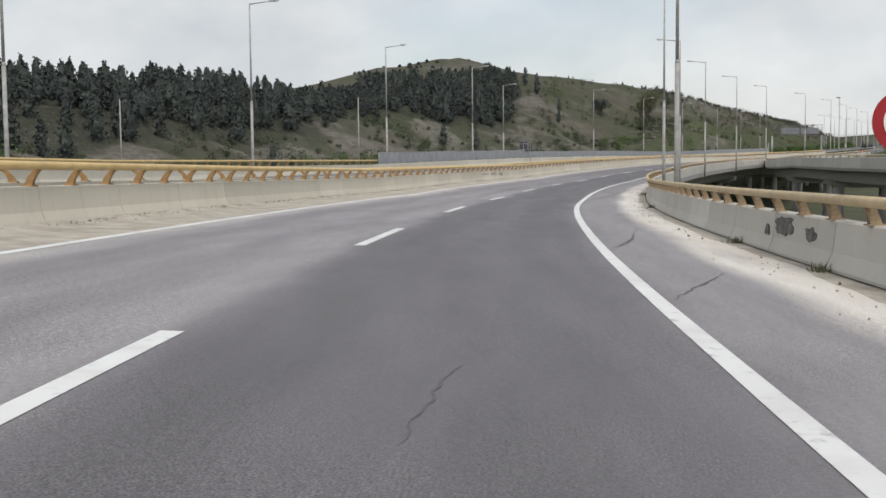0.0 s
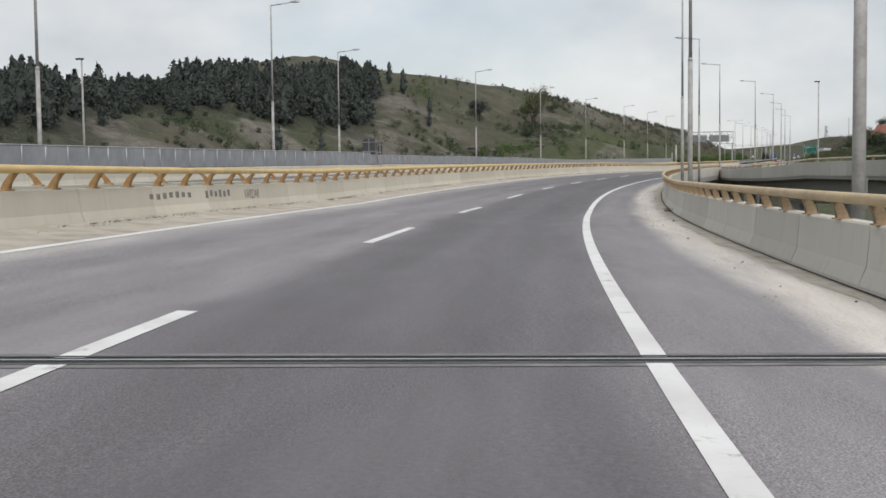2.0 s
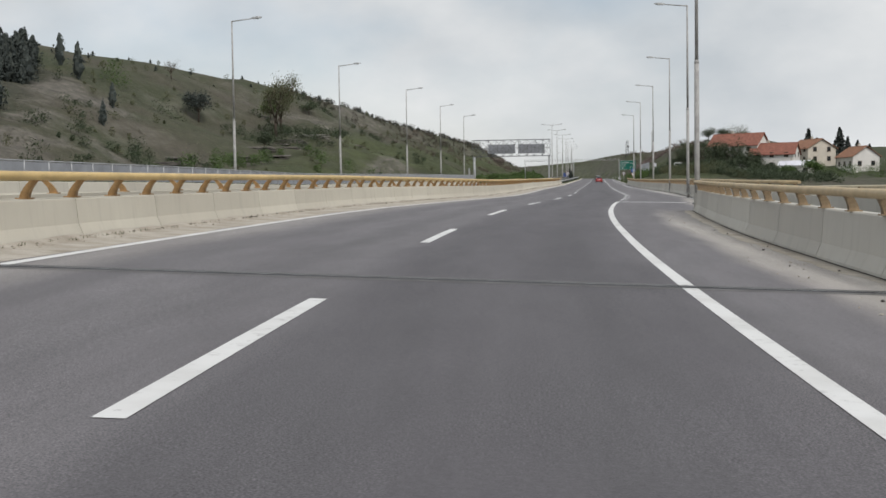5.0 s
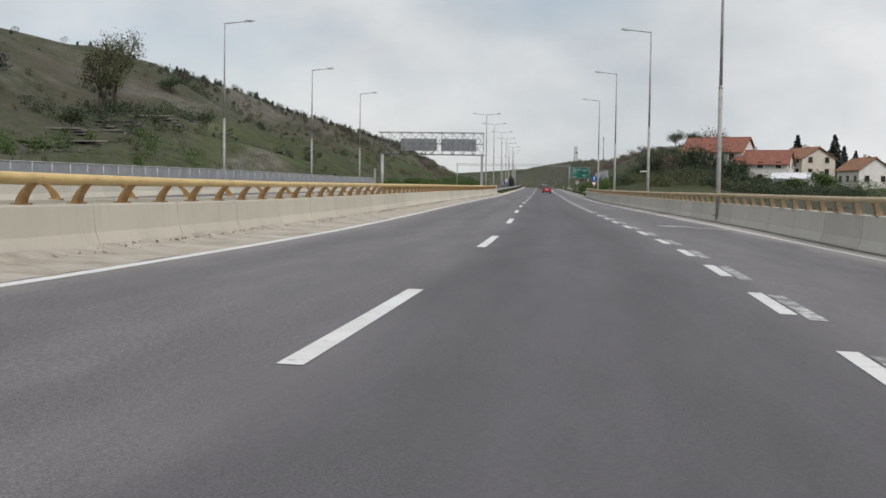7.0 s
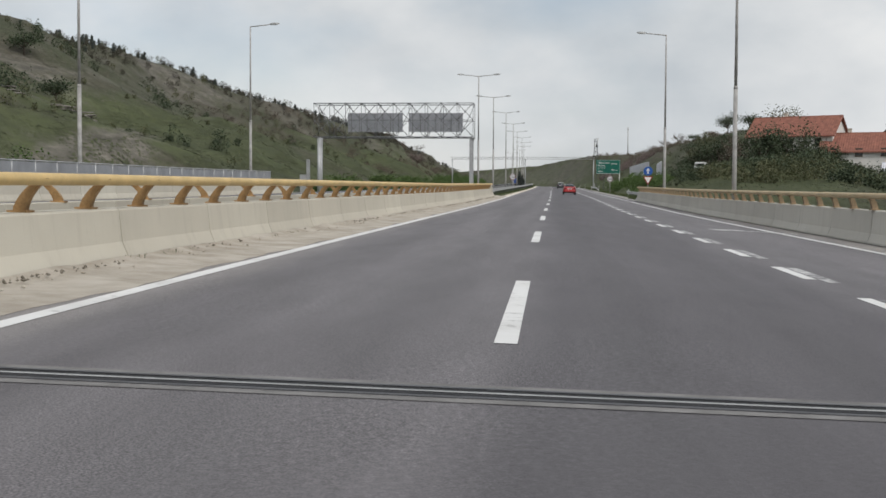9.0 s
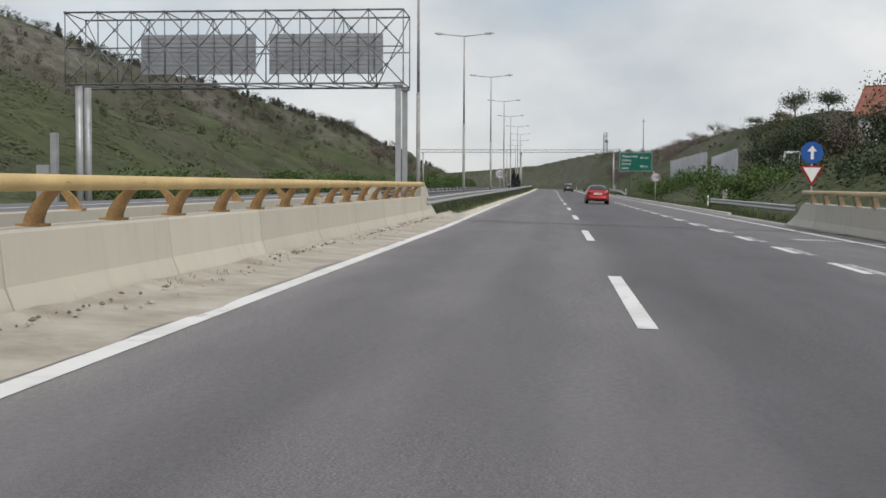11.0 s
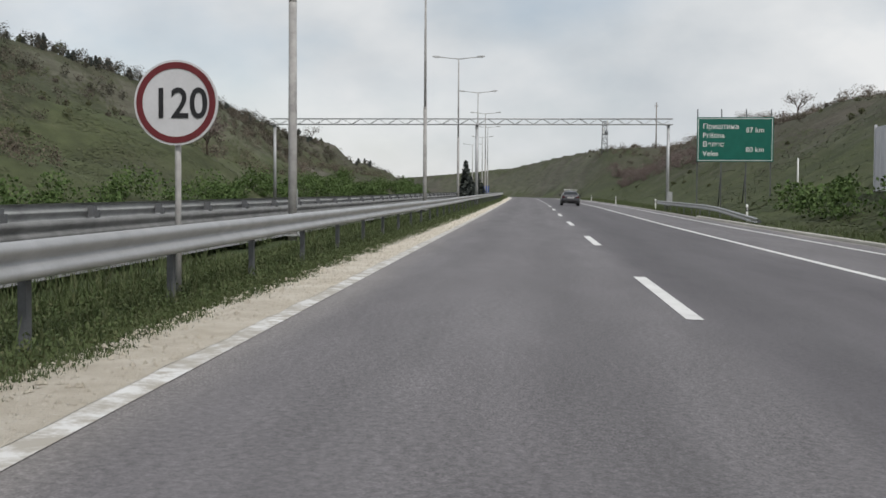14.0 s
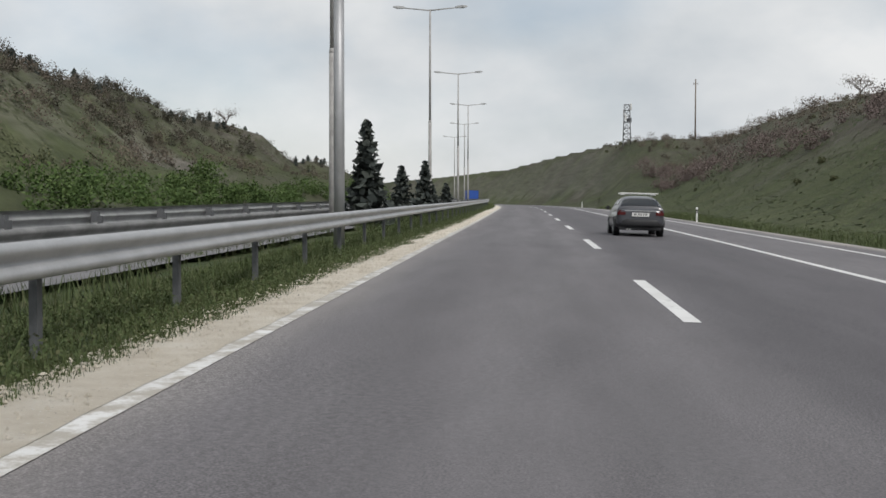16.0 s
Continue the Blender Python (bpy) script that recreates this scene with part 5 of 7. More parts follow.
def arrow_sign(k, d, z):
    """A blue disc with a white arrow over a white yield triangle, on one pole."""
    ob = thing("round_sign", upright(k, d), "blue round arrow sign above a white triangle on one pole", "road sign")
    z = z + fall(k) * d
    bm = bmesh.new()
    bmesh.ops.create_cone(bm, cap_ends=True, segments=36, radius1=0.46, radius2=0.46, depth=0.03, matrix=Matrix.Translation((0, 0, z)) @ Matrix.Rotation(radians(90), 4, "X"))
    disc = part("disc", bm, M_BLUE, ob)
    bm = bmesh.new()
    loft(bm, [[(x, y, z + w) for x, w in ((-0.06, -0.28), (0.06, -0.28), (0.06, 0.05), (0.2, 0.05), (0, 0.3), (-0.2, 0.05), (-0.06, 0.05))] for y in (-0.024, -0.016)])
    part("arrow", bm, M_WHITE, disc, "white arrow")
    bm = bmesh.new()
    loft(bm, [[(x, y, z - 0.55 + w) for x, w in ((-0.5, 0.0), (0.5, 0.0), (0.0, -0.86))] for y in (-0.02, 0.01)])
    tri = part("triangle", bm, M_RED, ob, "red-bordered white triangle")
    bm = bmesh.new()
    loft(bm, [[(x, y, z - 0.62 + w) for x, w in ((-0.36, 0.0), (0.36, 0.0), (0.0, -0.62))] for y in (-0.026, -0.019)])
    part("face", bm, M_WHITE, tri)
    bm = bmesh.new()
    rod(bm, (0, 0.06, -0.8), (0, 0.06, z + 0.3), 0.04, sides=8)
    part("post", bm, M_ZINC, ob)


arrow_sign(23.85, 9.85, 2.75)


def no_entry_round(k, d, z):
    ob = thing("round_sign", upright(k, d), "round red road sign on the parapet post", "road sign")
    bm = bmesh.new()
    bmesh.ops.create_cone(bm, cap_ends=True, segments=40, radius1=0.45, radius2=0.45, depth=0.03, matrix=Matrix.Translation((0, 0, z)) @ Matrix.Rotation(radians(90), 4, "X"))
    disc = part("disc", bm, M_RED, ob)
    bm = bmesh.new()
    bmesh.ops.create_cone(bm, cap_ends=True, segments=40, radius1=0.3, radius2=0.3, depth=0.02, matrix=Matrix.Translation((0, -0.02, z)) @ Matrix.Rotation(radians(90), 4, "X"))
    part("face", bm, M_WHITE, disc, "white centre of the sign")
    bm = bmesh.new()
    rod(bm, (0, 0.06, 0), (0, 0.06, z + 0.3), 0.04, sides=8)
    part("post", bm, M_ZINC, ob)


no_entry_round(0.42, 8.2, 2.25)


# ---- marker posts along the verge ----
def marker(k, d):
    x = place(k, d)
    ob = thing("marker_post", Matrix.Translation((x.x, x.y, max(ground_z(x.x, x.y), x.z) - 0.02)) @ Matrix.Rotation(turn(k), 4, "Z"), "white plastic roadside marker post with a dark band", "marker post", "marker posts")
    bm = bmesh.new()
    loft(bm, [[(-0.06, -0.05, -0.2), (0.06, -0.05, -0.2), (0.05, 0.05, -0.2), (-0.05, 0.05, -0.2)], [(-0.055, -0.045, 0.85), (0.055, -0.045, 0.85), (0.045, 0.045, 0.95), (-0.045, 0.045, 0.95)]])
    part("body", bm, M_WHITE, ob)
    bm = bmesh.new()
    box(bm, 0.118, 0.11, 0.2, 0, -0.003, 0.68)
    part("band", bm, M_BLACK, ob, "black band")
    bm = bmesh.new()
    box(bm, 0.05, 0.012, 0.12, 0, -0.06, 0.68)
    part("reflector", bm, M_WHITE, ob)


for k, d in ((25.8, 10.1), (30.4, 9.4), (32.8, 9.2), (35.15, 8.9), (38.0, 8.9), (41.0, 8.9)):
    marker(k, d)
bm = bmesh.new()
rod(bm, (0, 0, 0), (0, 0, 2.6), 0.05, 0.045, 8)
pole = part("white_stake", bm, M_WHITE)
x, y, g = side(30.9, 13.9)
pole.matrix_world = Matrix.Translation((x, y, g - 0.1))
tagged(pole, "thin white stake in the grass bank", "stake")


# ---- vehicles ----
def car(m, paint, label, estate=False, name="car"):
    """A saloon or estate; +y is ahead, wheels stand on z = 0."""
    ob = thing(name, m, label, "car")
    angles = np.linspace(0, 2 * math.pi, 33)[:-1]

    def bow(v, n):
        return math.copysign(abs(v) ** (2 / n), v)

    # lower body: y, underside, shoulder, half width
    low = [(0.0, 0.56, 0.86, 0.66), (0.02, 0.44, 0.93, 0.755), (0.08, 0.34, 0.97, 0.805), (0.22, 0.28, 0.995, 0.84), (0.5, 0.24, 1.0, 0.86), (1.1, 0.21, 0.985, 0.872), (2.2, 0.20, 0.965, 0.875), (3.2, 0.21, 0.93, 0.868), (3.85, 0.23, 0.86, 0.845), (4.25, 0.27, 0.77, 0.79), (4.42, 0.33, 0.69, 0.70), (4.48, 0.42, 0.62, 0.58)]
    bm = bmesh.new()
    rings = []
    for y, z0, z1, w in low:
        zc, hh = (z0 + z1) / 2, (z1 - z0) / 2
        ring = []
        for a in angles:
            u = bow(math.sin(a), 4.5)
            ring.append((w * bow(math.cos(a), 4.5) * (1 - 0.07 * max(0, u) ** 2), y, zc + hh * u))
        rings.append(ring)
    loft(bm, rings, smooth=True)
    bmesh.ops.recalc_face_normals(bm, faces=bm.faces[:])
    part("body", bm, paint, ob)
    # cabin
    if estate:
        top = [(0.10, 0.98), (0.24, 1.16), (0.42, 1.32), (0.7, 1.40), (1.2, 1.435), (2.2, 1.42), (2.5, 1.36), (2.8, 1.22), (3.25, 0.97)]
        rear, side_y = (0.17, 0.42), (0.75, 1.5)
    else:
        top = [(0.48, 0.97), (0.68, 1.115), (0.9, 1.26), (1.12, 1.37), (1.4, 1.425), (1.9, 1.45), (2.25, 1.415), (2.55, 1.34), (2.85, 1.19), (3.25, 0.97)]
        rear, side_y = (0.58, 1.36), (1.18, 1.75)

    def skin(y, a, out=0.0):
        """A point of the cabin's surface at y and the angle a round it."""
        t = float(np.interp(y, [q[0] for q in top], [q[1] for q in top]))
        u = bow(math.sin(a), 4.6)
        z = 0.88 + (t - 0.88) * u
        w = 0.81 - 0.21 * max(0.0, (z - 0.93)) / 0.5
        return Vector((w * bow(math.cos(a), 4.6) * (1 + out), y, z + out))

    bm = bmesh.new()
    fine = np.linspace(top[0][0], top[-1][0], 26)
    loft(bm, [[skin(y, a) for a in angles] for y in fine], smooth=True)
    bmesh.ops.recalc_face_normals(bm, faces=bm.faces[:])
    part("roof", bm, paint, ob)

    def glass(name, ys, a0, a1, push=(0, 0, 0)):
        b2 = bmesh.new()
        rows = [[skin(y, a, 0.012) + Vector(push) for a in np.linspace(a0, a1, 13)] for y in np.linspace(ys[0], ys[1], 9)]
        back = [[p - Vector(push) * 0.5 - Vector((0.004 * (1 if p.x > 0 else -1), 0, 0.008)) for p in row] for row in rows]
        loft(b2, [a + b[::-1] for a, b in zip(rows, back)], smooth=True)
        bmesh.ops.recalc_face_normals(b2, faces=b2.faces[:])
        return part(name, b2, M_GLASS, ob)

    glass("rear_window", rear, radians(40), radians(140), (0, -0.008, 0))
    glass("windscreen", (2.62, 3.1), radians(38), radians(142), (0, 0.008, 0))
    for a0, a1 in ((6, 38), (142, 174)):
        for ys in (side_y, (1.8, 2.75)):
            glass("side_window", ys, radians(a0), radians(a1))
    for s in (-1, 1):
        bm = bmesh.new()
        box(bm, 0.20, 0.10, 0.14, s * 0.96, 2.62, 1.0, 0.045)
        part("mirror", bm, M_TRIM, ob)
        bm = bmesh.new()
        box(bm, 0.33, 0.2, 0.21, s * 0.64, 0.07, 0.80, 0.05)
        part("tail_lamp", bm, M_TAIL, ob)
        bm = bmesh.new()
        box(bm, 0.012, 2.9, 0.045, s * 0.874, 2.05, 0.62, 0.004)
        part("rubbing_strip", bm, M_TRIM, ob)
        for y in (0.92, 3.54):
            rot = Matrix.Rotation(radians(90), 4, "Y")
            bm = bmesh.new()
            bmesh.ops.create_cone(bm, cap_ends=True, segments=30, radius1=0.35, radius2=0.34, depth=0.03, matrix=Matrix.Translation((s * 0.862, y, 0.33)) @ rot)
            part("wheel_arch", bm, M_TRIM, ob)
            bm = bmesh.new()
            bmesh.ops.create_cone(bm, cap_ends=True, segments=28, radius1=0.31, radius2=0.31, depth=0.21, matrix=Matrix.Translation((s * 0.768, y, 0.31)) @ rot)
            bmesh.ops.bevel(bm, geom=[e for e in bm.edges if len(e.link_faces) == 2 and abs(e.calc_face_angle(0)) > 1], offset=0.03, segments=2, affect="EDGES")
            tyre = part("tyre", bm, M_RUBBER, ob, smooth=True)
            bm = bmesh.new()
            bmesh.ops.create_cone(bm, cap_ends=True, segments=24, radius1=0.19, radius2=0.21, depth=0.03, matrix=Matrix.Translation((s * 0.872, y, 0.31)) @ rot)
            for i in range(6):
                a = i * math.pi / 3
                rod(bm, (s * 0.883, y, 0.31), (s * 0.883, y + math.cos(a) * 0.17, 0.31 + math.sin(a) * 0.17), 0.025, sides=5)
            part("rim", bm, M_ZINC_D, tyre)
    # rear bumper, rounded in plan
    bm = bmesh.new()
    rings = []
    for x in np.linspace(-0.87, 0.87, 21):
        y = -0.055 + 0.32 * abs(x / 0.87) ** 5
        rings.append([(x, y + dy, z) for dy, z in ((0.14, 0.34), (0.02, 0.36), (0.0, 0.42), (0.0, 0.53), (0.03, 0.60), (0.14, 0.62))])
    loft(bm, rings, smooth=True)
    bmesh.ops.recalc_face_normals(bm, faces=bm.faces[:])
    part("bumper", bm, paint if not estate else M_TRIM, ob)
    bm = bmesh.new()
    box(bm, 1.5, 0.12, 0.14, 0, 0.10, 0.29, 0.04)
    part("bumper_skirt", bm, M_TRIM, ob)
    bm = bmesh.new()
    box(bm, 0.60, 0.03, 0.135, 0, -0.012, 0.765, 0.004)
    plate = part("number_plate", bm, M_PLATE, ob, "white number plate")
    bm = bmesh.new()
    for x in (-0.21, -0.165, -0.08, -0.03, 0.02, 0.10, 0.155, 0.205):
        box(bm, 0.028, 0.004, 0.075, x, -0.029, 0.775)
    part("plate_bar", bm, M_TRIM, plate)
    bm = bmesh.new()
    if estate:
        for s in (-1, 1):
            rod(bm, (s * 0.55, 0.6, 1.475), (s * 0.55, 2.2, 1.475), 0.02, sides=6)
        for y in (0.72, 1.9):
            box(bm, 1.32, 0.07, 0.04, 0, y, 1.52, 0.01)
        part("roof_rack", bm, M_PLATE, ob)
        bm = bmesh.new()
        box(bm, 1.1, 0.012, 0.03, 0, -0.002, 0.9, 0.004)
        part("trim_strip", bm, M_ZINC, ob)
    else:
        rings = []
        for x in np.linspace(-0.70, 0.70, 15):
            z = 1.045 - 0.05 * abs(x / 0.7) ** 4
            y = 0.07 + 0.10 * abs(x / 0.7) ** 3
            rings.append([(x, y, z), (x, y + 0.12, z + 0.004), (x, y + 0.12, z + 0.018), (x, y, z + 0.018)])
        loft(bm, rings, smooth=True)
        box(bm, 0.05, 0.07, 0.07, 0, 0.14, 1.015, 0.01)
        part("spoiler", bm, paint, ob)
        bm = bmesh.new()
        rod(bm, (0, 1.5, 1.40), (0, 1.42, 1.47), 0.025, 0.01, 6)
        part("aerial", bm, M_TRIM, ob)
        bm = bmesh.new()
        for x in (-0.075, -0.025, 0.025, 0.075):
            bmesh.ops.create_cone(bm, cap_ends=True, segments=14, radius1=0.034, radius2=0.034, depth=0.012, matrix=Matrix.Translation((x, 0.012, 0.895)) @ Matrix.Rotation(radians(90), 4, "X"))
        part("badge", bm, M_ZINC_D, ob)
    for x in (-0.45, -0.36):
        bm = bmesh.new()
        rod(bm, (x, -0.03, 0.25), (x, 0.3, 0.25), 0.03, sides=10)
        part("exhaust", bm, M_ZINC_D, ob)
    return ob


def on_road(k, d):
    m = stand(k, d, 0.004)
    return m @ Matrix.Rotation(math.atan(fall(k)), 4, "Y")


car(on_road(26.05, 2.5), M_CAR_RED, "red four-door saloon car with a boot spoiler on the asphalt", name="saloon_car")
car(on_road(33.25, 2.1), M_CAR_GREY, "dark grey estate car with a roof rack on the road", True, name="estate_car")


def lorry(m):
    """A tarpaulin lorry seen from behind; +y is ahead."""
    ob = thing("lorry", m, "far blue tarpaulin lorry on the motorway", "lorry")
    bm = bmesh.new()
    box(bm, 2.5, 9.0, 2.75, 0, 4.5, 2.45, 0.05)
    part("cargo_box", bm, M_TARP, ob)
    bm = bmesh.new()
    for x in (-1.22, 1.22):
        box(bm, 0.07, 0.05, 2.7, x, -0.02, 2.42)
    box(bm, 2.5, 0.05, 0.08, 0, -0.02, 3.8)
    part("rear_frame", bm, M_DARKMETAL, ob)
    bm = bmesh.new()
    box(bm, 2.4, 11.5, 0.22, 0, 6.0, 0.95, 0.02)
    box(bm, 2.3, 0.1, 0.16, 0, 0.1, 0.6, 0.02)
    part("chassis", bm, M_DARKMETAL, ob)
    bm = bmesh.new()
    loft(bm, [[(x * (0.9 if y > 11.8 else 1.0), y, zz) for x, zz in ((-1.2, 0.6), (1.2, 0.6), (1.2, 2.0), (1.05, 3.0), (-1.05, 3.0), (-1.2, 2.0))] for y in (9.6, 11.6, 12.0)])
    bmesh.ops.recalc_face_normals(bm, faces=bm.faces[:])
    part("cab", bm, M_CAR_WHITE, ob)
    for s in (-1, 1):
        bm = bmesh.new()
        box(bm, 0.3, 0.06, 0.16, s * 0.95, 0.03, 0.85, 0.02)
        part("tail_lamp", bm, M_TAIL, ob)
        for y in (1.6, 2.9, 10.6):
            bm = bmesh.new()
            bmesh.ops.create_cone(bm, cap_ends=True, segments=24, radius1=0.5, radius2=0.5, depth=0.34, matrix=Matrix.Translation((s * 1.03, y, 0.5)) @ Matrix.Rotation(radians(90), 4, "Y"))
            part("tyre", bm, M_RUBBER, ob)


lorry(on_road(48.0, 2.1))


# ---- houses on the slope ----
def house(k, d, spin, w, l, eaves, ridge_h, wall, roof, label, floor=0.0, windows=(2, 3), over=0.5):
    x, y, g = side(k, d)
    ob = thing("house", Matrix.Translation((x, y, g + floor)) @ Matrix.Rotation(turn(min(k, 36)) + radians(spin), 4, "Z"), label, "house", "hillside houses")
    bm = bmesh.new()
    prof = [(-w / 2, -3.0), (w / 2, -3.0), (w / 2, eaves), (0, ridge_h - 0.12), (-w / 2, eaves)]
    loft(bm, [[(px, yy, pz) for px, pz in prof] for yy in (-l / 2, l / 2)])
    bmesh.ops.recalc_face_normals(bm, faces=bm.faces[:])
    part("wall", bm, wall, ob)
    slope = (ridge_h - eaves) / (w / 2)
    for s in (-1, 1):
        bm = bmesh.new()
        a = (s * (w / 2 + over), eaves - over * slope)
        rings = []
        n = int((l + 2 * over) / 0.2)
        for i in range(n + 1):  # waved tile rows in one sheet
            yy = -l / 2 - over + i * (l + 2 * over) / n
            t = 0.16 + (0.07 if i % 2 else 0.0)
            rings.append([(a[0], yy, a[1] + 0.04), (0, yy, ridge_h + 0.04), (0, yy, ridge_h + 0.04 + t), (a[0], yy, a[1] + 0.04 + t)])
        loft(bm, rings)
        bmesh.ops.recalc_face_normals(bm, faces=bm.faces[:])
        part("roof", bm, roof, ob)
    bm = bmesh.new()
    rod(bm, (0, -l / 2 - over, ridge_h + 0.2), (0, l / 2 + over, ridge_h + 0.2), 0.12, sides=8)
    part("ridge_tile", bm, roof, ob)
    bm = bmesh.new()
    box(bm, 0.6, 0.6, 1.5, w * 0.16, l * 0.18, ridge_h + 0.2, 0.02)
    box(bm, 0.75, 0.75, 0.12, w * 0.16, l * 0.18, ridge_h + 1.0, 0.02)
    part("chimney", bm, M_PLASTER2, ob)

    def window(px, py, pz, ww, hh, axis):
        frame_m = Matrix.Translation((px, py, pz)) @ Matrix.Rotation(radians(90 if axis == "x" else 0), 4, "Z")
        b1 = bmesh.new()
        for s2 in (-1, 1):
            box(b1, 0.08, 0.10, hh, s2 * ww / 2, 0, 0)
            box(b1, ww + 0.08, 0.10, 0.08, 0, 0, s2 * hh / 2)
        box(b1, 0.05, 0.09, hh, 0, 0, 0)
        box(b1, ww + 0.25, 0.22, 0.05, 0, 0, -hh / 2 - 0.06)
        fr = part("window", b1, M_WOOD, ob, "dark framed window")
        fr.matrix_basis = frame_m
        b1 = bmesh.new()
        box(b1, ww - 0.06, 0.04, hh - 0.06, 0, 0, 0)
        part("pane", b1, M_GLASS, fr)

    for storey in range(2 if eaves > 4.5 else 1):
        zc = 1.6 + storey * 2.8
        for i in range(windows[0]):
            px = -w / 2 + w * (i + 0.5) / windows[0]
            for yy in (-l / 2, l / 2):
                window(px, yy, zc, 1.1, 1.3, "y")
        for i in range(windows[1]):
            yy = -l / 2 + l * (i + 0.5) / windows[1]
            for px in (-w / 2, w / 2):
                window(px, yy, zc, 1.1, 1.3, "x")
    return ob


def house_at(k, d, top, spin, w, l, body, roof_rise, wall, roof, label, **more):
    """top: height of the ridge above the axis level at k."""
    x, y, g = side(k, d)
    ridge_h = body + roof_rise
    return house(k, d, spin, w, l, body, ridge_h, wall, roof, label, floor=float(rise(k)) + top - ridge_h - g, **more)


house_at(29.0, 43.0, 13.0, 62, 9.5, 14.5, 5.6, 3.3, M_PLASTER, M_TILE, "white two-storey house with a red tiled gable roof")
house_at(28.6, 52.2, 9.9, 70, 9.0, 12.0, 4.6, 3.0, M_PLASTER, M_TILE, "white house extension with a low red tiled roof")
house_at(29.6, 65.2, 11.2, 20, 9.0, 12.0, 4.7, 2.6, M_PLASTER2, M_TILE2, "cream house with a brown tiled roof")
house_at(27.5, 55.0, 4.6, 72, 5.0, 8.0, 3.0, 1.0, M_PLASTER, M_SHEET, "small white outbuilding with a grey roof")
house_at(28.9, 76.0, 8.6, 15, 8.0, 10.0, 3.6, 2.7, M_PLASTER, M_TILE2, "low house with a dark brown gable roof")
house_at(28.3, 88.0, 7.4, 10, 9.0, 11.0, 3.8, 2.6, M_PLASTER2, M_SHEET, "low house with a grey roof")


# ---- sheet fence, van, antenna and poles on the right slope ----
def sheet_fence(k0, d0, k1, d1, h, n, label, h1=None):
    x0, y0, g0 = side(k0, d0)
    x1, y1, g1 = side(k1, d1)
    ob = thing("sheet_fence", Matrix(), label, "fence", "sheet fences")
    for i in range(n):
        f, q = i / n, (i + 1) / n
        bm = bmesh.new()
        rings = []
        m = 13
        for j in range(m):
            t = f + (q - f) * j / (m - 1)
            px, py = x0 + (x1 - x0) * t, y0 + (y1 - y0) * t
            g = ground_z(px, py)
            off = 0.035 * (1 if j % 2 else -1)
            nx, ny = (y1 - y0), -(x1 - x0)
            ln = math.hypot(nx, ny)
            px, py = px + nx / ln * off, py + ny / ln * off
            zt = float(rise(k0 + (k1 - k0) * t)) + h + ((h1 or h) - h) * t
            rings.append([(px, py, g - 0.6), (px + nx / ln * 0.02, py + ny / ln * 0.02, g - 0.6), (px + nx / ln * 0.02, py + ny / ln * 0.02, zt), (px, py, zt)])
        loft(bm, rings)
        part("sheet", bm, M_SHEET, ob)
        bm = bmesh.new()
        px, py = x0 + (x1 - x0) * f, y0 + (y1 - y0) * f
        g = ground_z(px, py)
        zt = float(rise(k0 + (k1 - k0) * f)) + h + ((h1 or h) - h) * f + 0.12
        box(bm, 0.12, 0.12, zt - g + 0.5, px, py, (zt + g - 0.5) / 2)
        part("post", bm, M_SHEET, ob)
    return ob


sheet_fence(30.32, 15.4, 28.95, 17.2, 4.65, 7, "tall grey corrugated sheet fence on the bank", 5.3)
sheet_fence(29.9, 20.0, 27.8, 17.6, 5.0, 10, "grey corrugated sheet fence with a pale cap on the bank")


M_STONE = simple("pale_limestone", (0.52, 0.50, 0.46), 0.95, 0, 0.35, 0.9, 5, 0.8)


def boulder(k, d, sx, sy, sz, seed):
    x, y, g = side(k, d)
    bm = bmesh.new()
    bmesh.ops.create_icosphere(bm, subdivisions=4, radius=1.0)
    for v in bm.verts:
        q = v.co * 1.6 + Vector((seed, 0, 0))
        v.co *= 1 + 0.28 * noise.fractal(q, 0.9, 2.0, 4)
        v.co = Vector((v.co.x * sx, v.co.y * sy, v.co.z * sz))
    ob = part("boulder", bm, M_STONE, smooth=True)
    ob.matrix_world = Matrix.Translation((x, y, max(g, place(k, d).z) + sz * 0.55))
    tagged(ob, "pale limestone boulder beside a bush in the verge", "boulder")


boulder(26.15, 12.4, 0.45, 0.4, 0.6, 3.0)


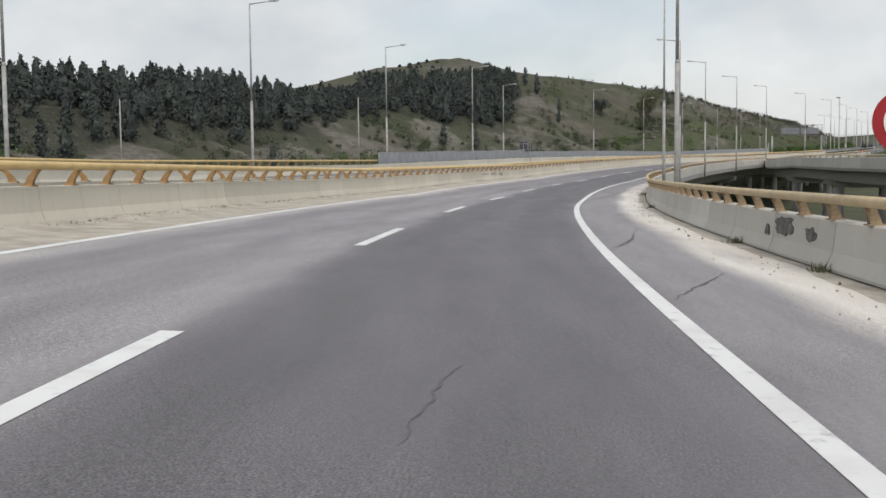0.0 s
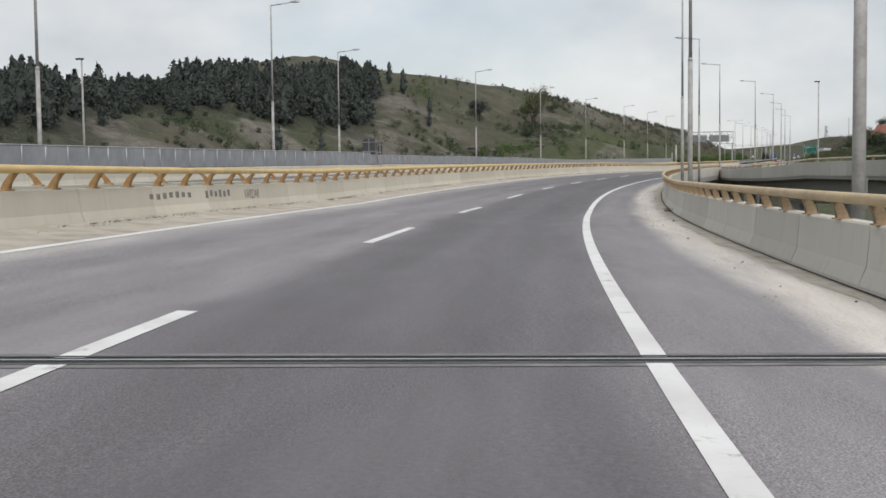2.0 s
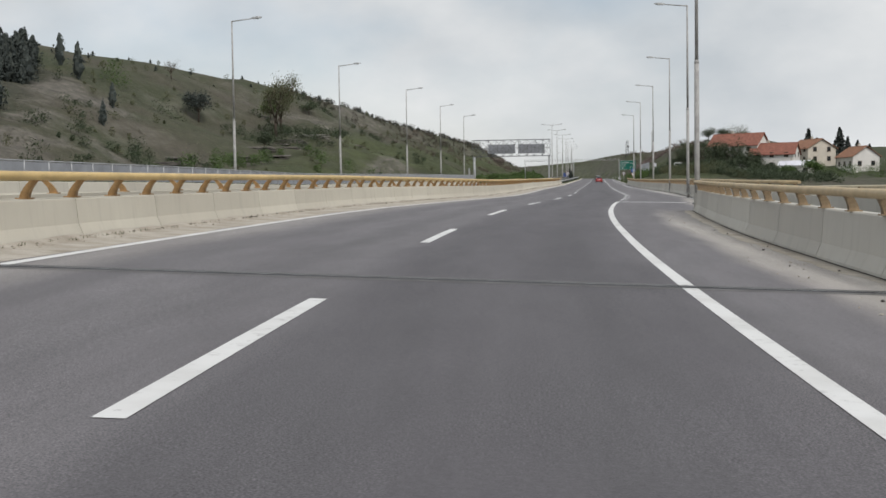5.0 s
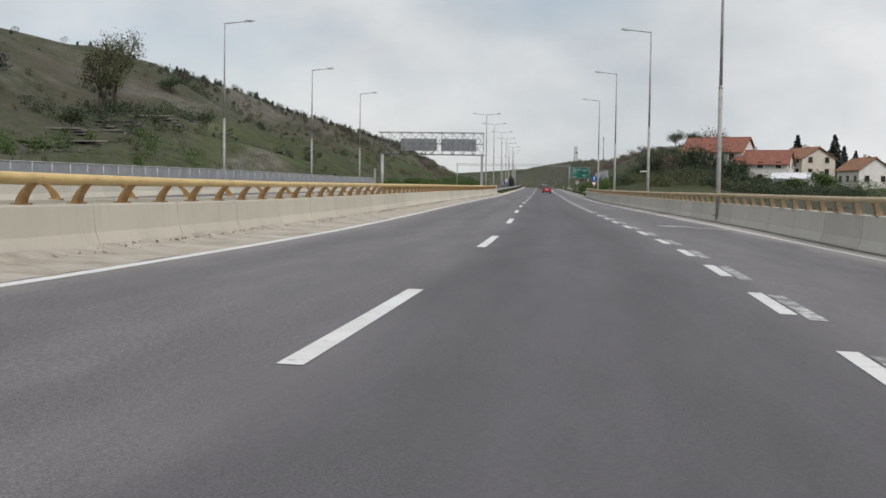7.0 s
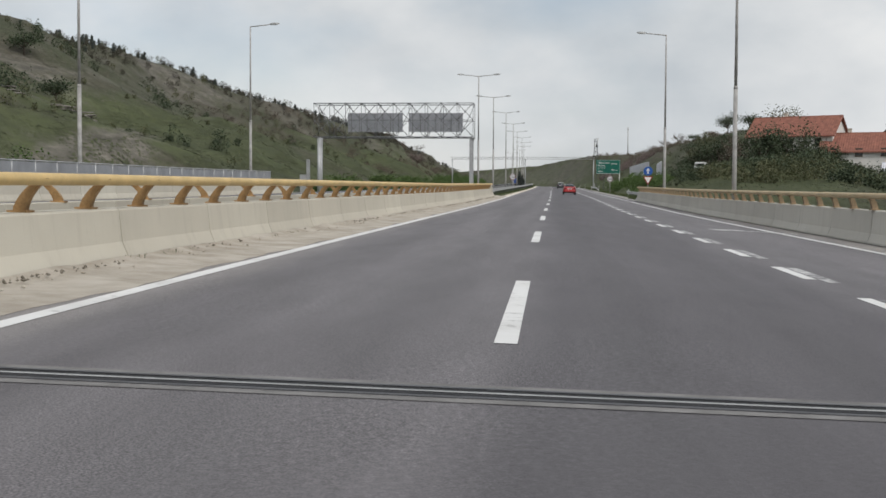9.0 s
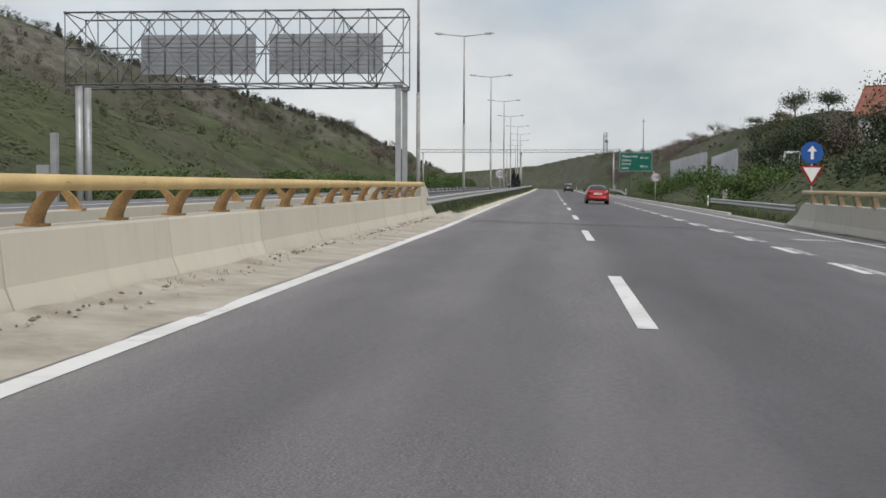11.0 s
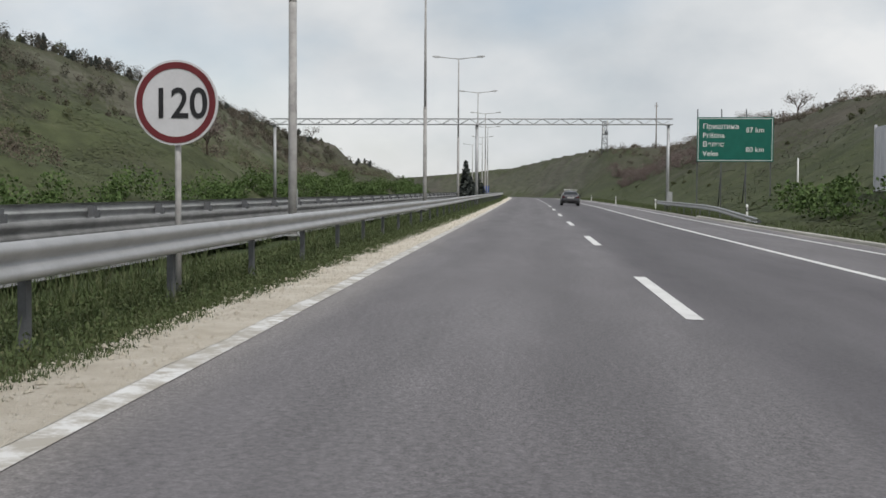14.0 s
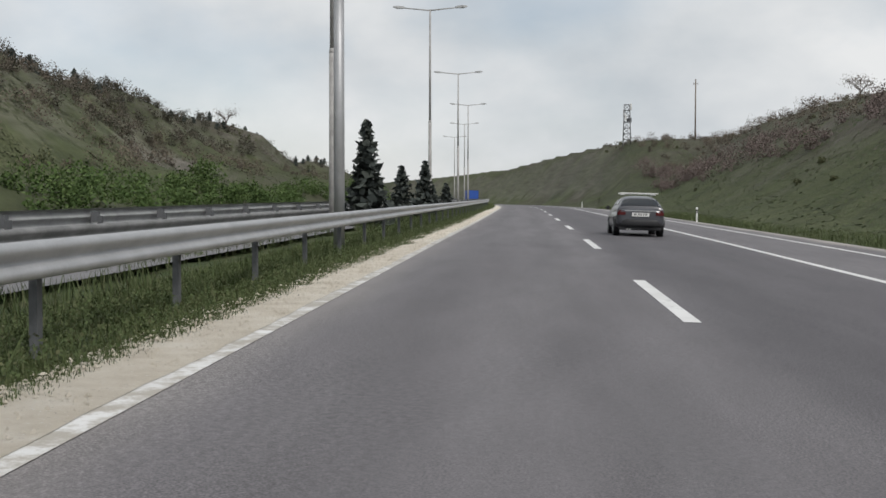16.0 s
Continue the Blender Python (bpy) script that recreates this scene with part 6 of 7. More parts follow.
def van(k, d, spin):
    x, y, g = side(k, d)
    ob = thing("van", Matrix.Translation((x, y, g - 0.05)) @ Matrix.Rotation(turn(k) + radians(spin), 4, "Z"), "white van parked on the slope above the road", "van")
    bm = bmesh.new()
    rings = []
    for y0, z0, z1, w in ((0, 0.45, 1.9, 0.85), (0.08, 0.3, 2.0, 0.92), (2.9, 0.3, 2.0, 0.92), (3.7, 0.3, 1.25, 0.9), (4.4, 0.35, 1.0, 0.84), (4.5, 0.5, 0.85, 0.75)):
        rings.append([(-w, y0, z0), (w, y0, z0), (w, y0, z0 + (z1 - z0) * 0.55), (w * 0.86, y0, z1), (-w * 0.86, y0, z1), (-w, y0, z0 + (z1 - z0) * 0.55)])
    loft(bm, rings)
    bmesh.ops.recalc_face_normals(bm, faces=bm.faces[:])
    part("body", bm, M_CAR_WHITE, ob)
    bm = bmesh.new()
    box(bm, 1.3, 0.03, 0.5, 0, -0.01, 1.52, 0.01)
    part("rear_window", bm, M_GLASS, ob)
    bm = bmesh.new()
    box(bm, 1.66, 0.1, 0.22, 0, -0.03, 0.5, 0.02)
    part("bumper", bm, M_RUBBER, ob)
    for s in (-1, 1):
        bm = bmesh.new()
        box(bm, 0.03, 2.2, 0.45, s * 0.89, 1.8, 1.5, 0.01)
        part("side_window", bm, M_GLASS, ob)
        for yy in (0.8, 3.7):
            bm = bmesh.new()
            bmesh.ops.create_cone(bm, cap_ends=True, segments=20, radius1=0.32, radius2=0.32, depth=0.2, matrix=Matrix.Translation((s * 0.85, yy, 0.32)) @ Matrix.Rotation(radians(90), 4, "Y"))
            part("tyre", bm, M_RUBBER, ob)


van(28.25, 24.5, -16)


def lattice_mast(k, d, top):
    x, y, g = side(k, d)
    h = float(rise(k)) + top - g
    ob = thing("antenna_mast", Matrix.Translation((x, y, g)), "grey lattice antenna mast on the hilltop", "antenna mast")
    for sx, sy in ((-1, -1), (1, -1), (1, 1), (-1, 1)):
        bm = bmesh.new()
        rod(bm, (sx * 0.75, sy * 0.75, -0.3), (sx * 0.5, sy * 0.5, h), 0.10, sides=6)
        part("leg", bm, M_TRUSS, ob)
    n = 7
    for i in range(n):
        bm = bmesh.new()
        a, b = h * i / n, h * (i + 1) / n
        ra, rb = 0.75 - 0.25 * i / n, 0.75 - 0.25 * (i + 1) / n
        c = [(-1, -1), (1, -1), (1, 1), (-1, 1)]
        for (p, q), (u, v) in zip(c, c[1:] + c[:1]):
            rod(bm, (p * ra, q * ra, a), (u * rb, v * rb, b), 0.055, sides=5)
            rod(bm, (p * rb, q * rb, b), (u * rb, v * rb, b), 0.055, sides=5)
        part("brace", bm, M_TRUSS, ob)
    for z, a in ((0.95, 0.4), (0.8, 2.4), (0.68, 4.4)):
        bm = bmesh.new()
        box(bm, 0.3, 0.25, 1.3, math.cos(a) * 0.8, math.sin(a) * 0.8, h * z, 0.04)
        part("antenna", bm, M_WHITE, ob)
    bm = bmesh.new()
    box(bm, 0.9, 0.9, 0.8, 0.4, 0, h * 0.62, 0.05)
    part("box", bm, M_DARKMETAL, ob)


lattice_mast(43.7, 17.9, 18.9)


def utility_pole(k, d, top, label):
    x, y, g = side(k, d)
    h = float(rise(k)) + top - g
    ob = thing("utility_pole", Matrix.Translation((x, y, g)), label, "utility pole", "hill poles")
    bm = bmesh.new()
    rod(bm, (0, 0, -0.5), (0, 0, h), 0.16, 0.10, 10)
    part("pole", bm, M_WOOD, ob)
    bm = bmesh.new()
    box(bm, 0.9, 0.1, 0.1, 0, 0, h - 0.9)
    for q in (-0.4, 0.4):
        rod(bm, (q, 0, h - 0.85), (q, 0, h - 0.6), 0.04, sides=6)
    part("crossarm", bm, M_WOOD, ob)


utility_pole(43.5, 30.2, 23.3, "dark wooden utility pole on the ridge")

# a small cabinet and frame beside the far carriageway
bm = bmesh.new()
box(bm, 0.35, 0.4, 4.6, 0.3, 0, 1.6, 0.03)
box(bm, 0.7, 0.6, 2.6, -0.25, 0, 0.9, 0.03)
cab = part("roadside_cabinet", bm, M_ZINC)
cab.matrix_world = upright(24.4, -27.5, -0.6)
tagged(cab, "pale grey roadside equipment cabinet with a mast", "cabinet")


# ---- faded dark scrawls on the median wall ----
def scrawl(k0, k1, z0, z1, n, seed):
    """Unreadable writing as plain bars on the wall's face."""
    r = np.random.default_rng(seed)
    ob = thing("wall_scrawl", Matrix(), "faded dark painted scrawl on the concrete wall", "painted scrawl", "wall scrawls")
    for i in range(n):
        a = k0 + (k1 - k0) * i / n
        b = a + (k1 - k0) / n * 0.55
        lo, hi = z0 + (z1 - z0) * r.uniform(0, 0.25), z1 - (z1 - z0) * r.uniform(0, 0.25)
        bm = bmesh.new()

        def face(z):
            return 0.10 + 0.05 * (z - 0.30) / (WALL_H - 0.33)

        rings = [[place(k, along(k, LEFT_WALL) - face(z) + off, z) for z, off in ((lo, 0.004), (hi, 0.004), (hi, -0.02), (lo, -0.02))] for k in (a, b)]
        loft(bm, rings)
        bmesh.ops.recalc_face_normals(bm, faces=bm.faces[:])
        part("bar", bm, M_SCRAWL, ob)


M_SCRAWL = simple("faded_black_paint", (0.2, 0.19, 0.175), 0.8, 0, 0.35, 6, 30)
scrawl(5.01, 5.2, 0.46, 0.66, 7, 1)
scrawl(5.26, 5.40, 0.42, 0.66, 6, 2)
slogan = thing("wall_scrawl", Matrix(), "black spray-painted word on the concrete wall", "painted scrawl", "wall scrawls")
way = (place(5.6, 0) - place(5.45, 0)).normalized()
up = Vector((way.y, -way.x, 0)) * -0.07 + Vector((0, 0, 1))
up.normalize()
paint = words("VARDAR", 0.44, M_SCRAWL, slogan, "lettering", 1.0)
corner = place(5.475, along(5.475, LEFT_WALL) - 0.104) + Vector((0, 0, 0.33))
paint.matrix_basis = Matrix.Translation(corner) @ Matrix((way, up, way.cross(up))).transposed().to_4x4()


def soot(k, z, wide, tall, seed):
    """A scorched patch on the outer wall's face, ragged all round."""
    bm = bmesh.new()
    ring = []
    for i in range(26):
        a = 2 * math.pi * i / 26
        q = 1 + 0.55 * noise.noise((math.cos(a) * 1.7 + seed, math.sin(a) * 1.7, 2)) + 0.25 * noise.noise((math.cos(a) * 5, math.sin(a) * 5, seed))
        zz = min(max(z + math.sin(a) * tall * q, 0.32), 0.72)
        ring.append((k + math.cos(a) * wide * q / STEP, zz))
    face = [(kk, zz, along(kk, RIGHT_WALL) + 0.10 + 0.05 * (zz - 0.30) / 0.45) for kk, zz in ring]
    loft(bm, [[place(kk, d + off) + Vector((0, 0, zz)) for kk, zz, d in face] for off in (-0.022, 0.03)])
    bmesh.ops.recalc_face_normals(bm, faces=bm.faces[:])
    tagged(part("soot_stain", bm, M_SOOT), "dark scorched patch on the grey concrete wall", "stain", "wall stains")


M_SOOT = simple("soot_on_concrete", (0.15, 0.145, 0.135), 0.95, 0, 0.5, 4, 22)
soot(0.72, 0.55, 0.75, 0.17, 1.0)
soot(0.60, 0.50, 0.35, 0.12, 5.0)
soot(0.80, 0.40, 0.22, 0.10, 9.0)


# ---- plants ----


def cards(centres, sizes, flat=0.0, seed=1):
    """Loose leaf cards: bent quads of random turn, one island each."""
    r = np.random.default_rng(seed)
    n = len(centres)
    a = r.normal(size=(n, 3))
    a[:, 2] *= 1 - flat
    a /= np.linalg.norm(a, axis=1)[:, None]
    b = np.cross(a, r.normal(size=(n, 3)))
    b /= np.linalg.norm(b, axis=1)[:, None]
    s = np.asarray(sizes)[:, None]
    c = np.asarray(centres)
    u, v = a * s * r.uniform(0.7, 1.2, (n, 1)), b * s * r.uniform(0.45, 0.8, (n, 1))
    nrm = np.cross(a, b) * s * 0.25
    quad = np.stack([c - u, c + v + nrm, c + u, c - v + nrm], 1)
    return quad.reshape(-1, 3)


def mat_cards(centres, sizes, seed):
    """Tufts pressed to the ground: cards that lie along its slope."""
    r = np.random.default_rng(seed)
    n = len(centres)
    t = r.uniform(0, 2 * math.pi, n)
    a = np.stack([np.cos(t), np.sin(t), r.normal(0, 0.13, n)], 1)
    b = np.stack([-np.sin(t), np.cos(t), r.normal(0, 0.13, n)], 1)
    s = np.asarray(sizes)[:, None]
    c = np.asarray(centres)
    u, v = a * s * r.uniform(0.7, 1.3, (n, 1)), b * s * r.uniform(0.5, 0.9, (n, 1))
    i = np.clip(np.searchsorted(gy, c[:, 1]) - 1, 0, len(gy) - 2)
    j = np.clip(np.searchsorted(gx, c[:, 0]) - 1, 0, nxg - 2)
    slope_x = (GZ[i, j + 1] - GZ[i, j]) / (gx[j + 1] - gx[j])
    slope_y = (GZ[i + 1, j] - GZ[i, j]) / (gy[i + 1] - gy[i])
    for w in (u, v):
        w[:, 2] += slope_x * w[:, 0] + slope_y * w[:, 1]
    return np.stack([c - u, c - v, c + u, c + v], 1).reshape(-1, 3)


def quads_mesh(name, pts, material):
    n = len(pts) // 4
    me = bpy.data.meshes.new(name)
    me.vertices.add(len(pts))
    me.vertices.foreach_set("co", pts.astype(np.float32).ravel())
    me.loops.add(4 * n)
    me.loops.foreach_set("vertex_index", np.arange(4 * n, dtype=np.int32))
    me.polygons.add(n)
    me.polygons.foreach_set("loop_start", np.arange(n, dtype=np.int32) * 4)
    me.polygons.foreach_set("loop_total", np.full(n, 4, np.int32))
    me.update(calc_edges=True)
    me.validate()
    me.materials.append(material)
    return me


def pine_cards(h, w, n, r):
    """Crown of a pine: broad clumps on whorls, open below."""
    t = r.uniform(0.1, 1.0, n)
    ang = r.uniform(0, 2 * math.pi, n)
    shape = np.sin(np.clip((1.02 - t) * 1.9, 0, math.pi / 2)) ** 0.8
    lump = 0.75 + 0.35 * np.sin(ang * 3 + t * 11 + r.uniform(0, 6))
    rad = w * shape * lump * np.sqrt(r.uniform(0.25, 1, n))
    return np.stack([np.cos(ang) * rad, np.sin(ang) * rad, t * h + r.normal(0, 0.03 * h, n)], 1)


def pine_core(h, w, r):
    """The closed inner mass of a pine's crown, uneven all round."""
    sides, levels = 8, np.array([-0.03, 0.08, 0.2, 0.32, 0.44, 0.56, 0.68, 0.79, 0.9, 1.0])
    whorl = np.where(np.arange(len(levels)) % 2, 1.0, 0.8)
    blunt = r.uniform(1.03, 1.13)
    rad = w * 0.58 * whorl * np.sin(np.clip((blunt - levels) * r.uniform(1.4, 2.4), 0.05, math.pi / 2)) ** 0.85
    rad[:2] *= 0.35
    rad = rad[:, None] * r.uniform(0.5, 1.2, (len(levels), sides))
    ang = np.linspace(0, 2 * math.pi, sides + 1)[:-1][None] + r.uniform(0, 1)
    z = levels[:, None] * h + r.normal(0, 0.025 * h, rad.shape)
    p = np.stack([np.cos(ang) * rad, np.sin(ang) * rad, z], -1)
    q = np.roll(p, -1, axis=1)
    return np.stack([p[:-1], q[:-1], q[1:], p[1:]], 2).reshape(-1, 3)


def bush_cards(h, w, n, r):
    lobes = r.uniform(-0.45, 0.45, (5, 3)) * (w, w, h * 0.4) + (0, 0, h * 0.5)
    pick = r.integers(0, 5, n)
    p = r.normal(size=(n, 3))
    p /= np.linalg.norm(p, axis=1)[:, None]
    p *= (r.uniform(0.35, 1, n) ** 0.5)[:, None] * (w * 0.55, w * 0.55, h * 0.5)
    p = p + lobes[pick]
    p[:, 2] = np.abs(p[:, 2])
    return p


def scatter(name, spots, maker, material, label, category, card, per, kind="stuff", core=None):
    """Many plants in one mesh; spots: x, y, z, height, half width."""
    out = []
    for i, (x, y, z, h, w) in enumerate(spots):
        r = np.random.default_rng(1000 + i * 7 + len(name))
        c = maker(h, w, per, r) + (x, y, z)
        out.append(cards(c, r.uniform(0.6, 1.15, per) * card * (0.6 + 0.4 * h / 4), seed=i))
        if core:
            out.append(core(h, w, r) + (x, y, z))
    me = quads_mesh(name, np.concatenate(out), material)
    return tagged(new(name, me), label, category, kind=kind)


def spots_in(n, k0, k1, d0, d1, h0, h1, w, keep=None, seed=0):
    r = np.random.default_rng(seed)
    got = []
    while len(got) < n:
        k, d = r.uniform(k0, k1), r.uniform(d0, d1)
        if keep and not keep(k, d, r):
            continue
        x, y, g = side(k, d)
        h = r.uniform(h0, h1)
        got.append((x, y, g - 0.1, h, h * w * r.uniform(0.8, 1.25)))
    return got


def wood_keep(k, d, r):
    return d < float(np.interp(k, WOOD_K, WOOD_D)) - 1.5 + 5 * noise.noise((k * 0.9, d * 0.06, 0)) and noise.noise((k * 0.7, d * 0.07, 4)) > -0.42


woods = spots_in(1150, -7, 12.7, -130, -77, 4.4, 8.2, 0.28, wood_keep, 1)
woods += spots_in(260, 12.7, 16.0, -124, -82, 2.6, 4.8, 0.32, wood_keep, 4)
woods += spots_in(380, 16.0, 21.5, -116, -78, 4.6, 8.2, 0.28, lambda k, d, r: wood_keep(k, d, r) and noise.noise((k * 1.3, d * 0.09, 6)) > -0.28, 2)
woods += spots_in(60, 17, 27, -215, -140, 0.8, 1.6, 0.8, lambda k, d, r: noise.noise((k * 0.8, d * 0.05, 2)) > 0.05, 3)
scatter("pine_wood", woods, pine_cards, M_PINE, "dense dark pine wood on the upper hillside", "wood", 0.27, 250, core=pine_core)
edge_pines = [(*side(k, d), h, h * 0.3) for k, d, h in ((14.9, -80, 6), (15.3, -74, 5), (19.6, -78, 4.0), (20.6, -84, 4.5), (21.4, -97, 7), (21.8, -104, 6.5), (14.0, -62, 4), (9.0, -60, 5))]
crest = []
r0 = np.random.default_rng(9)
for k in np.concatenate([np.arange(22.4, 29, 0.13), np.arange(29, 37, 0.06), np.arange(37, 45, 0.13)]):
    d = -float(np.interp(k, CREST_K, CREST_D)) * r0.uniform(0.86, 1.04)
    h = r0.uniform(0.7, 1.9) * (0.6 if k < 27.8 else 1.1 if k < 31.5 else 0.9)
    if r0.random() < (0.55 if k < 30 else 0.9):
        crest.append((*side(k, d), h, h * 0.42))
scatter("ridge_pines", crest + edge_pines, pine_cards, M_PINE, "scattered small dark pines along the ridge", "shrubs", 0.22, 110, core=pine_core)


# single trees that stand out
def twig_branch(bm, start, way, length, radius, depth, r):
    end = start + way * length
    rod(bm, start, end, radius, radius * 0.6, 6 if depth else 5)
    tips = [end]
    if depth:
        for _ in range(3):
            w = (way + Vector(r.normal(0, 0.55, 3))).normalized()
            w.z = abs(w.z) * 0.8 + 0.15
            tips += twig_branch(bm, start.lerp(end, r.uniform(0.55, 1.0)), w.normalized(), length * r.uniform(0.5, 0.75), radius * 0.55, depth - 1, r)
    return tips


def tree(x, y, z, h, w, material, label, leaf=0.34, per=420, seed=0, dense=1.0, bare=False):
    """Trunk with limbs and a crown of loose leaf clumps round the limb tips."""
    r = np.random.default_rng(seed)
    leaf, per = leaf * 0.55, int(per * 2.8)
    ob = thing("tree", Matrix.Translation((x, y, z - 0.15)), label, "tree", "broadleaf trees")
    bm = bmesh.new()
    tips = []
    trunk_top = Vector((r.normal(0, 0.1), r.normal(0, 0.1), h * 0.38))
    rod(bm, (0, 0, -0.2), trunk_top, h * 0.028, h * 0.02, 9)
    for i in range(6):
        a = i * 1.05 + r.uniform(-0.3, 0.3)
        way = Vector((math.cos(a) * w / h * 1.1, math.sin(a) * w / h * 1.1, r.uniform(0.55, 1.0))).normalized()
        tips += twig_branch(bm, Vector((0, 0, 0)).lerp(trunk_top, r.uniform(0.6, 1.0)), way, h * r.uniform(0.24, 0.36), h * 0.014, 2, r)
    part("trunk", bm, M_BARK, ob)
    t = np.array([tuple(v) for v in tips])
    pick = t[r.integers(0, len(t), per)]
    c = pick + r.normal(0, 0.085 * h * dense, (per, 3)) * (w / h * 2.2, w / h * 2.2, 1.0)
    c[:, 2] = np.clip(c[:, 2], h * 0.12, h * 1.05)
    part("crown", quads_mesh("crown", cards(c, r.uniform(0.5, 1.1, per) * leaf, seed=seed), material), None, ob)
    return ob


def conifer(x, y, z, h, w, label, seed=0):
    """A spruce: straight trunk and drooping whorls."""
    r = np.random.default_rng(seed)
    ob = thing("conifer", Matrix.Translation((x, y, z - 0.1)), label, "conifer tree", "conifers")
    bm = bmesh.new()
    rod(bm, (0, 0, -0.2), (0, 0, h), 0.02 * h, 0.012, 8)
    part("trunk", bm, M_BARK, ob)
    pts = []
    for t in np.linspace(0.08, 0.99, int(14 + h)):
        rad = w * (1.0 - t) ** 0.85 + 0.06
        m = int(5 + 7 * (1 - t))
        for i in range(m):
            a = i * 2 * math.pi / m + r.uniform(0, 0.8)
            reach = rad * r.uniform(0.7, 1.1)
            for f in np.linspace(0.25, 1, 5):
                pts.append((math.cos(a) * reach * f, math.sin(a) * reach * f, t * h - 0.10 * reach * f + r.normal(0, 0.05)))
    pts = np.array(pts)
    part("crown", quads_mesh("crown", cards(pts, r.uniform(0.6, 1.1, len(pts)) * 0.09 * h ** 0.75, 0.5, seed), M_PINE), None, ob)
    return ob


def tree_at(k, d, h, w, mat, label, **kw):
    x, y, g = side(k, d)
    return tree(x, y, g, h, w, mat, label, **kw)


def top_tree(k, d, top, w, mat, label, **kw):
    """A tree whose top stands that high over the road's axis."""
    x, y, g = side(k, d)
    return tree(x, y, g, max(2.0, float(rise(k)) + top - g), w, mat, label, **kw)


def conifer_at(k, d, h, w, label, seed):
    x, y, g = side(k, d)
    return conifer(x, y, g, h, w, label, seed)


tree_at(22.5, -80, 7.0, 3.0, M_PINE, "lone dark round-crowned tree on the ridge", leaf=0.45, per=700, seed=3)
top_tree(22.8, -65, 23.0, 3.6, M_SCRUB, "broad olive shrub tree on the ridge", leaf=0.32, per=900, seed=61, dense=0.8)
top_tree(23.5, -67.2, 25.8, 4.4, M_SCRUB, "rounded olive tree near the ridge", leaf=0.34, per=1100, seed=62, dense=0.75)
tree_at(21.9, -63, 3.6, 2.8, M_DARKLEAF, "dark low shrub tree above the rock ledge", leaf=0.3, per=500, seed=63)
tree_at(23.7, -93.5, 4.6, 1.8, M_TWIG, "bare sapling on the skyline", leaf=0.2, per=160, seed=4)
tree_at(24.4, -74, 5.2, 3.2, M_LEAF, "round fresh green tree on the hillside", leaf=0.4, per=700, seed=5)
tree_at(20.4, -112, 4.0, 1.6, M_TWIG, "bare sapling on the hilltop", leaf=0.2, per=150, seed=6)
tree_at(29.0, 33.5, 8.5, 3.2, M_DARKLEAF, "tall dark leafy tree below the houses", leaf=0.42, per=900, seed=7)
tree_at(28.2, 36.0, 9.5, 3.8, M_DARKLEAF, "broad dark leafy tree below the houses", leaf=0.42, per=1000, seed=8)
tree_at(27.3, 37.2, 6.5, 3.0, M_DARKLEAF, "dark leafy tree beside the white house", leaf=0.4, per=800, seed=9)
tree_at(27.0, 32.1, 4.5, 2.6, M_DARKLEAF, "low dark leafy tree on the bank", leaf=0.36, per=600, seed=10)
tree_at(29.8, 28.3, 5.0, 2.8, M_SCRUB, "olive leafy tree on the bank", leaf=0.36, per=600, seed=21)
top_tree(30.4, 30.0, 11.8, 2.4, M_SCRUB, "thin olive tree on the slope", leaf=0.3, per=420, seed=11)
top_tree(31.2, 33.5, 12.4, 2.8, M_TWIG, "thin twiggy tree on the slope", leaf=0.25, per=300, seed=12)
top_tree(31.0, 36.0, 11.8, 2.6, M_DARKLEAF, "dark twiggy tree on the hill top", leaf=0.3, per=420, seed=13)
top_tree(30.5, 45.6, 16.7, 4.0, M_SCRUB, "round olive tree behind the red roof", leaf=0.4, per=700, seed=14)
tree_at(25.9, 54.6, 4.6, 3.2, M_LEAF, "fresh green tree in front of the houses", leaf=0.36, per=700, seed=15)
tree_at(25.2, 46.3, 3.4, 2.8, M_LEAF, "fresh green bushy tree below the houses", leaf=0.34, per=600, seed=16)
tree_at(32.6, 40.0, 5.2, 3.6, M_DARKLEAF, "dark spreading tree on the ridge", leaf=0.3, per=600, seed=66)
tree_at(32.2, 44.0, 4.8, 3.4, M_DARKLEAF, "dark bushy tree on the ridge", leaf=0.3, per=600, seed=67)
tree_at(27.25, -26.2, 3.2, 2.6, M_LEAF, "round fresh green bush beside the far carriageway", leaf=0.24, per=700, seed=68)
tree_at(28.7, -26.5, 2.3, 2.2, M_LEAF, "low fresh green bush beside the far carriageway", leaf=0.24, per=600, seed=69)
tree_at(29.4, -26.0, 2.9, 2.8, M_LEAF, "round fresh green bush beside the far carriageway", leaf=0.24, per=700, seed=70)
top_tree(30.3, 39.5, 11.8, 3.0, M_DARKLEAF, "dark bushy tree on the hill top", leaf=0.32, per=700, seed=64)
tree_at(25.9, 12.7, 2.2, 2.6, M_LEAF, "fresh green bush in front of the boulder", leaf=0.2, per=600, seed=71)
for i, (k, d, top, w, mat) in enumerate(((29.1, 27.2, 9.4, 3.0, M_DARKLEAF), (28.9, 29.6, 9.8, 3.6, M_DARKLEAF), (28.7, 32.0, 10.6, 3.6, M_TWIG), (29.3, 25.0, 7.4, 2.8, M_DARKLEAF))):
    tree_at(k, d, max(3.0, float(rise(k)) + top - side(k, d)[2]), w, mat, "bare twiggy tree on the bank" if mat == M_TWIG else "dark bushy tree on the bank", leaf=0.32, per=620, seed=77 + i)
top_tree(30.0, 44.5, 12.0, 3.8, M_DARKLEAF, "dark spreading tree on the hill top", leaf=0.32, per=600, seed=72)
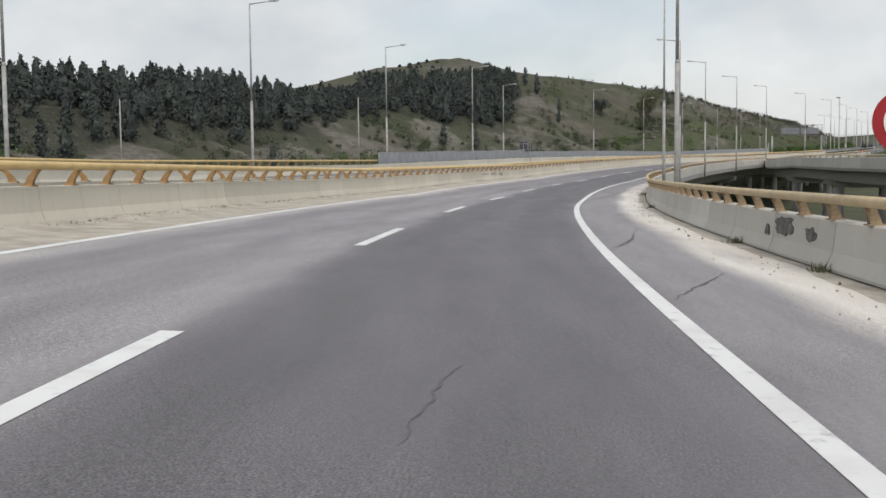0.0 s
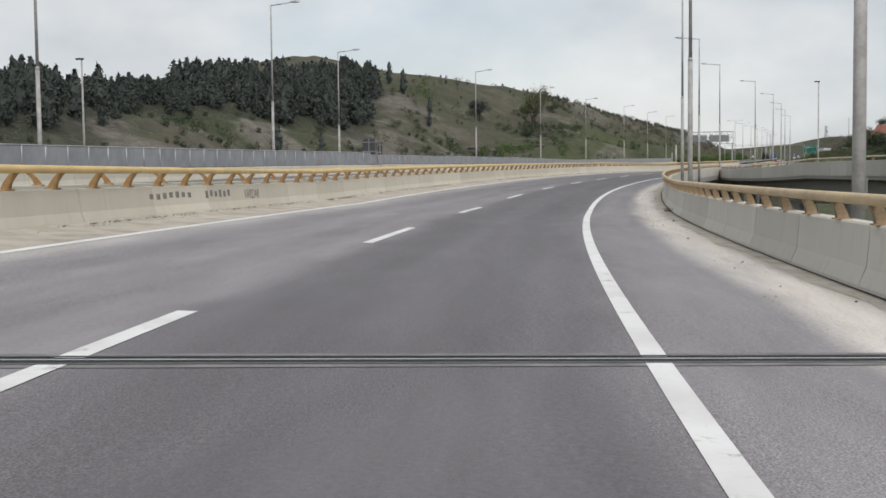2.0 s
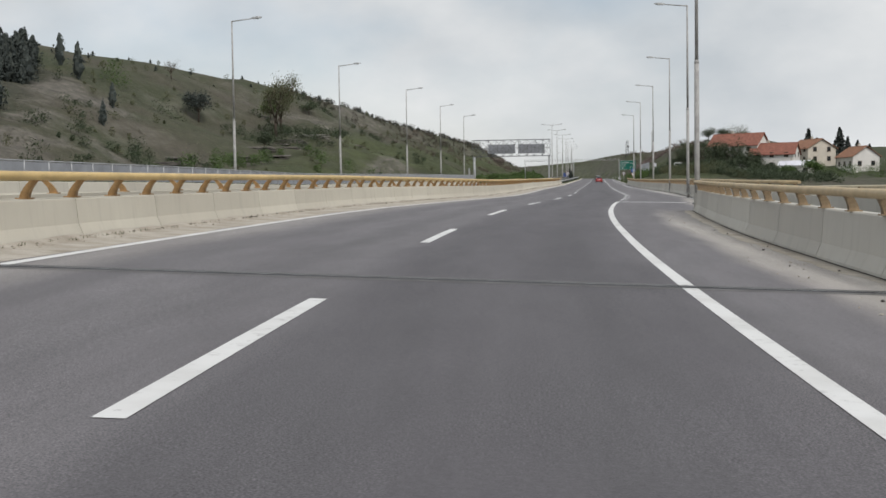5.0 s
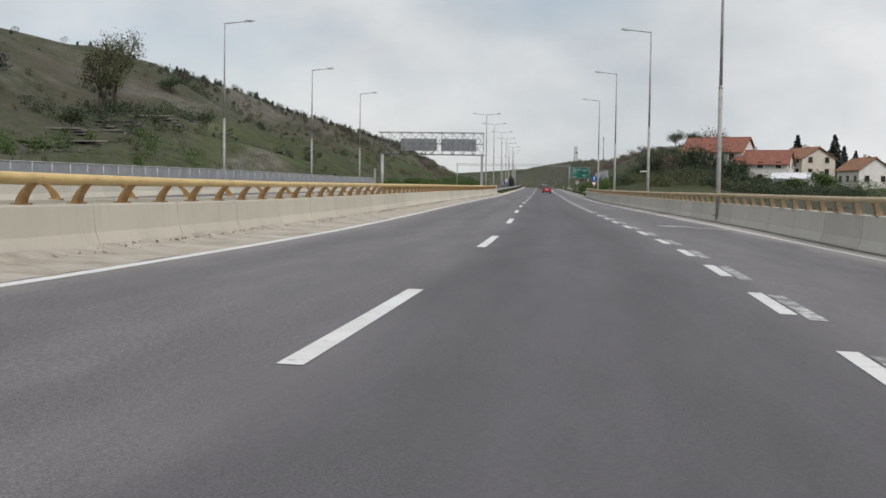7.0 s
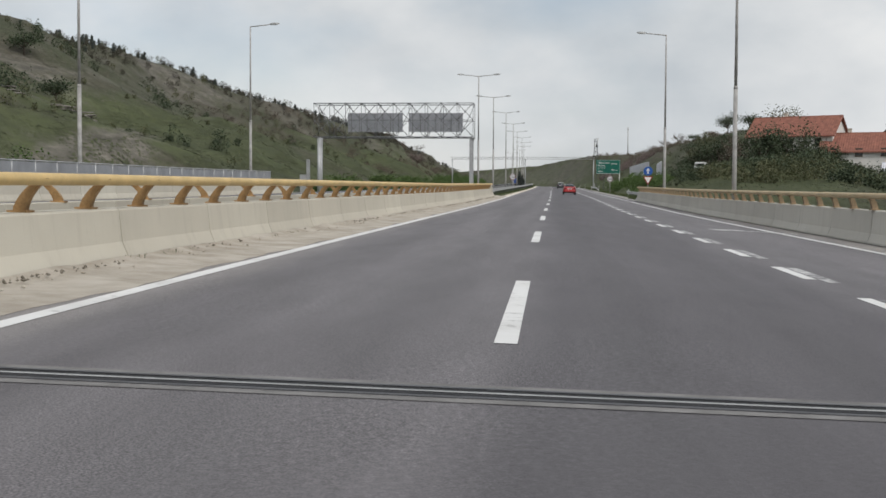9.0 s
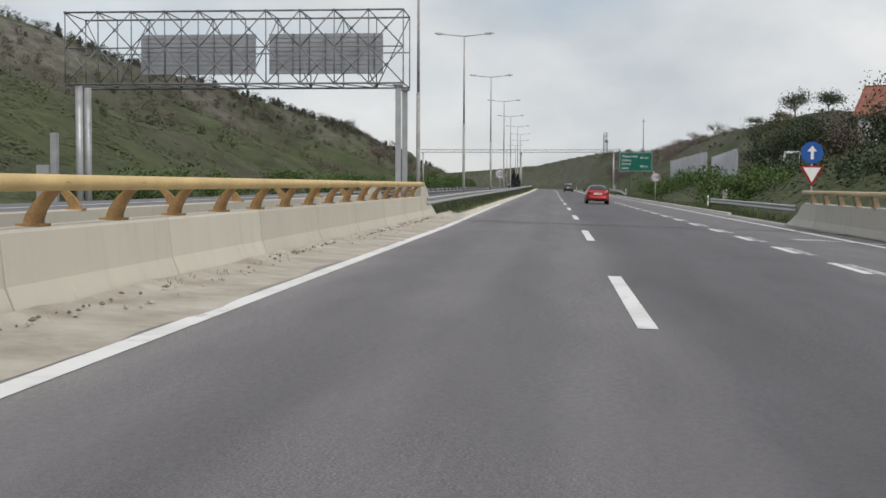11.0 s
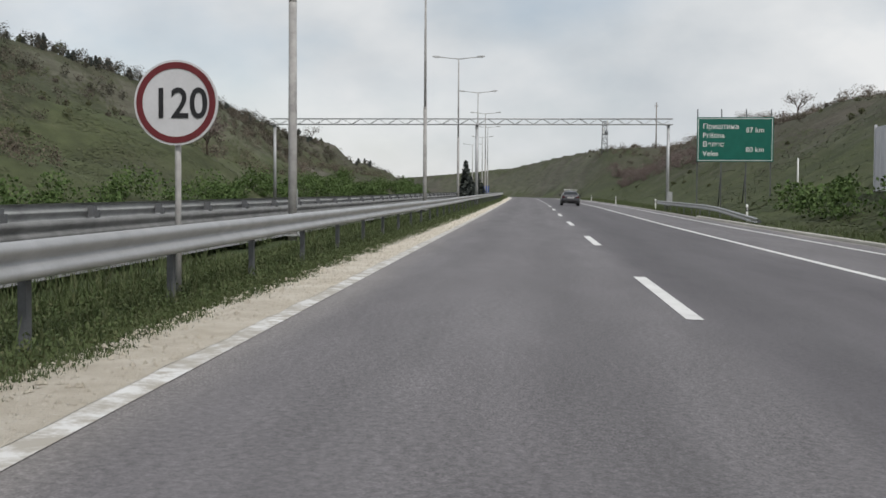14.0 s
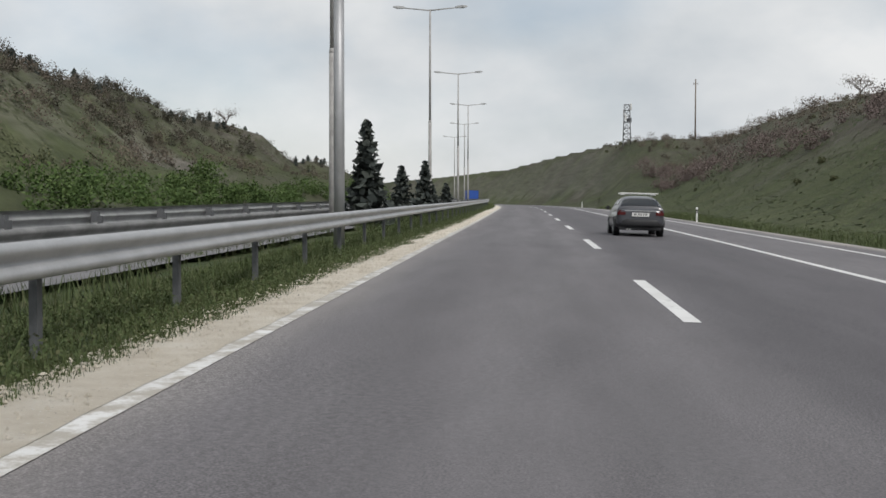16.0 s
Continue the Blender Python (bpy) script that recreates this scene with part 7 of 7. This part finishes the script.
tree_at(24.6, -58, 3.6, 3.4, M_DARKLEAF, "dark rounded bush on the bare upper slope", leaf=0.3, per=500, seed=73)
tree_at(25.6, -70, 3.8, 3.6, M_DARKLEAF, "dark rounded bush on the bare upper slope", leaf=0.3, per=500, seed=74)
tree_at(35.6, -45, 3.6, 1.8, M_TWIG, "bare twiggy tree on the skyline", leaf=0.16, per=180, seed=17)
tree_at(41.0, -47, 3.8, 2.0, M_TWIG, "bare twiggy tree on the far skyline", leaf=0.16, per=160, seed=22)
tree_at(33.3, -33, 4.6, 2.6, M_BLOSSOM, "pale blossoming tree beside the far carriageway", leaf=0.22, per=500, seed=18)
tree_at(36.6, 36.5, 4.6, 2.4, M_TWIG, "bare twiggy tree on the grassy ridge", leaf=0.18, per=260, seed=19)
tree_at(38.6, 36.0, 3.6, 2.4, M_TWIG, "bare twiggy tree on the crest of the bank", leaf=0.16, per=240, seed=120)
tree_at(39.3, 33.6, 3.0, 2.2, M_TWIG, "bare twiggy tree on the crest of the bank", leaf=0.16, per=240, seed=121)
tree_at(37.4, 35.0, 3.4, 2.2, M_TWIG, "low bare tree on the grassy ridge", leaf=0.18, per=220, seed=20)
for i, (k, d, top, w) in enumerate(((28.0, 33.4, 11.5, 3.2), (28.05, 38.4, 11.8, 3.6), (28.2, 42.3, 8.2, 2.6), (28.4, 46.4, 8.4, 2.4), (27.9, 45.0, 5.0, 2.4), (27.8, 49.0, 4.4, 2.2))):
    top_tree(k, d, top, w, M_DARKLEAF, "dark dense tree in front of the white house", leaf=0.4, per=900, seed=90 + i, dense=1.15)
for i, (k, d, top, w) in enumerate(((30.5, 27.3, 10.9, 2.4), (30.5, 33.2, 11.8, 2.6), (31.5, 30.4, 12.0, 2.2), (30.0, 28.5, 9.8, 2.0))):
    top_tree(k, d, top, w, M_DARKLEAF, "dark twiggy tree on the brow of the bank", leaf=0.17, per=420, seed=110 + i)
for i, (k, d, h) in enumerate(((31, 68.6, 11.3), (31, 71.2, 8.6), (31, 78.1, 12.0), (31, 80.6, 9.2), (31, 83.6, 8.2), (31.2, 88, 7.4))):
    conifer_at(k, d, h, h * 0.33, "dark spruce behind the houses", 30 + i)
for i, (k, d, h, w) in enumerate(((33.45, -8.0, 4.2, 1.0), (33.9, -8.6, 2.3, 1.2), (34.3, -8.2, 2.9, 1.1), (34.9, -7.9, 3.5, 0.9), (35.6, -8.5, 2.2, 1.2), (36.3, -8.2, 2.4, 1.1))):
    p = place(k, d)
    conifer(p.x, p.y, p.z - 0.2, h, w, "dark spruce in the grassy central reserve", 50 + i)

# blossom and twig thickets, scrub, roadside bushes
scatter("blossom_thicket", spots_in(110, 35.0, 42.0, 17, 31, 1.0, 2.2, 0.8, lambda k, d, r: abs(d - (17.0 + (42 - k) * 1.3)) < 2.6 + 1.5 * noise.noise((k * 0.9, 0, 3)), 31), bush_cards, M_BLOSSOM, "pale pink blossoming thicket across the slope", "bushes", 0.13, 260)
scatter("twig_thicket", spots_in(190, 33.5, 45, 19, 46, 0.7, 1.7, 0.9, lambda k, d, r: d > 17.5 + (42 - k) * 1.4 and noise.noise((k * 0.7, d * 0.1, 8)) > -0.1, 32) + spots_in(230, 24, 42, -62, -32, 0.9, 2.2, 0.7, lambda k, d, r: k > 31 and noise.noise((k * 0.6, d * 0.08, 2)) > -0.05, 33), bush_cards, M_TWIG, "bare brownish thicket on the slopes", "bushes", 0.12, 170)
scatter("roadside_bushes", spots_in(230, 24.6, 43, -28.5, -24.2, 0.9, 2.4, 0.8, lambda k, d, r: noise.noise((k * 0.9, 0, 1)) > (-0.5 if k > 29 else -0.02), 34) + spots_in(60, 9, 22.4, -64, -40, 1.4, 3.2, 0.75, lambda k, d, r: noise.noise((k * 0.9, d * 0.05, 11)) > 0.12, 45) + spots_in(22, 25.9, 26.9, 58, 84, 2.2, 4.2, 0.9, None, 46) + spots_in(16, 19.2, 21.0, -66, -57, 1.6, 3.0, 0.8, None, 44) + [(*side(k, d), h, w) for k, d, h, w in ((21.9, -94, 4.4, 3.6), (21.7, -91, 3.2, 3.0), (22.2, -96, 3.0, 2.6))] + spots_in(46, 25.6, 31.0, 11.4, 15.5, 0.8, 2.0, 0.9, lambda k, d, r: noise.noise((k * 1.4, 0, 6)) > -0.12, 35) + spots_in(40, -3, 5, -60, -40, 3, 5.5, 0.6, None, 36), bush_cards, M_LEAF, "fresh green bushes along the roadside", "bushes", 0.16, 300)
scatter("olive_bushes", spots_in(170, 23.3, 25.2, 16.5, 34, 0.8, 1.7, 1.0, lambda k, d, r: d > 16.5 + abs(k - 24.2), 51), bush_cards, M_SCRUB, "olive brush covering the bank behind the wall", "bushes", 0.15, 200)
scatter("dark_bushes", spots_in(260, 6, 20, -96, -52, 0.7, 2.4, 0.9, lambda k, d, r: d > float(np.interp(k, WOOD_K, WOOD_D)) - 2 and noise.noise((k * 1.1, d * 0.11, 15)) > -0.1, 53) + spots_in(170, 23.2, 25.0, 25, 52, 1.0, 2.2, 1.0, None, 52) + spots_in(110, 26.4, 28.3, 28.5, 50, 1.8, 4.2, 0.8, None, 47) + spots_in(150, 24.6, 26.6, 22, 52, 1.0, 2.2, 1.0, lambda k, d, r: d > 22 + (26.6 - k) * 3, 50) + spots_in(50, 24.2, 27.0, 13, 24, 1.0, 2.0, 0.9, lambda k, d, r: d > 14 + (k - 24.2), 49) + [(*side(k, d), h, w) for k, d, h, w in ((21.5, -81, 3.4, 3.2), (21.7, -79, 2.8, 2.6), (21.2, -104, 3.2, 1.8), (20.9, -97, 2.4, 1.6), (22.4, -72, 2.6, 2.4), (23.0, -60, 3.0, 3.0))] + spots_in(40, 22.2, 24.2, -70, -54, 1.2, 3.0, 1.0, None, 48) + spots_in(70, 23.5, 31, 19, 32, 1.0, 2.6, 0.75, lambda k, d, r: not (28.5 < k < 30.6 and d < 23) and not (25.6 < k < 28.6 and 18 < d < 27), 37) + spots_in(230, 3, 30, -80, -40, 0.8, 2.4, 0.7, lambda k, d, r: noise.noise((k * 0.8, d * 0.09, 5)) > (0.02 if k < 20 else 0.16), 38), bush_cards, M_DARKLEAF, "dark bushes dotted over the banks", "bushes", 0.17, 190)
def crest_spots(n, seed):
    r = np.random.default_rng(seed)
    got = []
    for k, u in zip(r.uniform(27.5, 41, n), r.uniform(0.76, 1.0, n)):
        x, y, g = side(k, -u * float(np.interp(k, CREST_K, CREST_D)))
        h = r.uniform(0.8, 1.9)
        got.append((x, y, g - 0.1, h, h * 0.6))
    return got


scatter("dark_brush", crest_spots(480, 43), bush_cards, M_DARKBRUSH, "dark leafless brush along the upper hillside", "brush", 0.14, 130)
scatter("bare_brush", spots_in(460, 24.5, 45, -66, -31, 0.5, 1.6, 0.8, lambda k, d, r: k > 28 and -d > 31 + 0.8 * (45 - k), 41) + spots_in(260, 34, 47, 16, 50, 0.4, 1.0, 0.9, lambda k, d, r: d > 18 + (42 - k) * 1.2, 42), bush_cards, M_BRUSH, "grey-brown leafless brush covering the slopes", "brush", 0.13, 120)
scatter("hill_scrub", spots_in(430, 2, 44, -105, -34, 0.6, 1.9, 0.55, lambda k, d, r: noise.noise((k * 1.1, d * 0.12, 9)) > -0.1, 39) + spots_in(130, 31, 52, 15, 60, 0.3, 0.8, 0.7, None, 40), bush_cards, M_SCRUB, "low olive scrub over the hillsides", "scrub", 0.15, 130)


def blades(name, spots, label, h0, h1, per=3, material=None, seed=3):
    """Grass blades as slim bent quads; spots: x, y, z."""
    r = np.random.default_rng(seed)
    s = np.repeat(np.array(spots), per, axis=0)
    n = len(s)
    s[:, :2] += r.normal(0, 0.06, (n, 2))
    h = r.uniform(h0, h1, n)
    a = r.uniform(0, 2 * math.pi, n)
    lean = r.uniform(0.1, 0.9, n) * h
    wd = r.uniform(0.004, 0.010, n) * (0.8 + h)
    side_v = np.stack([np.cos(a), np.sin(a), np.zeros(n)], 1) * wd[:, None]
    out = np.stack([-np.sin(a), np.cos(a), np.zeros(n)], 1) * lean[:, None]
    up = np.stack([np.zeros(n), np.zeros(n), h], 1)
    quad = np.stack([s - side_v, s + side_v, s + side_v * 0.25 + out + up, s - side_v * 0.25 + out + up], 1)
    return tagged(new(name, quads_mesh(name, quad.reshape(-1, 3), material or M_GRASS)), label, "grass", kind="stuff")


def road_spots(n, k0, k1, lo, hi, z=-0.08, seed=0, bias=None):
    """Places spread between two offsets along the road."""
    r = np.random.default_rng(seed)
    got = []
    ks = r.uniform(k0, k1, n)
    us = r.uniform(0, 1, n)
    for k, u in zip(ks, us):
        a = lo(k) if callable(lo) else lo
        b = hi(k) if callable(hi) else hi
        if bias and noise.noise((k * 3.0, u * 3.0, seed)) < bias:
            continue
        p = place(k, a + (b - a) * u, z)
        got.append((p.x, p.y, p.z))
    return got


def sand_rim(k):
    return along(k, LEFT_LINE) - along(k, [(24, 0.78), (27.5, 0.78), (29.5, 0.68), (60, 0.68)]) + 0.2 * noise.noise((k * 9, 3, 0)) + 0.12 * noise.noise((k * 31, 8, 0))


blades("verge_grass", road_spots(52000, 23.75, 37, -7.2, lambda k: sand_rim(k) - 0.22, seed=1), "thick uneven grass of the central reserve", 0.04, 0.15, 4)
blades("verge_edge_grass", road_spots(26000, 23.75, 35, lambda k: sand_rim(k) - 0.34, lambda k: sand_rim(k) + 0.05, -0.01, seed=6), "short grass fringe at the gravel", 0.015, 0.055, 4, seed=14)


def low_leaves(name, spots, label, size, top, material, seed, flat=False):
    """Small flat leaves close to the ground."""
    r = np.random.default_rng(seed)
    c = np.array(spots)
    c[:, 2] += r.uniform(0, 1, len(c)) ** 1.6 * top
    sizes = r.uniform(0.5, 1.2, len(c)) * size
    me = quads_mesh(name, mat_cards(c, sizes, seed) if flat else cards(c, sizes, 0.45, seed), material)
    return tagged(new(name, me), label, "grass", kind="stuff")


low_leaves("verge_clover", road_spots(150000, 23.75, 36, -6.7, lambda k: sand_rim(k) - 0.05, -0.03, 7), "low clover and leafy weeds in the verge", 0.02, 0.15, M_GRASS, 15)
blades("tall_weeds", road_spots(18000, 23.8, 37, -9.4, -5.6, seed=2, bias=-0.1), "tall weeds along the guard rail", 0.08, 0.34, 4, seed=8)
blades("far_verge_grass", road_spots(9000, 37, 47, -9.7, sand_rim, seed=3), "grass of the central reserve", 0.2, 0.5, 3, seed=9)
blades("bank_grass", road_spots(26000, 23.8, 40, 8.95, 12.5, seed=4), "rough grass along the roadside bank", 0.12, 0.45, 3, seed=10)
blades("wall_weeds", road_spots(2600, -2, 23.6, lambda k: along(k, LEFT_WALL) + 0.05, lambda k: along(k, LEFT_WALL) + 0.34, 0.05, 5, 0.22), "dry weeds rooted at the foot of the wall", 0.015, 0.07, 6, M_SCRUB, 11)


def clump_spots(k, d, n, r0, seed):
    r = np.random.default_rng(seed)
    return [tuple(place(k + a / STEP, d + b, 0.01)) for a, b in r.normal(0, r0, (n, 2))]


for i, (k, d) in enumerate(((0.50, 7.45), (0.92, 7.42), (2.4, 7.44), (3.7, 7.45), (6.1, 7.46), (8.9, 7.45))):
    blades("wall_weed", clump_spots(k, d, 26, 0.09, 130 + i), "dark dry weed at the foot of the outer wall", 0.04, 0.17, 4, M_SCRUB, 140 + i)


def slope_spots(n, k0, k1, d0, d1, seed, keep=None):
    r = np.random.default_rng(seed)
    got = []
    for k, d in zip(r.uniform(k0, k1, n), r.uniform(d0, d1, n)):
        if keep is None or keep(k, d):
            x, y, g = side(k, d)
            got.append((x, y, g))
    return got


low_leaves("bank_tussocks", slope_spots(46000, 31.4, 44, 9.6, 26, 71) + slope_spots(16000, 24, 31.4, 9.2, 16, 72), "rough green grass on the roadside bank", 0.12, 0.06, M_GRASS, 16, True)
low_leaves("far_bank_tussocks", slope_spots(60000, 23.5, 44, -38, -23, 73), "rough green grass below the hill", 0.13, 0.06, M_HILLGRASS, 17, True)
def green_slope(k, d):
    """The fresh grass of the lower hillside, ragged at its upper edge."""
    return k > 19 and d > -60 + 0.8 * max(k - 24, 0) + 9 * noise.noise((k * 0.7, d * 0.08, 21))


low_leaves("hill_tussocks", slope_spots(130000, 5, 45, -106, -36, 74, lambda k, d: noise.noise((k * 1.2, d * 0.1, 12)) > -0.25 and not green_slope(k, d)), "dry rough tussocks over the hillside", 0.22, 0.07, M_TURF, 18, True)
low_leaves("hill_grass", slope_spots(110000, 19, 45, -66, -34, 76, green_slope), "fresh green grass over the lower hillside", 0.2, 0.06, M_HILLGRASS, 20, True)
low_leaves("bank_grass_mat", slope_spots(46000, 20, 31.4, 11.5, 46, 77), "rough green grass below the houses", 0.18, 0.06, M_HILLGRASS, 21, True)
low_leaves("ridge_tussocks", slope_spots(40000, 32, 48, 18, 62, 75) + slope_spots(30000, 41, 54, -30, 22, 78), "dry rough tussocks on the ridge", 0.18, 0.06, M_TURF, 19, True)


# ---- small marks and litter on the road ----
def crack(points, width, label):
    """A thin dark line over the asphalt; points: k, d."""
    verts, faces = [], []
    ks = np.linspace(0, 1, 40)
    src = np.linspace(0, 1, len(points))
    for i, t in enumerate(ks):
        k = float(np.interp(t, src, [p[0] for p in points]))
        d = float(np.interp(t, src, [p[1] for p in points])) + 0.05 * noise.noise((t * 9, points[0][0], 0))
        w = width * (0.6 + 0.6 * noise.noise((t * 14, points[0][1], 4))) * math.sin(math.pi * (0.08 + 0.84 * t))
        for s in (-1, 1):
            verts.append(place(k, d + s * w, 0.005))
        if i:
            a = 2 * i
            faces.append((a - 2, a - 1, a + 1, a))
    me = raw("crack", verts, faces)
    me.materials.append(M_MARK)
    tagged(new("crack", me), label, "road crack", kind="structure")


M_DIRT = simple("grey_brown_dirt", (0.17, 0.15, 0.12), 0.95, 0, 0.35, 8, 40)
M_MARK = simple("dark_road_mark", (0.115, 0.110, 0.112), 0.8, 0, 0.2, 5, 40)
# skid marks on the shoulder are drawn the same way as cracks
for pts, w in (
    ([(-0.20, 2.15), (-0.14, 2.22), (-0.10, 2.28), (-0.06, 2.37)], 0.018),
    ([(0.22, 4.56), (0.31, 5.04), (0.45, 5.83)], 0.035),
    ([(0.73, 4.32), (0.77, 4.74), (0.92, 5.16), (1.24, 5.77)], 0.035),
    ([(3.75, 6.0), (3.45, 5.45), (3.11, 4.75), (2.9, 4.4)], 0.12),
    ([(1.03, 5.39), (0.92, 5.22), (0.82, 4.95), (0.74, 4.58)], 0.03),
):
    crack(pts, w, "thin dark crack-like mark across the asphalt")


def pebbles(name, spots, size, material, label, seed=0):
    r = np.random.default_rng(seed)
    base = np.array([(1, 0, 0), (0, 1, 0), (-1, 0, 0), (0, -1, 0), (0, 0, 0.8), (0, 0, -0.4)])
    tri = [(0, 1, 4), (1, 2, 4), (2, 3, 4), (3, 0, 4), (1, 0, 5), (2, 1, 5), (3, 2, 5), (0, 3, 5)]
    verts, faces = [], []
    for p in spots:
        s = size * r.uniform(0.4, 1.3)
        sc = s * r.uniform(0.6, 1.3, 3)
        a = r.uniform(0, 6.28)
        ca, sa = math.cos(a), math.sin(a)
        o = len(verts)
        for b in base * sc:
            verts.append((p[0] + b[0] * ca - b[1] * sa, p[1] + b[0] * sa + b[1] * ca, p[2] + b[2]))
        faces += [tuple(o + i for i in f) for f in tri]
    me = raw(name, verts, faces)
    me.materials.append(material)
    return tagged(new(name, me), label, "gravel", kind="stuff")


pebbles("loose_gravel", road_spots(9000, 23.7, 36, lambda k: along(k, LEFT_LINE) - 0.95, lambda k: along(k, LEFT_LINE) - 0.12, 0.012, 21), 0.024, M_GRAVEL, "loose pale gravel beside the edge line", 1)
pebbles("loose_grit", road_spots(600, -1, 12.2, lambda k: along(k, RIGHT_WALL) - 1.5, lambda k: along(k, RIGHT_WALL) - 0.05, 0.008, 22), 0.022, M_SAND, "loose grit along the outer wall", 2)
pebbles("wall_rubble", road_spots(1600, -1, 23.5, lambda k: along(k, LEFT_WALL) + 0.03, lambda k: along(k, LEFT_WALL) + 0.7, 0.05, 23), 0.028, M_SAND, "crumbs of concrete and sand at the wall's foot", 3)
pebbles("wall_dirt", road_spots(5200, -1, 23.4, lambda k: along(k, LEFT_WALL) + 0.06, lambda k: along(k, LEFT_WALL) + 0.36, 0.07, 25, 0.1), 0.03, M_DIRT, "dark clods and dead weeds at the wall's foot", 5)
pebbles("dark_litter", road_spots(70, 0, 12.2, lambda k: along(k, RIGHT_WALL) - 1.1, lambda k: along(k, RIGHT_WALL) - 0.1, 0.012, 24), 0.035, M_LITTER_SHADE, "dark scraps and twigs on the dusty shoulder", 4)


# ---- rock ledges on the hillside ----
M_ROCK = simple("grey_layered_rock", (0.20, 0.185, 0.165), 0.95, 0, 0.35, 0.9, 6, 0.8)


def rock_ledge(k, d, length, layers, seed):
    """Thin beds of rock that stick out of the slope, one above the other."""
    r = np.random.default_rng(seed)
    x, y, g = side(k, d)
    ob = thing("rock_ledge", Matrix.Translation((x, y, g)) @ Matrix.Rotation(turn(min(k, 36)) + r.normal(0, 0.12), 4, "Z"), "grey layered rock ledge sticking out of the slope", "rock", "rock ledges")
    z = -0.5
    for j in range(layers):
        thick = r.uniform(0.12, 0.34)
        n = 27
        rings = []
        y0, y1 = -length / 2 * r.uniform(0.5, 1.0), length / 2 * r.uniform(0.5, 1.0)
        for i in range(n):
            t = i / (n - 1)
            yy = y0 + (y1 - y0) * t
            swell = math.sin(math.pi * (0.06 + 0.88 * t)) ** 0.6
            front = (0.55 - 0.6 * j + 0.8 * noise.noise((yy * 0.45, seed, j)) + 0.55 * noise.noise((yy * 1.9, seed, j + 7))) * swell
            th = thick * (0.45 + 0.55 * swell)
            wob = 0.25 * noise.noise((yy * 0.25, seed + 3, 0))
            rings.append([(-3.5 - j, yy, z + wob), (front, yy, z + wob), (front + 0.12, yy, z + wob + th * 0.5), (front - 0.15, yy, z + wob + th), (-3.5 - j, yy, z + wob + th)])
        bm = bmesh.new()
        loft(bm, rings)
        bmesh.ops.recalc_face_normals(bm, faces=bm.faces[:])
        part("rock_bed", bm, M_ROCK, ob)
        z += thick + r.uniform(0.02, 0.22)
    return ob


r1 = np.random.default_rng(77)
for i, k in enumerate(np.concatenate([np.arange(19.6, 21.8, 0.42), np.arange(21.9, 24.2, 0.3)])):
    d = float(np.interp(k, ROCK_K, ROCK_D)) + r1.normal(0, 2.2)
    rock_ledge(float(k), d, r1.uniform(3.5, 8), int(r1.integers(3, 6)), 200 + i)
